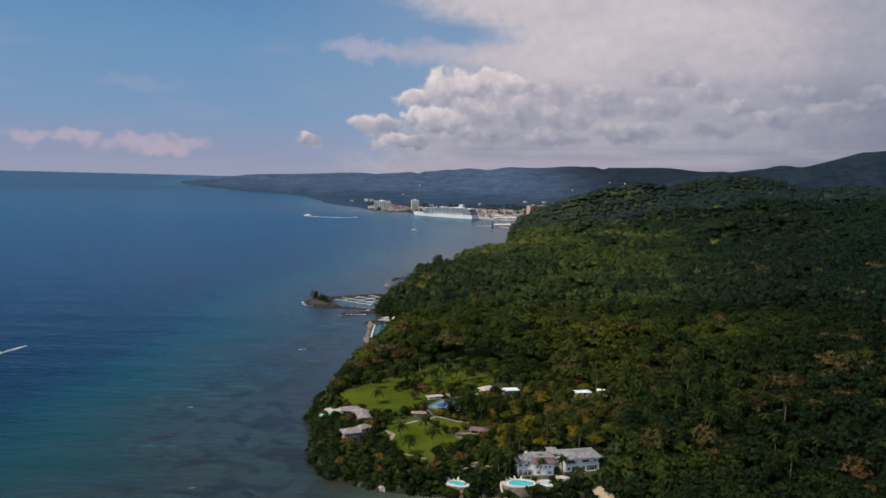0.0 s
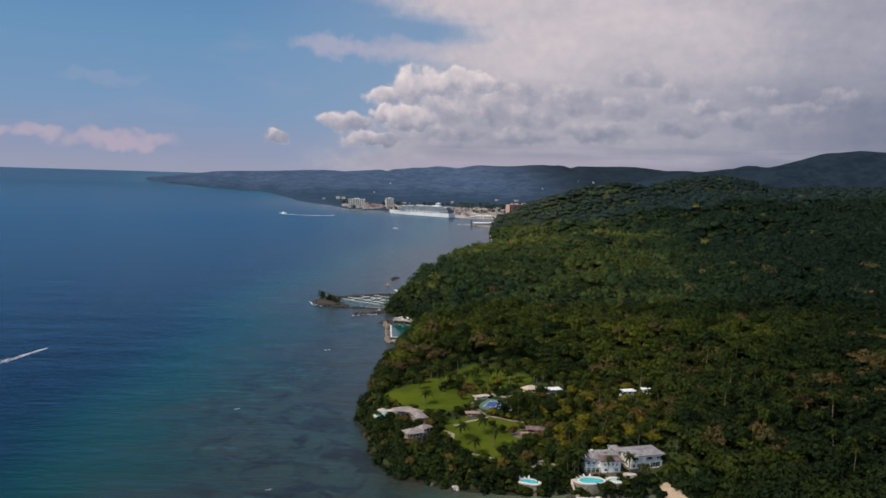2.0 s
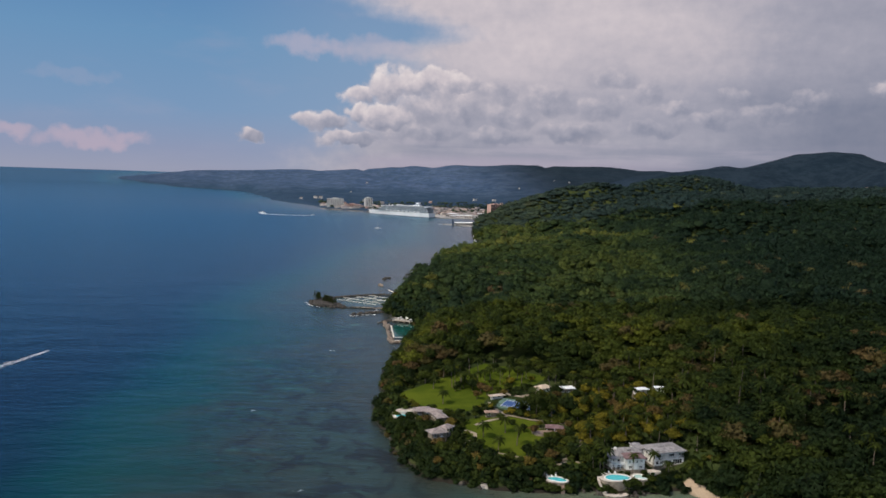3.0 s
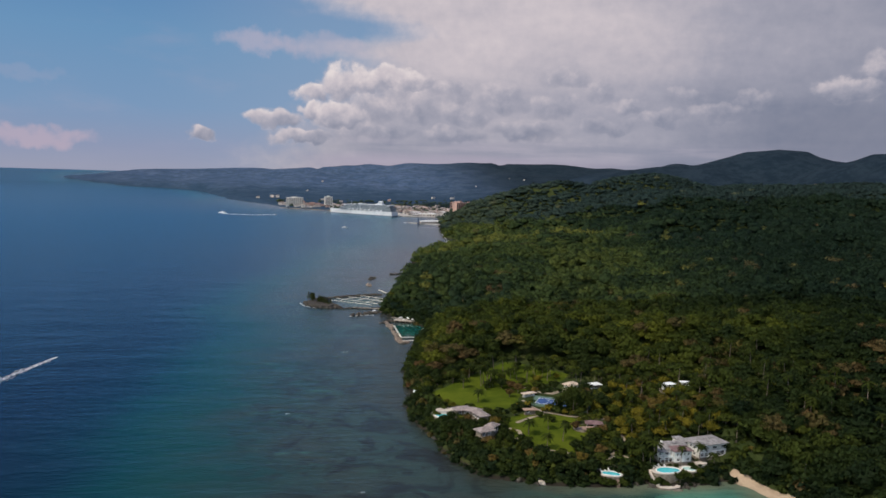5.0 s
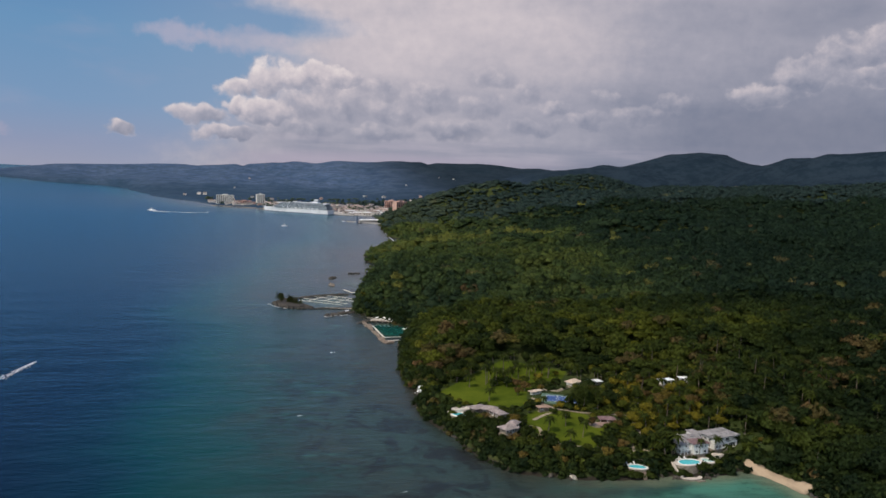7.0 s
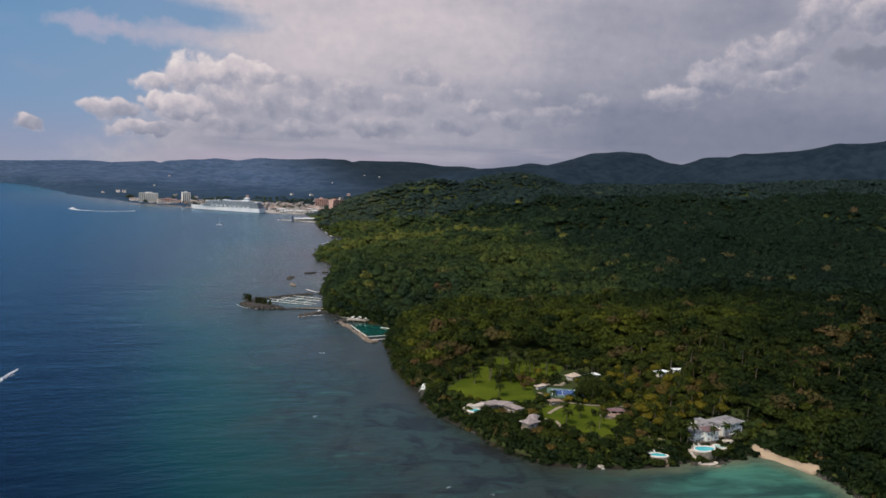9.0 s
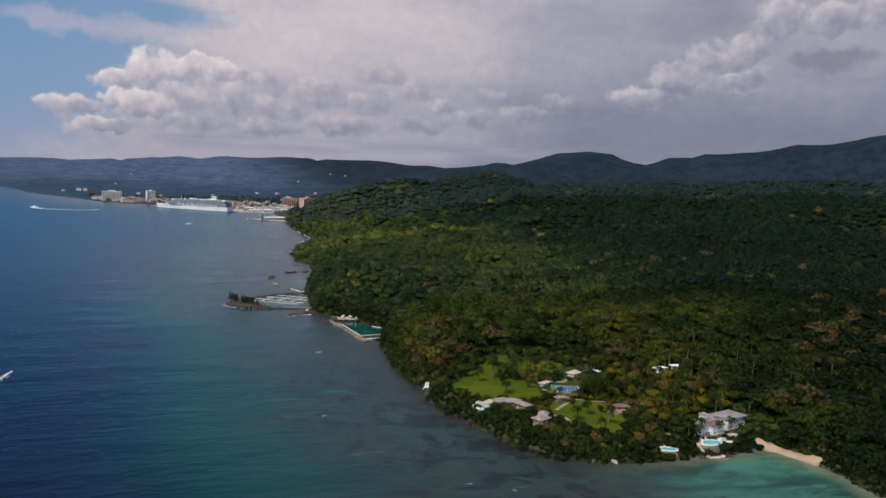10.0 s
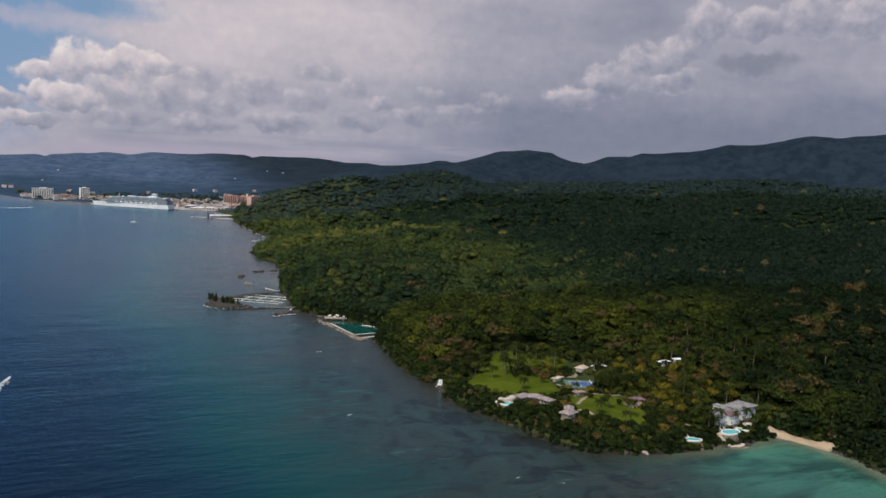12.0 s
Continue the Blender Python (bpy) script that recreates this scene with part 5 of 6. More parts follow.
for i in range(5):
    for y in (-4.8, 4.5):
        part("pile", boxes((-9.6 + 4.7 * i, -9.3 + 4.7 * i, y, y + 0.3, -3.0, -0.353)), M_WOOD, dk)
part("rail", boxes((-10, 10, -5.0, -4.9, 0.9, 1.0), (-10, -9.9, -5, 5, 0.9, 1.0)), M_TRIM, dk)
for i in range(9):
    part("rail_post", boxes((-9.98 + i * 2.48, -9.88 + i * 2.48, -4.99, -4.91, 0.0, 0.9)), M_TRIM, dk)


def parasol(x, y, z):
    s = thing("parasol", "white canvas parasol on the sun deck", "parasol", pose(x, y, z) @ Matrix.Scale(0.7, 4), "parasols on the deck")
    part("pole", boxes((-0.05, 0.05, -0.05, 0.05, 0.0, 2.5)), M_TRIM, s)
    bm = bmesh.new()
    rim = [bm.verts.new((1.7 * math.cos(t), 1.7 * math.sin(t), 2.1)) for t in np.linspace(0, 2 * math.pi, 8, endpoint=False)]
    low = [bm.verts.new((1.65 * math.cos(t), 1.65 * math.sin(t), 1.9)) for t in np.linspace(0, 2 * math.pi, 8, endpoint=False)]
    top = bm.verts.new((0, 0, 2.75))
    for i in range(8):
        bm.faces.new((rim[i], rim[(i + 1) % 8], top))
        bm.faces.new((low[i], low[(i + 1) % 8], rim[(i + 1) % 8], rim[i]))
    part("canopy", bm, M_CANVAS, s)
    return s


for ux, uy in ((-43, 629), (-40, 624), (-36, 627), (-33, 623), (-30, 626), (-36, 631), (-41, 632)):
    parasol(ux, uy, 1.6)
hut = pavilion("deck_hut", "small white hut beside the sun deck", -27, 627, 1.6, -20, 6, 4, 2.6, 0.9, M_WHITEROOF, M_WALL)

tagged(part("shore_wall", ribbon([(-58, 669), (-56, 660), (-48, 648), (-41, 638)], 2.2, 0.9, 3.0), M_STONE), "beige stone sea wall along the shore", "sea wall", kind="structure")
rocks("rock_spit", "dark rock spit reaching into the sea", [(-55, 671), (-64, 667), (-74, 660), (-82, 653)], 7, M_ROCK, 1.5, 1.3, 26)
rocks("rock_spit", "low dark rocks off the lagoon", [(-46, 632), (-53, 627), (-58, 621)], 9, M_ROCK, 1.2, 1.0, 16)

# islet with its breakwaters and sea pens
islet = [(-122, 716), (-116, 734), (-107, 745), (-103, 738), (-104, 720), (-96, 706), (-90, 694), (-97, 690), (-110, 694), (-119, 704)]
isl = bmesh.new()
prism(isl, islet, -2.0, 0.8)
prism(isl, [(-111 + (x + 111) * 0.72, 714 + (y - 714) * 0.80) for x, y in islet], 0.8, 1.6)
tagged(part("islet", isl, M_ROCK), "low rocky islet with a rubble edge", "islet", kind="structure")
rocks("islet_rocks", "dark boulders round the islet", islet + [islet[0]], 11, M_ROCK, 1.5, 1.0, 16)
rocks("breakwater", "thin dark rubble breakwater from the islet to the shore", [(-105, 742), (-92, 752), (-79, 760), (-64, 767), (-49, 770)], 12, M_ROCK, 1.2, 0.8, 48)
rocks("breakwater", "thin dark rubble breakwater enclosing the pens", [(-92, 688), (-78, 690), (-62, 690), (-50, 690)], 13, M_ROCK, 1.1, 0.7, 30)
for a, b in (((-93, 746), (-56, 715)), ((-82, 757), (-49, 729)), ((-69, 763), (-45, 742)), ((-86, 739), (-74, 753)), ((-76, 731), (-62, 748)), ((-66, 723), (-52, 739)), ((-98, 735), (-62, 708)), ((-90, 729), (-86, 740))):
    dock("pen_walkway", "pale floating walkway between sea pens", [a, b], 0.8, 0.5, M_PALEWOOD, "walkway")
dock("jetty", "dark timber jetty at the pens", [(-52, 684), (-78, 690)], 1.5, 1.0, M_WOOD, "jetty")
dock("jetty", "pale jetty with a mooring under the trees", [(-27, 784), (-43, 778), (-49, 797)], 1.8, 1.1, M_PALEWOOD, "jetty")
rocks("reef_rocks", "dark reef rocks awash", [(-54, 884), (-48, 896)], 14, M_ROCK, 1.8, 1.4, 14)
rocks("reef_rocks", "brown reef rocks awash", [(-58, 840), (-55, 830)], 15, M_PALEROCK, 1.6, 1.4, 14)
rocks("reef_rocks", "dark rock line awash near the shore", [(-28, 930), (-12, 936), (2, 938)], 16, M_ROCK, 1.4, 1.2, 18)
shore = [(-17, 288), (-37, 299), (-47, 328), (-52, 350), (-57, 375), (-57, 397), (-53, 412), (-53, 440), (-45, 500), (-40, 540)]
rocks("shore_rocks", "dark ledges along the waterline", shore, 17, M_ROCK, 1.1, 1.2, 60)
rocks("shore_rocks", "dark ledges along the waterline", [(16, 287), (26, 281.5), (40, 279), (48, 284)], 18, M_ROCK, 0.9, 0.7, 22)
rocks("shore_rocks", "dark rocks below the wooded bank", [(71, 256), (72, 248), (68, 231), (64, 205)], 19, M_ROCK, 1.0, 1.0, 30)
hutr = thing("bathing_platform", "small pale bathing platform on the rocks", "platform", pose(-17.2, 288.2, 1.2, 0, 0, 20))
part("slab", boxes((-1.6, 1.6, -1.2, 1.2, -1.6, 0.0)), M_DECK, hutr)
part("parapet", boxes((-1.6, 1.6, 1.2, 1.45, -1.6, 0.9)), M_DECK, hutr)
for i in range(4):
    part("step", boxes((-0.5, 0.5, -1.5 - 0.3 * i, -1.203 - 0.3 * i, -2.0, -0.3 - 0.3 * i)), M_DECK, hutr)


# ---- foam, wakes and boats ----
fx = np.linspace(-75, -40, 300)
fall_x = float(fx[np.argmax(sdist(fx, np.full(300, 416.0)) + coast_wobble(fx, np.full(300, 416.0)) > 0.8)])

def foam(name, label, pts, width, seed, z=0.06, dens=5.0, size=0.8):
    """Broken white water: many small flat flakes along a line."""
    r = np.random.RandomState(seed)
    bm = bmesh.new()
    for (ax, ay, wa), (bx, by, wb) in zip([(*p, w) for p, w in zip(pts, width)], [(*p, w) for p, w in zip(pts[1:], width[1:])]):
        n = math.hypot(bx - ax, by - ay)
        for i in range(int(n * dens)):
            k = r.rand()
            w = wa + (wb - wa) * k
            x, y = ax + (bx - ax) * k + r.randn() * w * 0.4, ay + (by - ay) * k + r.randn() * w * 0.4
            s = size * (0.4 + r.rand())
            t = r.rand() * 6.28
            vs = [bm.verts.new((x + s * (0.7 + 0.5 * r.rand()) * math.cos(t + q), y + s * (0.5 + 0.4 * r.rand()) * math.sin(t + q), z + 0.05 * r.rand())) for q in (0, 1.25, 2.5, 3.8, 5.0)]
            bm.faces.new(vs)
    return tagged(part(name, bm, M_FOAM), label, "foam", kind="stuff")


foam("boat_wake", "white wake trailing behind a motor boat", [(-283, 443), (-280, 458), (-277, 474), (-273, 490), (-271, 500), (-269, 508)], [4.0, 4.6, 4.0, 2.4, 1.4, 0.7], 1, 0.05, 7.0, 0.42)
foam("boat_wake", "curling white wake of far boats in the bay", [(-395, 2290), (-400, 2250), (-375, 2195), (-308, 2165), (-250, 2200)], [8, 9, 6, 5, 4], 2, 0.2, 2.2, 3.0)
foam("surf", "white surf on the far headland", [(72, 1322), (92, 1352), (118, 1374)], [1.6, 2, 1.6], 3, 0.2, 0.9, 1.2)
foam("surf", "thin surf line below the wooded headland", [(100, 1372), (118, 1420), (124, 1500), (134, 1600), (146, 1690)], [2, 1.6, 1.6, 1.4, 1.2], 4, 0.2, 0.5, 1.2)
foam("surf", "white water at the foot of the waterfall", [(fall_x - 1.5, 413), (fall_x - 1, 416), (fall_x - 1, 419)], [1.2, 1.6, 1.2], 5, 0.1, 9, 0.5)
foam("surf", "thin broken surf along the rocks", [(-49, 330), (-58, 374), (-60, 398), (-57, 410)], [1.0, 1.0, 1.0, 1.2], 6, 0.08, 0.5, 0.5)
foam("surf", "white water against the islet rocks", [(-126, 716), (-122, 702), (-112, 691)], [0.9, 0.7, 0.6], 7, 0.1, 1.0)
foam("surf", "white water on the rock spit", [(-83, 650), (-74, 656), (-62, 658)], [1.4, 1.2, 1.0], 8, 0.1, 2.0)
foam("whitecap", "small breaking wave over the reef", [(-89, 283.8), (-86.4, 284.9)], [0.45, 0.35], 9, 0.1, 4, 0.24)
foam("whitecap", "small breaking wave over the reef", [(-74.5, 273.6), (-72.6, 273.0)], [0.4, 0.3], 10, 0.1, 4.5, 0.22)
foam("whitecap", "small breaking wave over the reef", [(-121.5, 384), (-119, 385)], [0.5, 0.5], 11, 0.1, 5, 0.3)
foam("whitecap", "small breaking wave over the reef", [(-92, 519), (-88, 520)], [0.6, 0.5], 13, 0.1, 3, 0.35)
foam("far_surf", "white surf along the distant shore", [(-600, 3620), (-655, 3760), (-700, 3860)], [14, 10, 8], 14, 12, 0.25, 7)

fall = thing("waterfall", "white waterfall spilling over the low cliff into the sea", "waterfall", pose(fall_x - 0.6, 416.0, 0.0, 0, 0, -62) @ Matrix.Scale(1.15, 4))
bm = bmesh.new()
rf = np.random.RandomState(3)
for i in range(22):
    x0 = rf.choice((-0.75, 0.7)) + rf.uniform(-0.6, 0.6)
    w = rf.uniform(0.05, 0.17)
    pts = [(x0 * 0.6, 2.6, 4.6), (x0 * 0.75, 1.4, 4.2), (x0 * 0.9, 0.5, 2.6), (x0, 0.1, 1.1), (x0 * 1.15, -0.7, 0.1)]
    rows = [(bm.verts.new((p[0] - w, p[1] + rf.randn() * 0.06, p[2])), bm.verts.new((p[0] + w, p[1] + rf.randn() * 0.06, p[2]))) for p in pts]
    for a, b in zip(rows, rows[1:]):
        bm.faces.new((a[0], a[1], b[1], b[0]))
part("falling_water", bm, M_FOAM, fall)
part("rock_ledge", boxes((-2.6, 2.6, 0.6, 3.4, -0.5, 2.2), (-2.0, 2.0, 1.7, 3.4, 2.2, 3.9)), M_ROCK, fall)


def boat(x, y, turn, length, label, sail=False):
    b = thing("boat", label, "boat", pose(x, y, 0.0, 0, 0, turn), "small boats")
    bm = bmesh.new()
    rows = []
    for k in (0.0, 0.35, 0.7, 0.9, 1.0):
        w = 0.17 * length * (1 - k ** 3) + 0.01
        rows.append([bm.verts.new((length * (k - 0.5), s * w, z)) for s, z in ((-1, 0.10 * length), (-0.7, -0.1), (0.7, -0.1), (1, 0.10 * length))])
    for r, s in zip(rows, rows[1:]):
        for i in range(3):
            bm.faces.new((r[i], r[i + 1], s[i + 1], s[i]))
        bm.faces.new((r[3], r[0], s[0], s[3]))
    bm.faces.new(rows[0])
    bm.faces.new(rows[-1][::-1])
    part("hull", bm, M_STEEL, b)
    part("cabin", boxes((-0.15 * length, 0.12 * length, -0.1 * length, 0.1 * length, 0.1 * length, 0.2 * length)), M_STEEL, b)
    part("windscreen", boxes((0.125 * length, 0.14 * length, -0.09 * length, 0.09 * length, 0.11 * length, 0.18 * length)), M_GLASS, b)
    if sail:
        part("mast", boxes((-0.08, 0.08, -0.08, 0.08, 0.2 * length, 1.2 * length)), M_STEEL, b)
    return b


boat(-65, 1735, 150, 14, "white sailing boat anchored in the bay", True)
boat(-284, 434, -105, 6, "small white motor boat running along the coast")
boat(-400, 2296, 100, 12, "small white boat turning in the bay")
boat(-247, 2204, 20, 10, "small white boat crossing the bay")
boat(-61, 675, 60, 7, "white boat moored beside the rock spit")
boat(-33, 790, 40, 9, "white boat moored at the jetty")
boat(90, 1948, 170, 8, "dark small launch off the pier")


# ---- cruise ship ----
def cruise_ship():
    s = thing("cruise_ship", "large white cruise ship moored at the town pier", "ship", pose(0, 2322, 0, 0, 0, 138.9))
    L = 118.0

    def half(k):
        return 15.0 * (1 - max(k - 0.45, 0) ** 2 * 3.3) if k < 0.995 else 0.3

    def hull(z0, z1, rake, mat, name):
        bm = bmesh.new()
        rows = []
        for i in range(25):
            k = i / 24
            w = max(half(k), 0.3)
            x = -L + 2 * L * k
            f0, f1 = rake * k ** 6 * (z0 + 4) / 18, rake * k ** 6 * (z1 + 4) / 18
            rows.append([bm.verts.new(p) for p in ((x + f0, -w * 0.96, z0), (x + f1, -w, z1), (x + f1, w, z1), (x + f0, w * 0.96, z0))])
        for a, b in zip(rows, rows[1:]):
            for i in range(4):
                j = (i + 1) % 4
                bm.faces.new((a[i], a[j], b[j], b[i]))
        bm.faces.new(rows[0])
        bm.faces.new(rows[-1][::-1])
        return part(name, bm, mat, s)

    hull(-3, 1.6, 8, M_BLUEHULL, "boot_topping")
    hull(1.603, 11.5, 10, M_STEEL, "hull")
    hull(11.503, 13.0, 10, M_STEEL, "bulwark")
    part("promenade", boxes((-112, 74, -14.2, 14.2, 13.0, 15.6)), M_SHIPGLASS, s)
    for i in range(9):
        for y in (-15.4, 15.4):
            bx = -80 + i * 15
            bm = bmesh.new()
            bmesh.ops.create_uvsphere(bm, u_segments=10, v_segments=6, radius=1, matrix=pose(bx, y, 15.0) @ Matrix.Diagonal((5.2, 1.7, 1.6, 1)))
            part("lifeboat", bm, M_STEEL, s)
    for i in range(5):
        z = 15.6 + i * 2.6
        front = 78 - i * 7.0
        back = -113 + (i > 2) * 5 * (i - 2)
        part("cabin_deck", boxes((back, front, -14.0, 14.0, z, z + 2.1)), M_SHIPGLASS, s)
        part("deck_slab", boxes((back - 0.6, front + 0.6, -14.5, 14.5, z + 2.103, z + 2.6)), M_SHIPGREY if i != 2 else M_SHIPGLASS, s)
        if i < 4:
            fins = part("divider", boxes(*[(back + 4 + j * 9.0, back + 4.4 + j * 9.0, -14.3, 14.3, z, z + 2.1) for j in range(int((front - back) / 9) - 1)]), M_STEEL, s)
            tagged(fins, kind="stuff")
    part("bridge", boxes((54, 63, -16.5, 16.5, 26.0, 28.6)), M_STEEL, s)
    part("bridge_window", boxes((63.003, 63.2, -16.2, 16.2, 26.8, 28.0)), M_GLASS, s)
    part("upper_deck", boxes((-98, 20, -11, 11, 28.6, 30.4)), M_SHIPGLASS, s)
    part("lido_deck", boxes((-60, -10, -12, 12, 30.403, 31.4)), M_STEEL, s)
    part("screen", boxes((-4, 10, -9, 9, 30.403, 33.0)), M_STEEL, s)
    part("top_canopy", hip(bmesh.new(), -78, -46, -10, 10, 31.4, 3.2, 0.5, 0.5), M_STEEL, s)
    part("funnel", hip(boxes((-74, -60, -4.6, 4.6, 33.0, 40.0)), -73, -61, -4.2, 4.2, 40.0, 1.6, 0.2, 0.4), M_STEEL, s)
    part("funnel_band", boxes((-74.2, -59.8, -4.8, 4.8, 36.0, 38.0)), M_SHIPGLASS, s)
    part("stern_block", boxes((-110, -99, -13, 13, 28.6, 32.0)), M_STEEL, s)
    part("mast", tube(bmesh.new(), [(44, 0, 28), (42, 0, 39)], [0.9, 0.3]), M_STEEL, s)
    part("radar_dome", bmesh.ops.create_uvsphere(dome := bmesh.new(), u_segments=12, v_segments=8, radius=2.4, matrix=pose(26, 6, 30)) and dome, M_STEEL, s)
    return s


cruise_ship()


# ---- town ----
def slab_hotel(name, label, x, y, turn, w, d, floors, fh, mat, bays):
    """A far hotel block: floors of recessed balconies between slab edges and fins."""
    z = zat(x, y)
    h = thing(name, label, "hotel", pose(x, y, z, 0, 0, turn), "hotels on the waterfront")
    part("wall", boxes((-w / 2, w / 2, -d / 2, d / 2, -4.0, floors * fh)), mat, h)
    part("roof", boxes((-w / 2 - 0.4, w / 2 + 0.4, -d / 2 - 1.6, d / 2 + 0.4, floors * fh + 0.003, floors * fh + 1.2), (-w / 6, w / 6, -d / 4, d / 4, floors * fh + 1.2, floors * fh + 4)), mat, h)
    for f in range(floors):
        part("balcony_slab", boxes((-w / 2, w / 2, -d / 2 - 1.5, -d / 2 - 0.003, f * fh + 0.0, f * fh + 0.9)), mat, h)
        for b in range(bays):
            bx = -w / 2 + (b + 0.5) * w / bays
            part("window", boxes((bx - w / bays * 0.26, bx + w / bays * 0.26, -d / 2 - 0.1, -d / 2 - 0.003, f * fh + 0.95, f * fh + fh - 0.25)), M_GLASS, h)
    for b in range(bays + 1):
        bx = -w / 2 + b * w / bays
        part("fin", boxes((bx - 0.25, bx + 0.25, -d / 2 - 1.6, -d / 2 - 0.003, 0.0, floors * fh)), mat, h)
    return h


slab_hotel("hotel", "long white hotel block on the far waterfront", -214, 2690, 4, 56, 16, 8, 3.3, M_WALL, 9)
slab_hotel("hotel", "tall white hotel tower on the far waterfront", -101, 2660, 10, 24, 18, 10, 3.3, M_WALL, 4)
slab_hotel("hotel", "low pink hotel wing between the towers", -155, 2660, 6, 50, 14, 3, 3.4, M_PINK, 7)
slab_hotel("hotel", "salmon pink apartment block behind the port", 322, 2575, -8, 40, 16, 8, 3.3, M_PINK, 6)
slab_hotel("hotel", "salmon pink apartment block behind the port", 366, 2585, -8, 34, 16, 7, 3.3, M_PINK, 5)
slab_hotel("hotel", "orange-pink hotel at the foot of the wooded headland", 214, 1862, 30, 34, 14, 5, 3.2, M_PINK, 5)

TOWN_R = random.Random(21)


def town_house(label, w, d, h, mat, roof, flat):
    t = thing("town_house", label, "house", pose(0, 0, -900), "houses of the far town")
    part("wall", boxes((-w / 2, w / 2, -d / 2, d / 2, -5, h)), mat, t)
    if flat:
        part("roof", boxes((-w / 2 - 0.3, w / 2 + 0.3, -d / 2 - 0.3, d / 2 + 0.3, h + 0.003, h + 0.7)), roof, t)
    else:
        part("roof", hip(bmesh.new(), -w / 2, w / 2, -d / 2, d / 2, h + 0.003, 0.22 * d, 0.6, 0.2), roof, t)
    for f in range(int(h / 3.2)):
        for i in range(int(w / 4)):
            part("window", boxes((-w / 2 + 1.4 + i * 4, -w / 2 + 3.2 + i * 4, -d / 2 - 0.08, -d / 2 - 0.003, f * 3.2 + 1.1, f * 3.2 + 2.4)), M_GLASS, t)
    return t


kinds = [town_house("cream town house with a grey roof", 11, 8, 5.5, M_CREAM, M_TOWNROOF, False),
         town_house("white flat-roofed shop building", 14, 9, 6.5, M_CREAM, M_CREAM, True),
         town_house("pink town house with a pale roof", 12, 8, 6.4, M_PINK, M_TOWNROOF, False),
         town_house("long pale warehouse with a weathered roof", 24, 11, 6.4, M_CREAM, M_TOWNROOF, False),
         town_house("three-storey cream town building", 14, 10, 9.7, M_CREAM, M_TOWNROOF, True)]
spots = []
tries = 0
while len(spots) < 285 and tries < 9000:
    tries += 1
    u = TOWN_R.random()
    if u < 0.73:
        x, y = TOWN_R.uniform(-60, 520), TOWN_R.uniform(2330, 2680)
    elif u < 0.98:
        x, y = TOWN_R.uniform(-300, -20), TOWN_R.uniform(2560, 2800)
    else:
        x, y = TOWN_R.uniform(-420, 700), TOWN_R.uniform(2860, 3250)
    if float(sdist(np.array([x]), np.array([y]))[0]) < 18 or any((x - a) ** 2 + (y - b) ** 2 < 16 ** 2 for a, b in spots):
        continue
    if any((x - a) ** 2 + (y - b) ** 2 < 42 ** 2 for a, b in ((-214, 2690), (-101, 2660), (-155, 2660), (322, 2575), (366, 2585))):
        continue
    spots.append((x, y))
for i, (x, y) in enumerate(spots):
    k = kinds[TOWN_R.choice((0, 0, 1, 1, 2, 3, 4))]
    m = pose(x, y, zat(x, y), 0, 0, TOWN_R.uniform(-35, 35))
    if k.location.z < -800:
        k.matrix_basis = m
    else:
        copy_thing(k, m)
hill_spots = [(-130, 3938), (-197, 3656), (599, 3693), (840, 4022), (905, 3964), (1330, 2140), (1400, 2000), (1420, 1650), (1490, 1560), (1350, 1480)]
for x, y in hill_spots:
    k = kinds[TOWN_R.choice((0, 0, 1))]
    o = copy_thing(k, pose(x, y, zat(x, y) + 1.0, 0, 0, TOWN_R.uniform(-40, 20)) @ Matrix.Scale(TOWN_R.uniform(0.45, 0.8), 4))
    tagged(o, "white house on the dark wooded hillside", "house", "houses on the hills")

quay = thing("quay", "pale concrete cruise pier and quay", "quay")
part("apron", prism(bmesh.new(), [(98, 2232), (118, 2250), (215, 2290), (232, 2350), (40, 2440), (-96, 2470), (-70, 2425), (60, 2375), (104, 2262)], -3, 2.2), M_CONCRETE, quay)
part("pier", prism(bmesh.new(), [(98, 1952), (100, 1946), (172, 1880), (186, 1892)], -3, 1.8), M_CONCRETE, quay)
part("beach_quay", prism(bmesh.new(), [(-60, 2488), (-160, 2555), (-250, 2622), (-258, 2634), (-150, 2575), (-50, 2508)], -3, 1.5), M_STONE, quay)
part("yard", prism(bmesh.new(), [(112, 2236), (236, 2232), (330, 2400), (240, 2452), (60, 2402), (108, 2268)], -3, 2.4), M_CONCRETE, quay)
PORT_R = random.Random(4)
for px0, py0 in ((150, 2262), (196, 2258), (172, 2292), (224, 2286), (140, 2310), (198, 2322), (250, 2318), (160, 2350), (228, 2362), (284, 2372), (196, 2394), (250, 2404)):
    ps = thing("port_shed", "low pale-roofed shed on the port yard", "shed", pose(px0, py0, 2.4, 0, 0, PORT_R.uniform(-20, 30)), "sheds of the port")
    pw, pd, ph = PORT_R.uniform(8, 17), PORT_R.uniform(5, 8), PORT_R.uniform(3.5, 6.5)
    part("wall", boxes((-pw, pw, -pd, pd, 0, ph)), M_CREAM, ps)
    part("roof", hip(bmesh.new(), -pw, pw, -pd, pd, ph + 0.003, 1.6, 0.8, 0.3), PORT_R.choice((M_WHITEROOF, M_CONCRETE, M_TOWNROOF)), ps)
    for i in range(3):
        part("door", boxes((-pw * 0.7 + i * pw * 0.6, -pw * 0.7 + i * pw * 0.6 + 3.0, -pd - 0.1, -pd - 0.003, 0, ph * 0.7)), M_GLASS, ps)
shed = thing("pier_shed", "long white-roofed shed on the pier", "shed", pose(150, 1925, 1.6, 0, 0, 18))
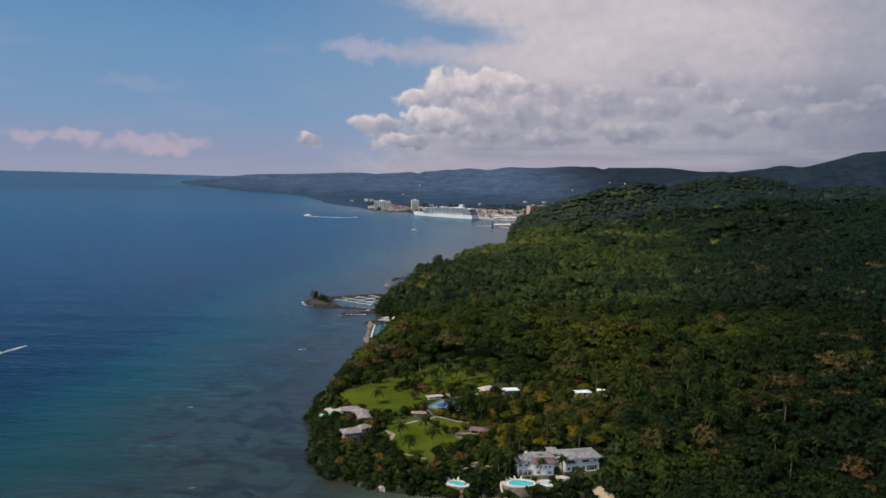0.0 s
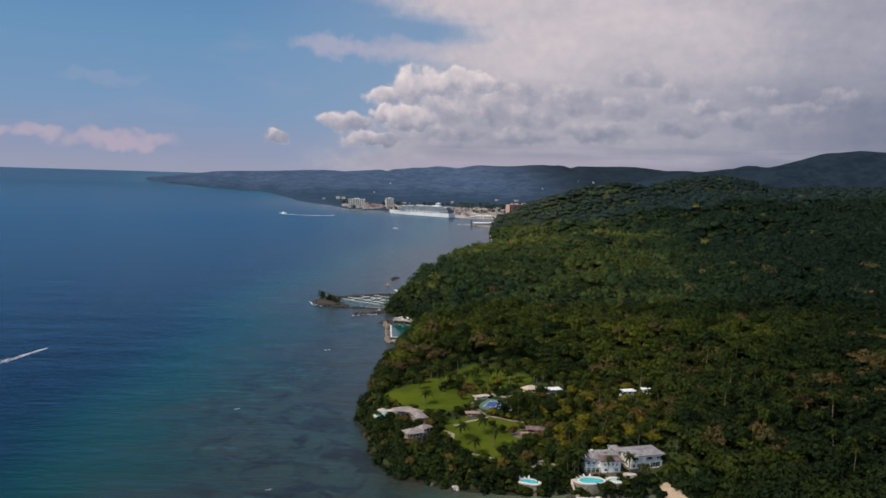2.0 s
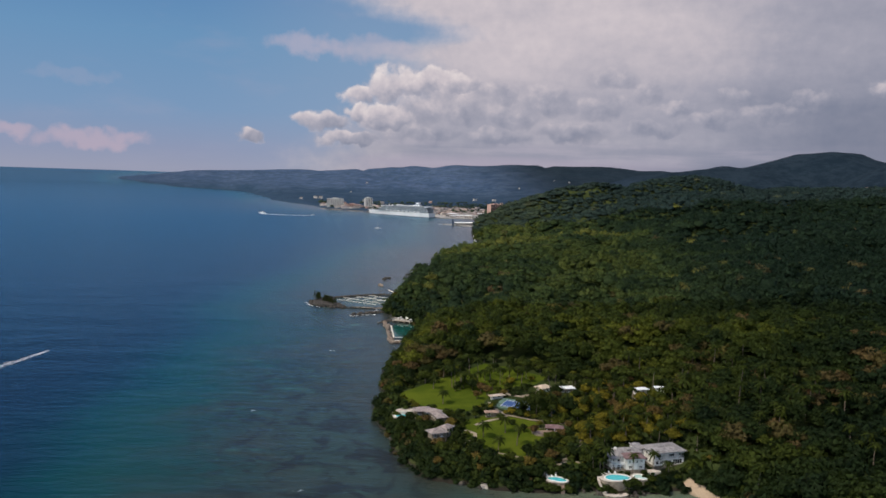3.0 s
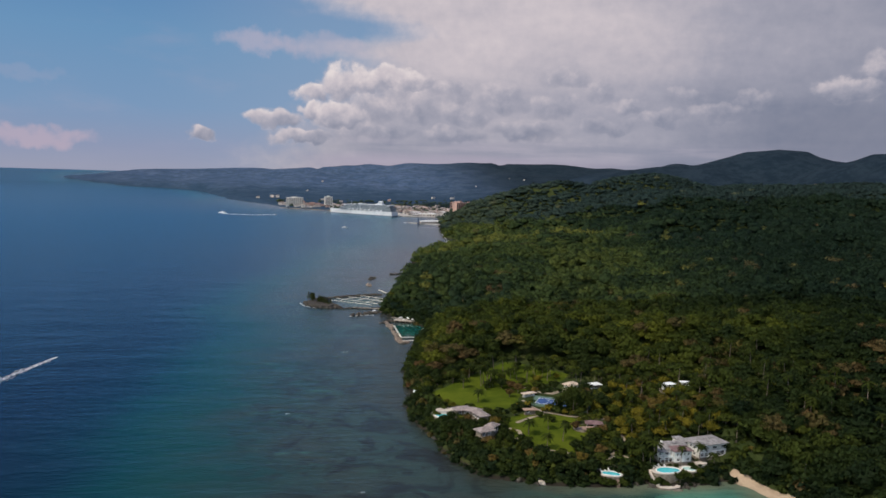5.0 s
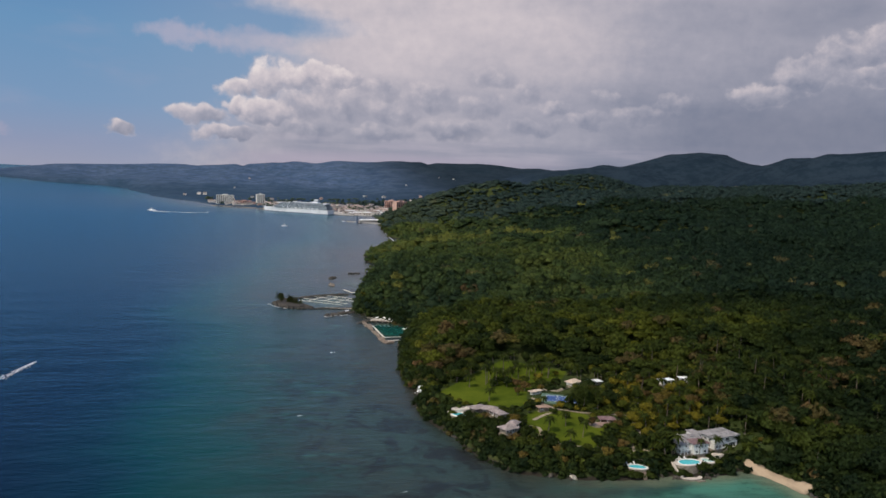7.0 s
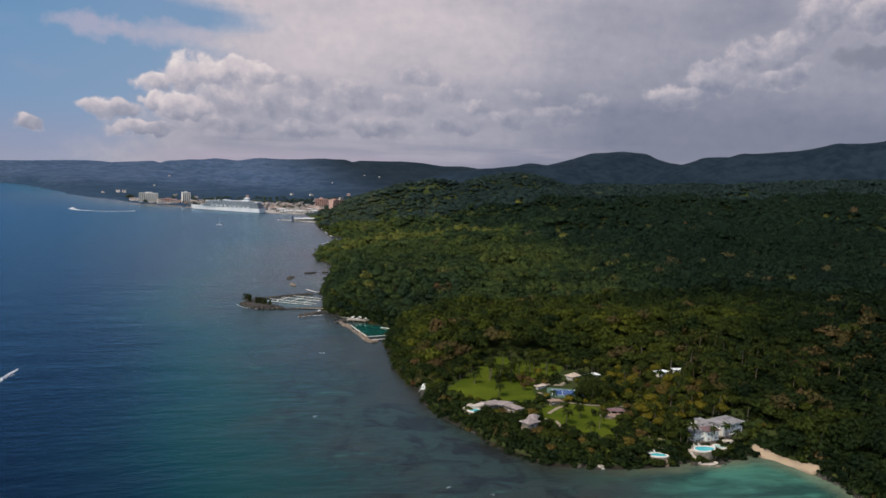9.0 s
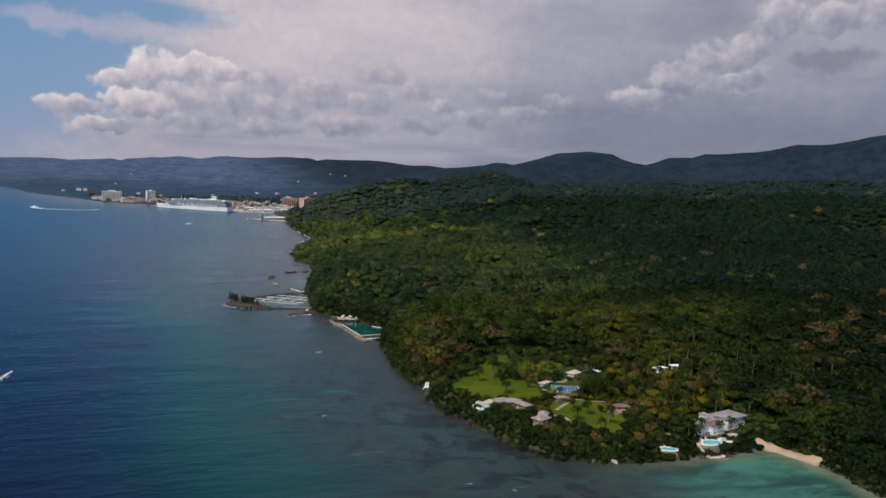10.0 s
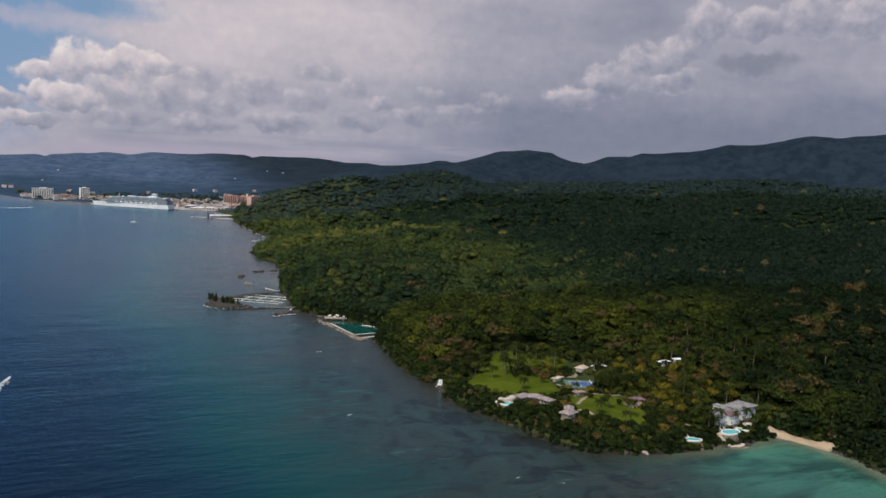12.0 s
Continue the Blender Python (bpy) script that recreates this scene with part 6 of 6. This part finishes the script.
part("wall", boxes((-28, 28, -5, 5, -3, 5)), M_CREAM, shed)
part("roof", hip(bmesh.new(), -28, 28, -5, 5, 5.0, 1.8, 1.0, 0.3), M_WHITEROOF, shed)
part("gate_tower", boxes((-34, -31, -2, 2, -3, 14)), M_BLUEHULL, shed)


# ---- trees of the garden ----
def crown_mesh(name, seed, tint, cards, card, tall):
    v, f, soft = crown_template(seed, 2, cards, card, 0.8 * tall, 10)
    return mesh_from(name, v, f, M_GARDEN, (("tint", np.full(len(v), tint)), ("clump", soft)), smooth=True)


def tree_kind(seed, label, tint, radius, trunk, tall=1.0, cards=420, card=0.12):
    t = thing("tree", label, "tree", pose(0, 0, -900), "broadleaf trees of the garden")
    r = random.Random(seed)
    bm = tube(bmesh.new(), [(0, 0, -1.0), (0.05 * radius, 0, trunk * 0.5), (0, 0.06 * radius, trunk + radius * 0.3)], [0.085 * radius, 0.06 * radius, 0.04 * radius])
    for i in range(4):
        a = i * 1.6 + r.random()
        tube(bm, [(0, 0, trunk * 0.6), (0.4 * radius * math.cos(a), 0.4 * radius * math.sin(a), trunk + 0.1 * radius), (0.7 * radius * math.cos(a), 0.7 * radius * math.sin(a), trunk + 0.5 * radius)], [0.05 * radius, 0.03 * radius, 0.012 * radius], 5)
    part("trunk", bm, M_BARK, t)
    crown = new("crown", crown_mesh("crown", seed, tint, cards, card, tall))
    crown.parent = t
    crown.matrix_basis = pose(0, 0, trunk * 0.6 + radius * 0.42) @ Matrix.Diagonal((radius, radius, radius, 1))
    return t


TREES = [tree_kind(101, "dense dark green broadleaf tree", 0.10, 3.6, 2.6), tree_kind(102, "round dark green broadleaf tree", 0.22, 3.2, 2.2, 1.1),
         tree_kind(103, "spreading mid-green broadleaf tree", 0.42, 3.8, 3.0, 0.85), tree_kind(104, "bright green leafy garden tree", 0.58, 2.9, 2.0, 1.15),
         tree_kind(105, "yellow-green leafy garden tree", 0.74, 3.2, 1.6, 1.1), tree_kind(106, "brownish dry-leaved garden tree", 0.92, 2.9, 2.2, 0.95),
         tree_kind(107, "low dark green garden bush", 0.30, 1.9, 0.4, 0.9, 220, 0.17), tree_kind(108, "low golden-green garden bush", 0.78, 2.3, 0.3, 0.9, 220, 0.17)]


def frond_normals(vs, top):
    """Outward and upward directions over the head of a palm."""
    v = np.array([(q - top)[:] for q in vs]) + np.array([0, 0, 1.6])
    return v / np.linalg.norm(v, axis=1)[:, None]


def palm_kind(seed, tall, lean):
    p = thing("palm_tree", "tall palm with arching green fronds", "palm", pose(0, 0, -900), "palms of the garden")
    r = random.Random(seed)
    pts = [(lean * (k / 4) ** 2, 0, -0.8 + (tall + 0.8) * k / 4) for k in range(5)]
    part("trunk", tube(bmesh.new(), pts, [0.26, 0.19, 0.17, 0.15, 0.14], 7), M_BARK, p)
    top = Vector(pts[-1])
    vs, fs, ts = [], [], []
    for i in range(17):
        a = i * 2.4 + r.random() * 0.4
        up = 1.0 - 1.35 * (i / 17)
        n = 6
        length = 2.9 + r.random() * 1.0
        line = []
        for k in range(n + 1):
            q = k / n
            out = length * q * (0.95 - 0.15 * abs(up))
            z = length * (up * 0.75 * q - 0.62 * q * q)
            line.append(Vector((math.cos(a) * out, math.sin(a) * out, z)))
        side = Vector((-math.sin(a), math.cos(a), 0))
        for k in range(n):
            w = 0.60 * math.sin(math.pi * (0.12 + 0.80 * (k + 0.5) / n))
            for s in (-1, 1):
                b = len(vs)
                m0, m1 = line[k], line[k + 1]
                tip = (m0 + m1) / 2 + side * s * w + (m1 - m0) * 0.7 - Vector((0, 0, w * 0.55))
                vs += [m0 + top, m1 + top, tip + top, (m0 + side * s * w * 0.55 - Vector((0, 0, w * 0.2))) + top]
                fs += [(b, b + 1, b + 2), (b, b + 2, b + 3)]
                ts += [0.24 + 0.16 * r.random()] * 4
    crown = new("fronds", mesh_from("fronds", np.array([v[:] for v in vs]), np.array(fs), M_GARDEN, (("tint", np.array(ts)), ("clump", frond_normals(vs, top))), smooth=False))
    crown.parent = p
    return p


PALMS = [palm_kind(1, 7.5, 0.8), palm_kind(2, 9.5, -1.0), palm_kind(3, 11.5, 0.5), palm_kind(4, 6.0, 0.3)]


def plant(kind, x, y, scale=1.0, turn=0.0):
    m = pose(x, y, zat(x, y), 0, 0, turn) @ Matrix.Scale(scale, 4)
    if kind.location.z < -800:
        kind.matrix_basis = m
        return kind
    return copy_thing(kind, m)


tr = random.Random(5)


def set_palms(*spots):
    for x, y, k in spots:
        plant(PALMS[k], x, y, tr.uniform(0.85, 1.12), tr.uniform(0, 360))


def set_trees(*spots):
    for x, y, k, s in spots:
        plant(TREES[k], x, y, s, tr.uniform(0, 360))


set_palms((-8.5, 311.5, 3), (0.5, 318.5, 0), (-13, 326, 3), (-2.5, 331, 0), (-18, 404, 0), (-14.5, 410, 1), (-9, 401, 3), (1.5, 408, 0), (6, 403, 1), (12, 410, 0), (-23, 419, 3), (-4, 418, 1), (18, 405, 0), (22, 413, 1))
set_palms((50.4, 291.4, 1), (31, 304, 0), (35.5, 309, 2), (73, 303, 2), (60, 312, 2), (66, 315, 2), (30.4, 291.6, 1), (28.6, 290.2, 0), (26.6, 292.2, 1), (8, 352, 0), (-4, 356, 3), (15, 350, 1), (26, 300, 0), (56.5, 290.4, 3), (-20, 400, 1), (-16, 396, 0), (-12, 407, 3), (-6, 404, 0))
set_palms((-1, 412, 3), (3, 420, 0), (9, 415, 3), (14, 420, 0), (-8, 424, 1), (-28, 410, 3), (6, 428, 1), (17, 412, 0), (-30, 398, 3), (41.6, 289.9, 2), (29, 298, 1), (-27, 372, 3))
for i in range(40):
    x, y = tr.uniform(22, 84), tr.uniform(314, 400)
    plant(PALMS[tr.choice((0, 0, 3, 1))], x, y, tr.uniform(0.8, 1.05), tr.uniform(0, 360))
for i in range(44):
    x, y = tr.uniform(74, 150), tr.uniform(262, 410)
    plant(PALMS[tr.choice((1, 2, 2))], x, y, tr.uniform(0.95, 1.3), tr.uniform(0, 360))
plant(tree_kind(120, "large domed olive-green tree beside the court", 0.36, 7.8, 1.2, 1.5, 2400, 0.055), 16.6, 354.0, 1.0, 30)
set_trees((12.6, 351.6, 6, 1.3), (17.5, 349.6, 1, 0.8), (21.5, 352.4, 6, 1.4))
set_trees((-17, 396, 1, 1.0), (-10, 394, 0, 0.9), (-6, 390, 5, 1.0), (-3.5, 384, 5, 1.1), (-9.5, 378, 5, 0.9), (1, 396, 2, 0.8), (8, 396, 3, 0.8), (3, 388, 2, 0.7), (4, 354, 7, 1.2), (8, 351, 6, 1.2), (-27, 355, 6, 1.0), (-14, 349, 2, 0.6), (-2, 346, 6, 0.8), (6, 333, 1, 0.8))
set_trees((10, 330, 5, 0.9), (3, 308, 0, 0.9), (8, 311, 1, 0.9), (-33, 362, 6, 1.1), (-25, 350, 2, 0.7), (-21, 342, 6, 1.1), (-23, 334, 1, 0.7), (-20, 327, 3, 0.7), (-13, 404, 1, 0.8), (-7, 408, 3, 0.8), (20, 422, 6, 1.1), (8, 432, 1, 0.9), (-14, 398, 2, 0.9), (-19, 392, 1, 0.7))
set_trees((-6, 396, 4, 0.8), (2, 402, 4, 0.8), (12, 404, 7, 1.1), (24, 408, 4, 0.8), (-9, 356, 6, 0.8), (-4, 362, 7, 0.8), (10, 348, 4, 0.7), (2, 340, 6, 0.8), (14, 338, 3, 0.8), (-16, 316, 6, 1.0), (-12, 308, 1, 0.7), (-44.5, 345, 1, 0.8), (-41, 340.5, 0, 0.8), (-37.5, 342, 1, 0.7))
set_trees((-36.5, 336, 0, 0.9), (-33.5, 332.5, 1, 0.8), (-41, 334, 2, 0.8), (-37, 317, 0, 0.8), (-33, 315, 1, 0.8), (-40, 323, 1, 0.9), (-38, 329, 0, 0.8), (-28, 317.5, 1, 0.7), (-25.5, 322, 6, 1.0), (-24.5, 331, 6, 1.0), (-26, 338, 6, 1.0))
set_trees((31.0, 303.4, 1, 0.9), (35.4, 305.8, 0, 0.9), (50.2, 292.8, 1, 0.5), (30.5, 300.5, 2, 0.8), (25.8, 294.2, 1, 0.7), (22.5, 306, 0, 0.9), (9, 303.5, 1, 0.8), (15, 306, 2, 0.8), (18, 291.5, 6, 1.0), (22, 289.5, 1, 0.6), (60, 288.5, 0, 0.5), (57, 287.2, 1, 0.5), (52.5, 287.5, 2, 0.55), (68.5, 296, 1, 0.8))
set_trees((-43, 341, 1, 0.9), (-39.5, 337, 0, 1.0), (-34.5, 340.5, 1, 0.75), (-31.5, 336.5, 0, 0.8), (-41, 346, 0, 0.6), (-47.5, 343.5, 1, 1.0), (-45, 338, 0, 1.1), (-49, 348, 0, 0.8), (-36, 331.5, 1, 1.0), (-32.5, 328, 2, 0.7), (-37.5, 319, 1, 1.0), (9.8, 355, 0, 0.9), (5.2, 353.8, 2, 0.7), (1, 352.5, 4, 0.6))
set_trees((19, 357, 2, 0.9), (13.5, 346.5, 3, 0.7), (22, 326, 5, 0.9), (26, 330, 1, 0.8), (15, 324, 2, 0.8), (27, 336, 5, 0.8))
set_trees((28.6, 293.0, 1, 0.7), (26.6, 288.8, 0, 0.7), (26.4, 284.8, 1, 0.6), (28.6, 282.4, 6, 1.2), (38.2, 282.4, 6, 1.2), (31.0, 281.6, 6, 0.9), (41, 283.8, 6, 1.0), (45.5, 283.8, 1, 0.5), (48.6, 286.4, 2, 0.5))
set_trees((52.6, 290.0, 1, 0.4), (55.6, 290.2, 0, 0.42), (59.0, 290.8, 1, 0.42), (62.6, 291.4, 0, 0.44), (66.0, 292.4, 1, 0.5), (39.6, 290.2, 6, 0.6), (37.0, 291.0, 6, 0.6), (47.2, 290.8, 6, 0.7))
set_trees((28.4, 294.4, 1, 1.35), (29.8, 298.2, 0, 1.45), (26.6, 297.6, 2, 1.3), (32.4, 300.6, 0, 1.4), (25.6, 301, 1, 1.3))
set_trees((-50.6, 350.6, 1, 0.8), (-47.2, 348.8, 0, 0.85), (-53.4, 354.6, 1, 0.75), (-43.6, 350.4, 0, 0.9), (-40, 348.6, 1, 0.85), (-37, 346, 5, 0.8), (-36.4, 350.0, 1, 0.7), (-54.0, 359.5, 0, 0.7))
set_palms((30.0, 295.6, 2))
set_trees((33.2, 290.8, 1, 0.55), (48.2, 294.2, 1, 0.5))
set_trees((4.6, 286.6, 1, 0.55), (3.2, 289.8, 0, 0.7), (6.4, 283.6, 6, 1.1), (9.2, 282.9, 6, 1.15), (14.6, 283.4, 6, 1.1), (17.2, 286.6, 1, 0.6), (16.6, 290.0, 2, 0.6), (20.4, 287.6, 0, 0.6), (23.6, 287.0, 1, 0.6), (6.2, 292.2, 1, 0.7), (13.6, 292.4, 6, 0.9))

r5 = np.random.RandomState(55)
ex, ey = np.meshgrid(np.arange(-62, 86, 7.2), np.arange(280, 454, 7.2))
ex, ey = (ex + r5.uniform(-2.3, 2.3, ex.shape)).ravel(), (ey + r5.uniform(-2.3, 2.3, ey.shape)).ravel()
ok = (poly_dist(ex, ey, ESTATE) > 0) & (sdist(ex, ey) + coast_wobble(ex, ey) > 1.0)
for poly in CLEARINGS:
    ok &= poly_dist(ex, ey, poly) < -0.5
for x, y in zip(ex[ok], ey[ok]):
    u = tr.random()
    if x < 15 and y < 345:
        k, s = (tr.choice((0, 0, 1, 1, 2, 5, 6)), tr.uniform(0.65, 1.0))
    elif 25 < x < 80 and 310 < y < 385:
        k, s = (tr.choice((0, 1, 2, 2, 3, 3, 4, 4, 4, 5, 7)), tr.uniform(0.55, 1.35))
    elif y > 400:
        k, s = (tr.choice((0, 1, 1, 2, 3)), tr.uniform(0.85, 1.25))
    else:
        k, s = (tr.choice((0, 1, 2, 2, 3, 4, 5, 6)), tr.uniform(0.5, 0.85))
    if 20 < x < 80 and y < 312:
        s *= 0.7
    plant(TREES[k], float(x), float(y), s * 1.22, tr.uniform(0, 360))


def casuarina(x, y, tall):
    """A wispy pine-like tree: a thin trunk with drooping tufts."""
    t = thing("casuarina_tree", "dark wispy casuarina on the rocky islet", "tree", pose(x, y, 1.4), "casuarinas on the islet")
    part("trunk", tube(bmesh.new(), [(0, 0, -1), (0.1, 0, tall * 0.6), (0.25, 0.1, tall)], [0.2, 0.13, 0.04], 6), M_BARK, t)
    r = np.random.RandomState(int(abs(x) * 7 + y))
    n = 170
    h = r.uniform(0.18, 1.0, n)
    a = r.uniform(0, 6.28, n)
    w = (1.06 - h) * tall * 0.34 * np.sqrt(r.rand(n))
    c = np.stack([w * np.cos(a), w * np.sin(a), h * tall], -1)
    d = r.randn(n, 3) * 0.35 + np.array([0, 0, 0.25])
    e = r.randn(n, 3) * 0.22
    v = np.stack([c - d, c + e, c + d], 1).reshape(-1, 3)
    crown = new("crown", mesh_from("crown", v, np.arange(n * 3).reshape(-1, 3), M_LEAF, (("tint", np.full(n * 3, 0.32)), ("clump", np.repeat(np.stack([0.6 * np.cos(a), 0.6 * np.sin(a), np.full(n, 0.8)], -1), 3, 0))), smooth=False))
    crown.parent = t


rc = random.Random(9)
for i in range(26):
    k = rc.random()
    casuarina(-117 + 22 * k + rc.uniform(-3, 3), 728 - 30 * k + rc.uniform(-4, 6), rc.uniform(3.5, 7.5) * (1.15 - 0.5 * k))

# ---- undergrowth at the shore and in the garden ----
bush_t = [crown_template(80 + i, 1, 60, 0.26, 0.8) for i in range(5)]
def shore_band(px, py):
    d = sdist(px, py) + coast_wobble(px, py)
    ok = (d > -1.2) & (d < 11)
    for poly in CLEARINGS:
        ok &= poly_dist(px, py, poly) < -0.4
    return ok


def garden_band(px, py):
    ok = sdist(px, py) + coast_wobble(px, py) > 6
    for poly in CLEARINGS:
        ok &= poly_dist(px, py, poly) < -1.0
    return ok


build_forest("shore_scrub", 4, scatter(4, -70, 110, 190, 720, 2.3, shore_band), bush_t, 3.3, 0.3, "dense dark scrub clothing the low sea cliff")
build_forest("garden_scrub", 5, scatter(6, -55, 120, 285, 440, 3.4, garden_band), bush_t, 1.5, 0.3, "low undergrowth between the garden trees")


def far_shore_band(px, py):
    d = sdist(px, py) + coast_wobble(px, py)
    return (d > -1.0) & (d < 16)


build_forest("headland_scrub", 8, scatter(9, -60, 260, 720, 1880, 4.2, far_shore_band), far_t, 3.4, 0.3, "dark scrub along the far shore of the headland")
track = [(34 + 0.10 * (y - 900) + 8 * math.sin(y / 30), y) for y in range(876, 968, 6)]
tagged(part("track", ribbon(track, 4.5, 0.5), M_PATH), "pale dirt track through the headland woods", "track", kind="structure")


def town_ground(px, py):
    return (sdist(px, py) > 25) & (wave(px, py, 17, 60) > 0.0) & (py > 2480 - 0.35 * px)


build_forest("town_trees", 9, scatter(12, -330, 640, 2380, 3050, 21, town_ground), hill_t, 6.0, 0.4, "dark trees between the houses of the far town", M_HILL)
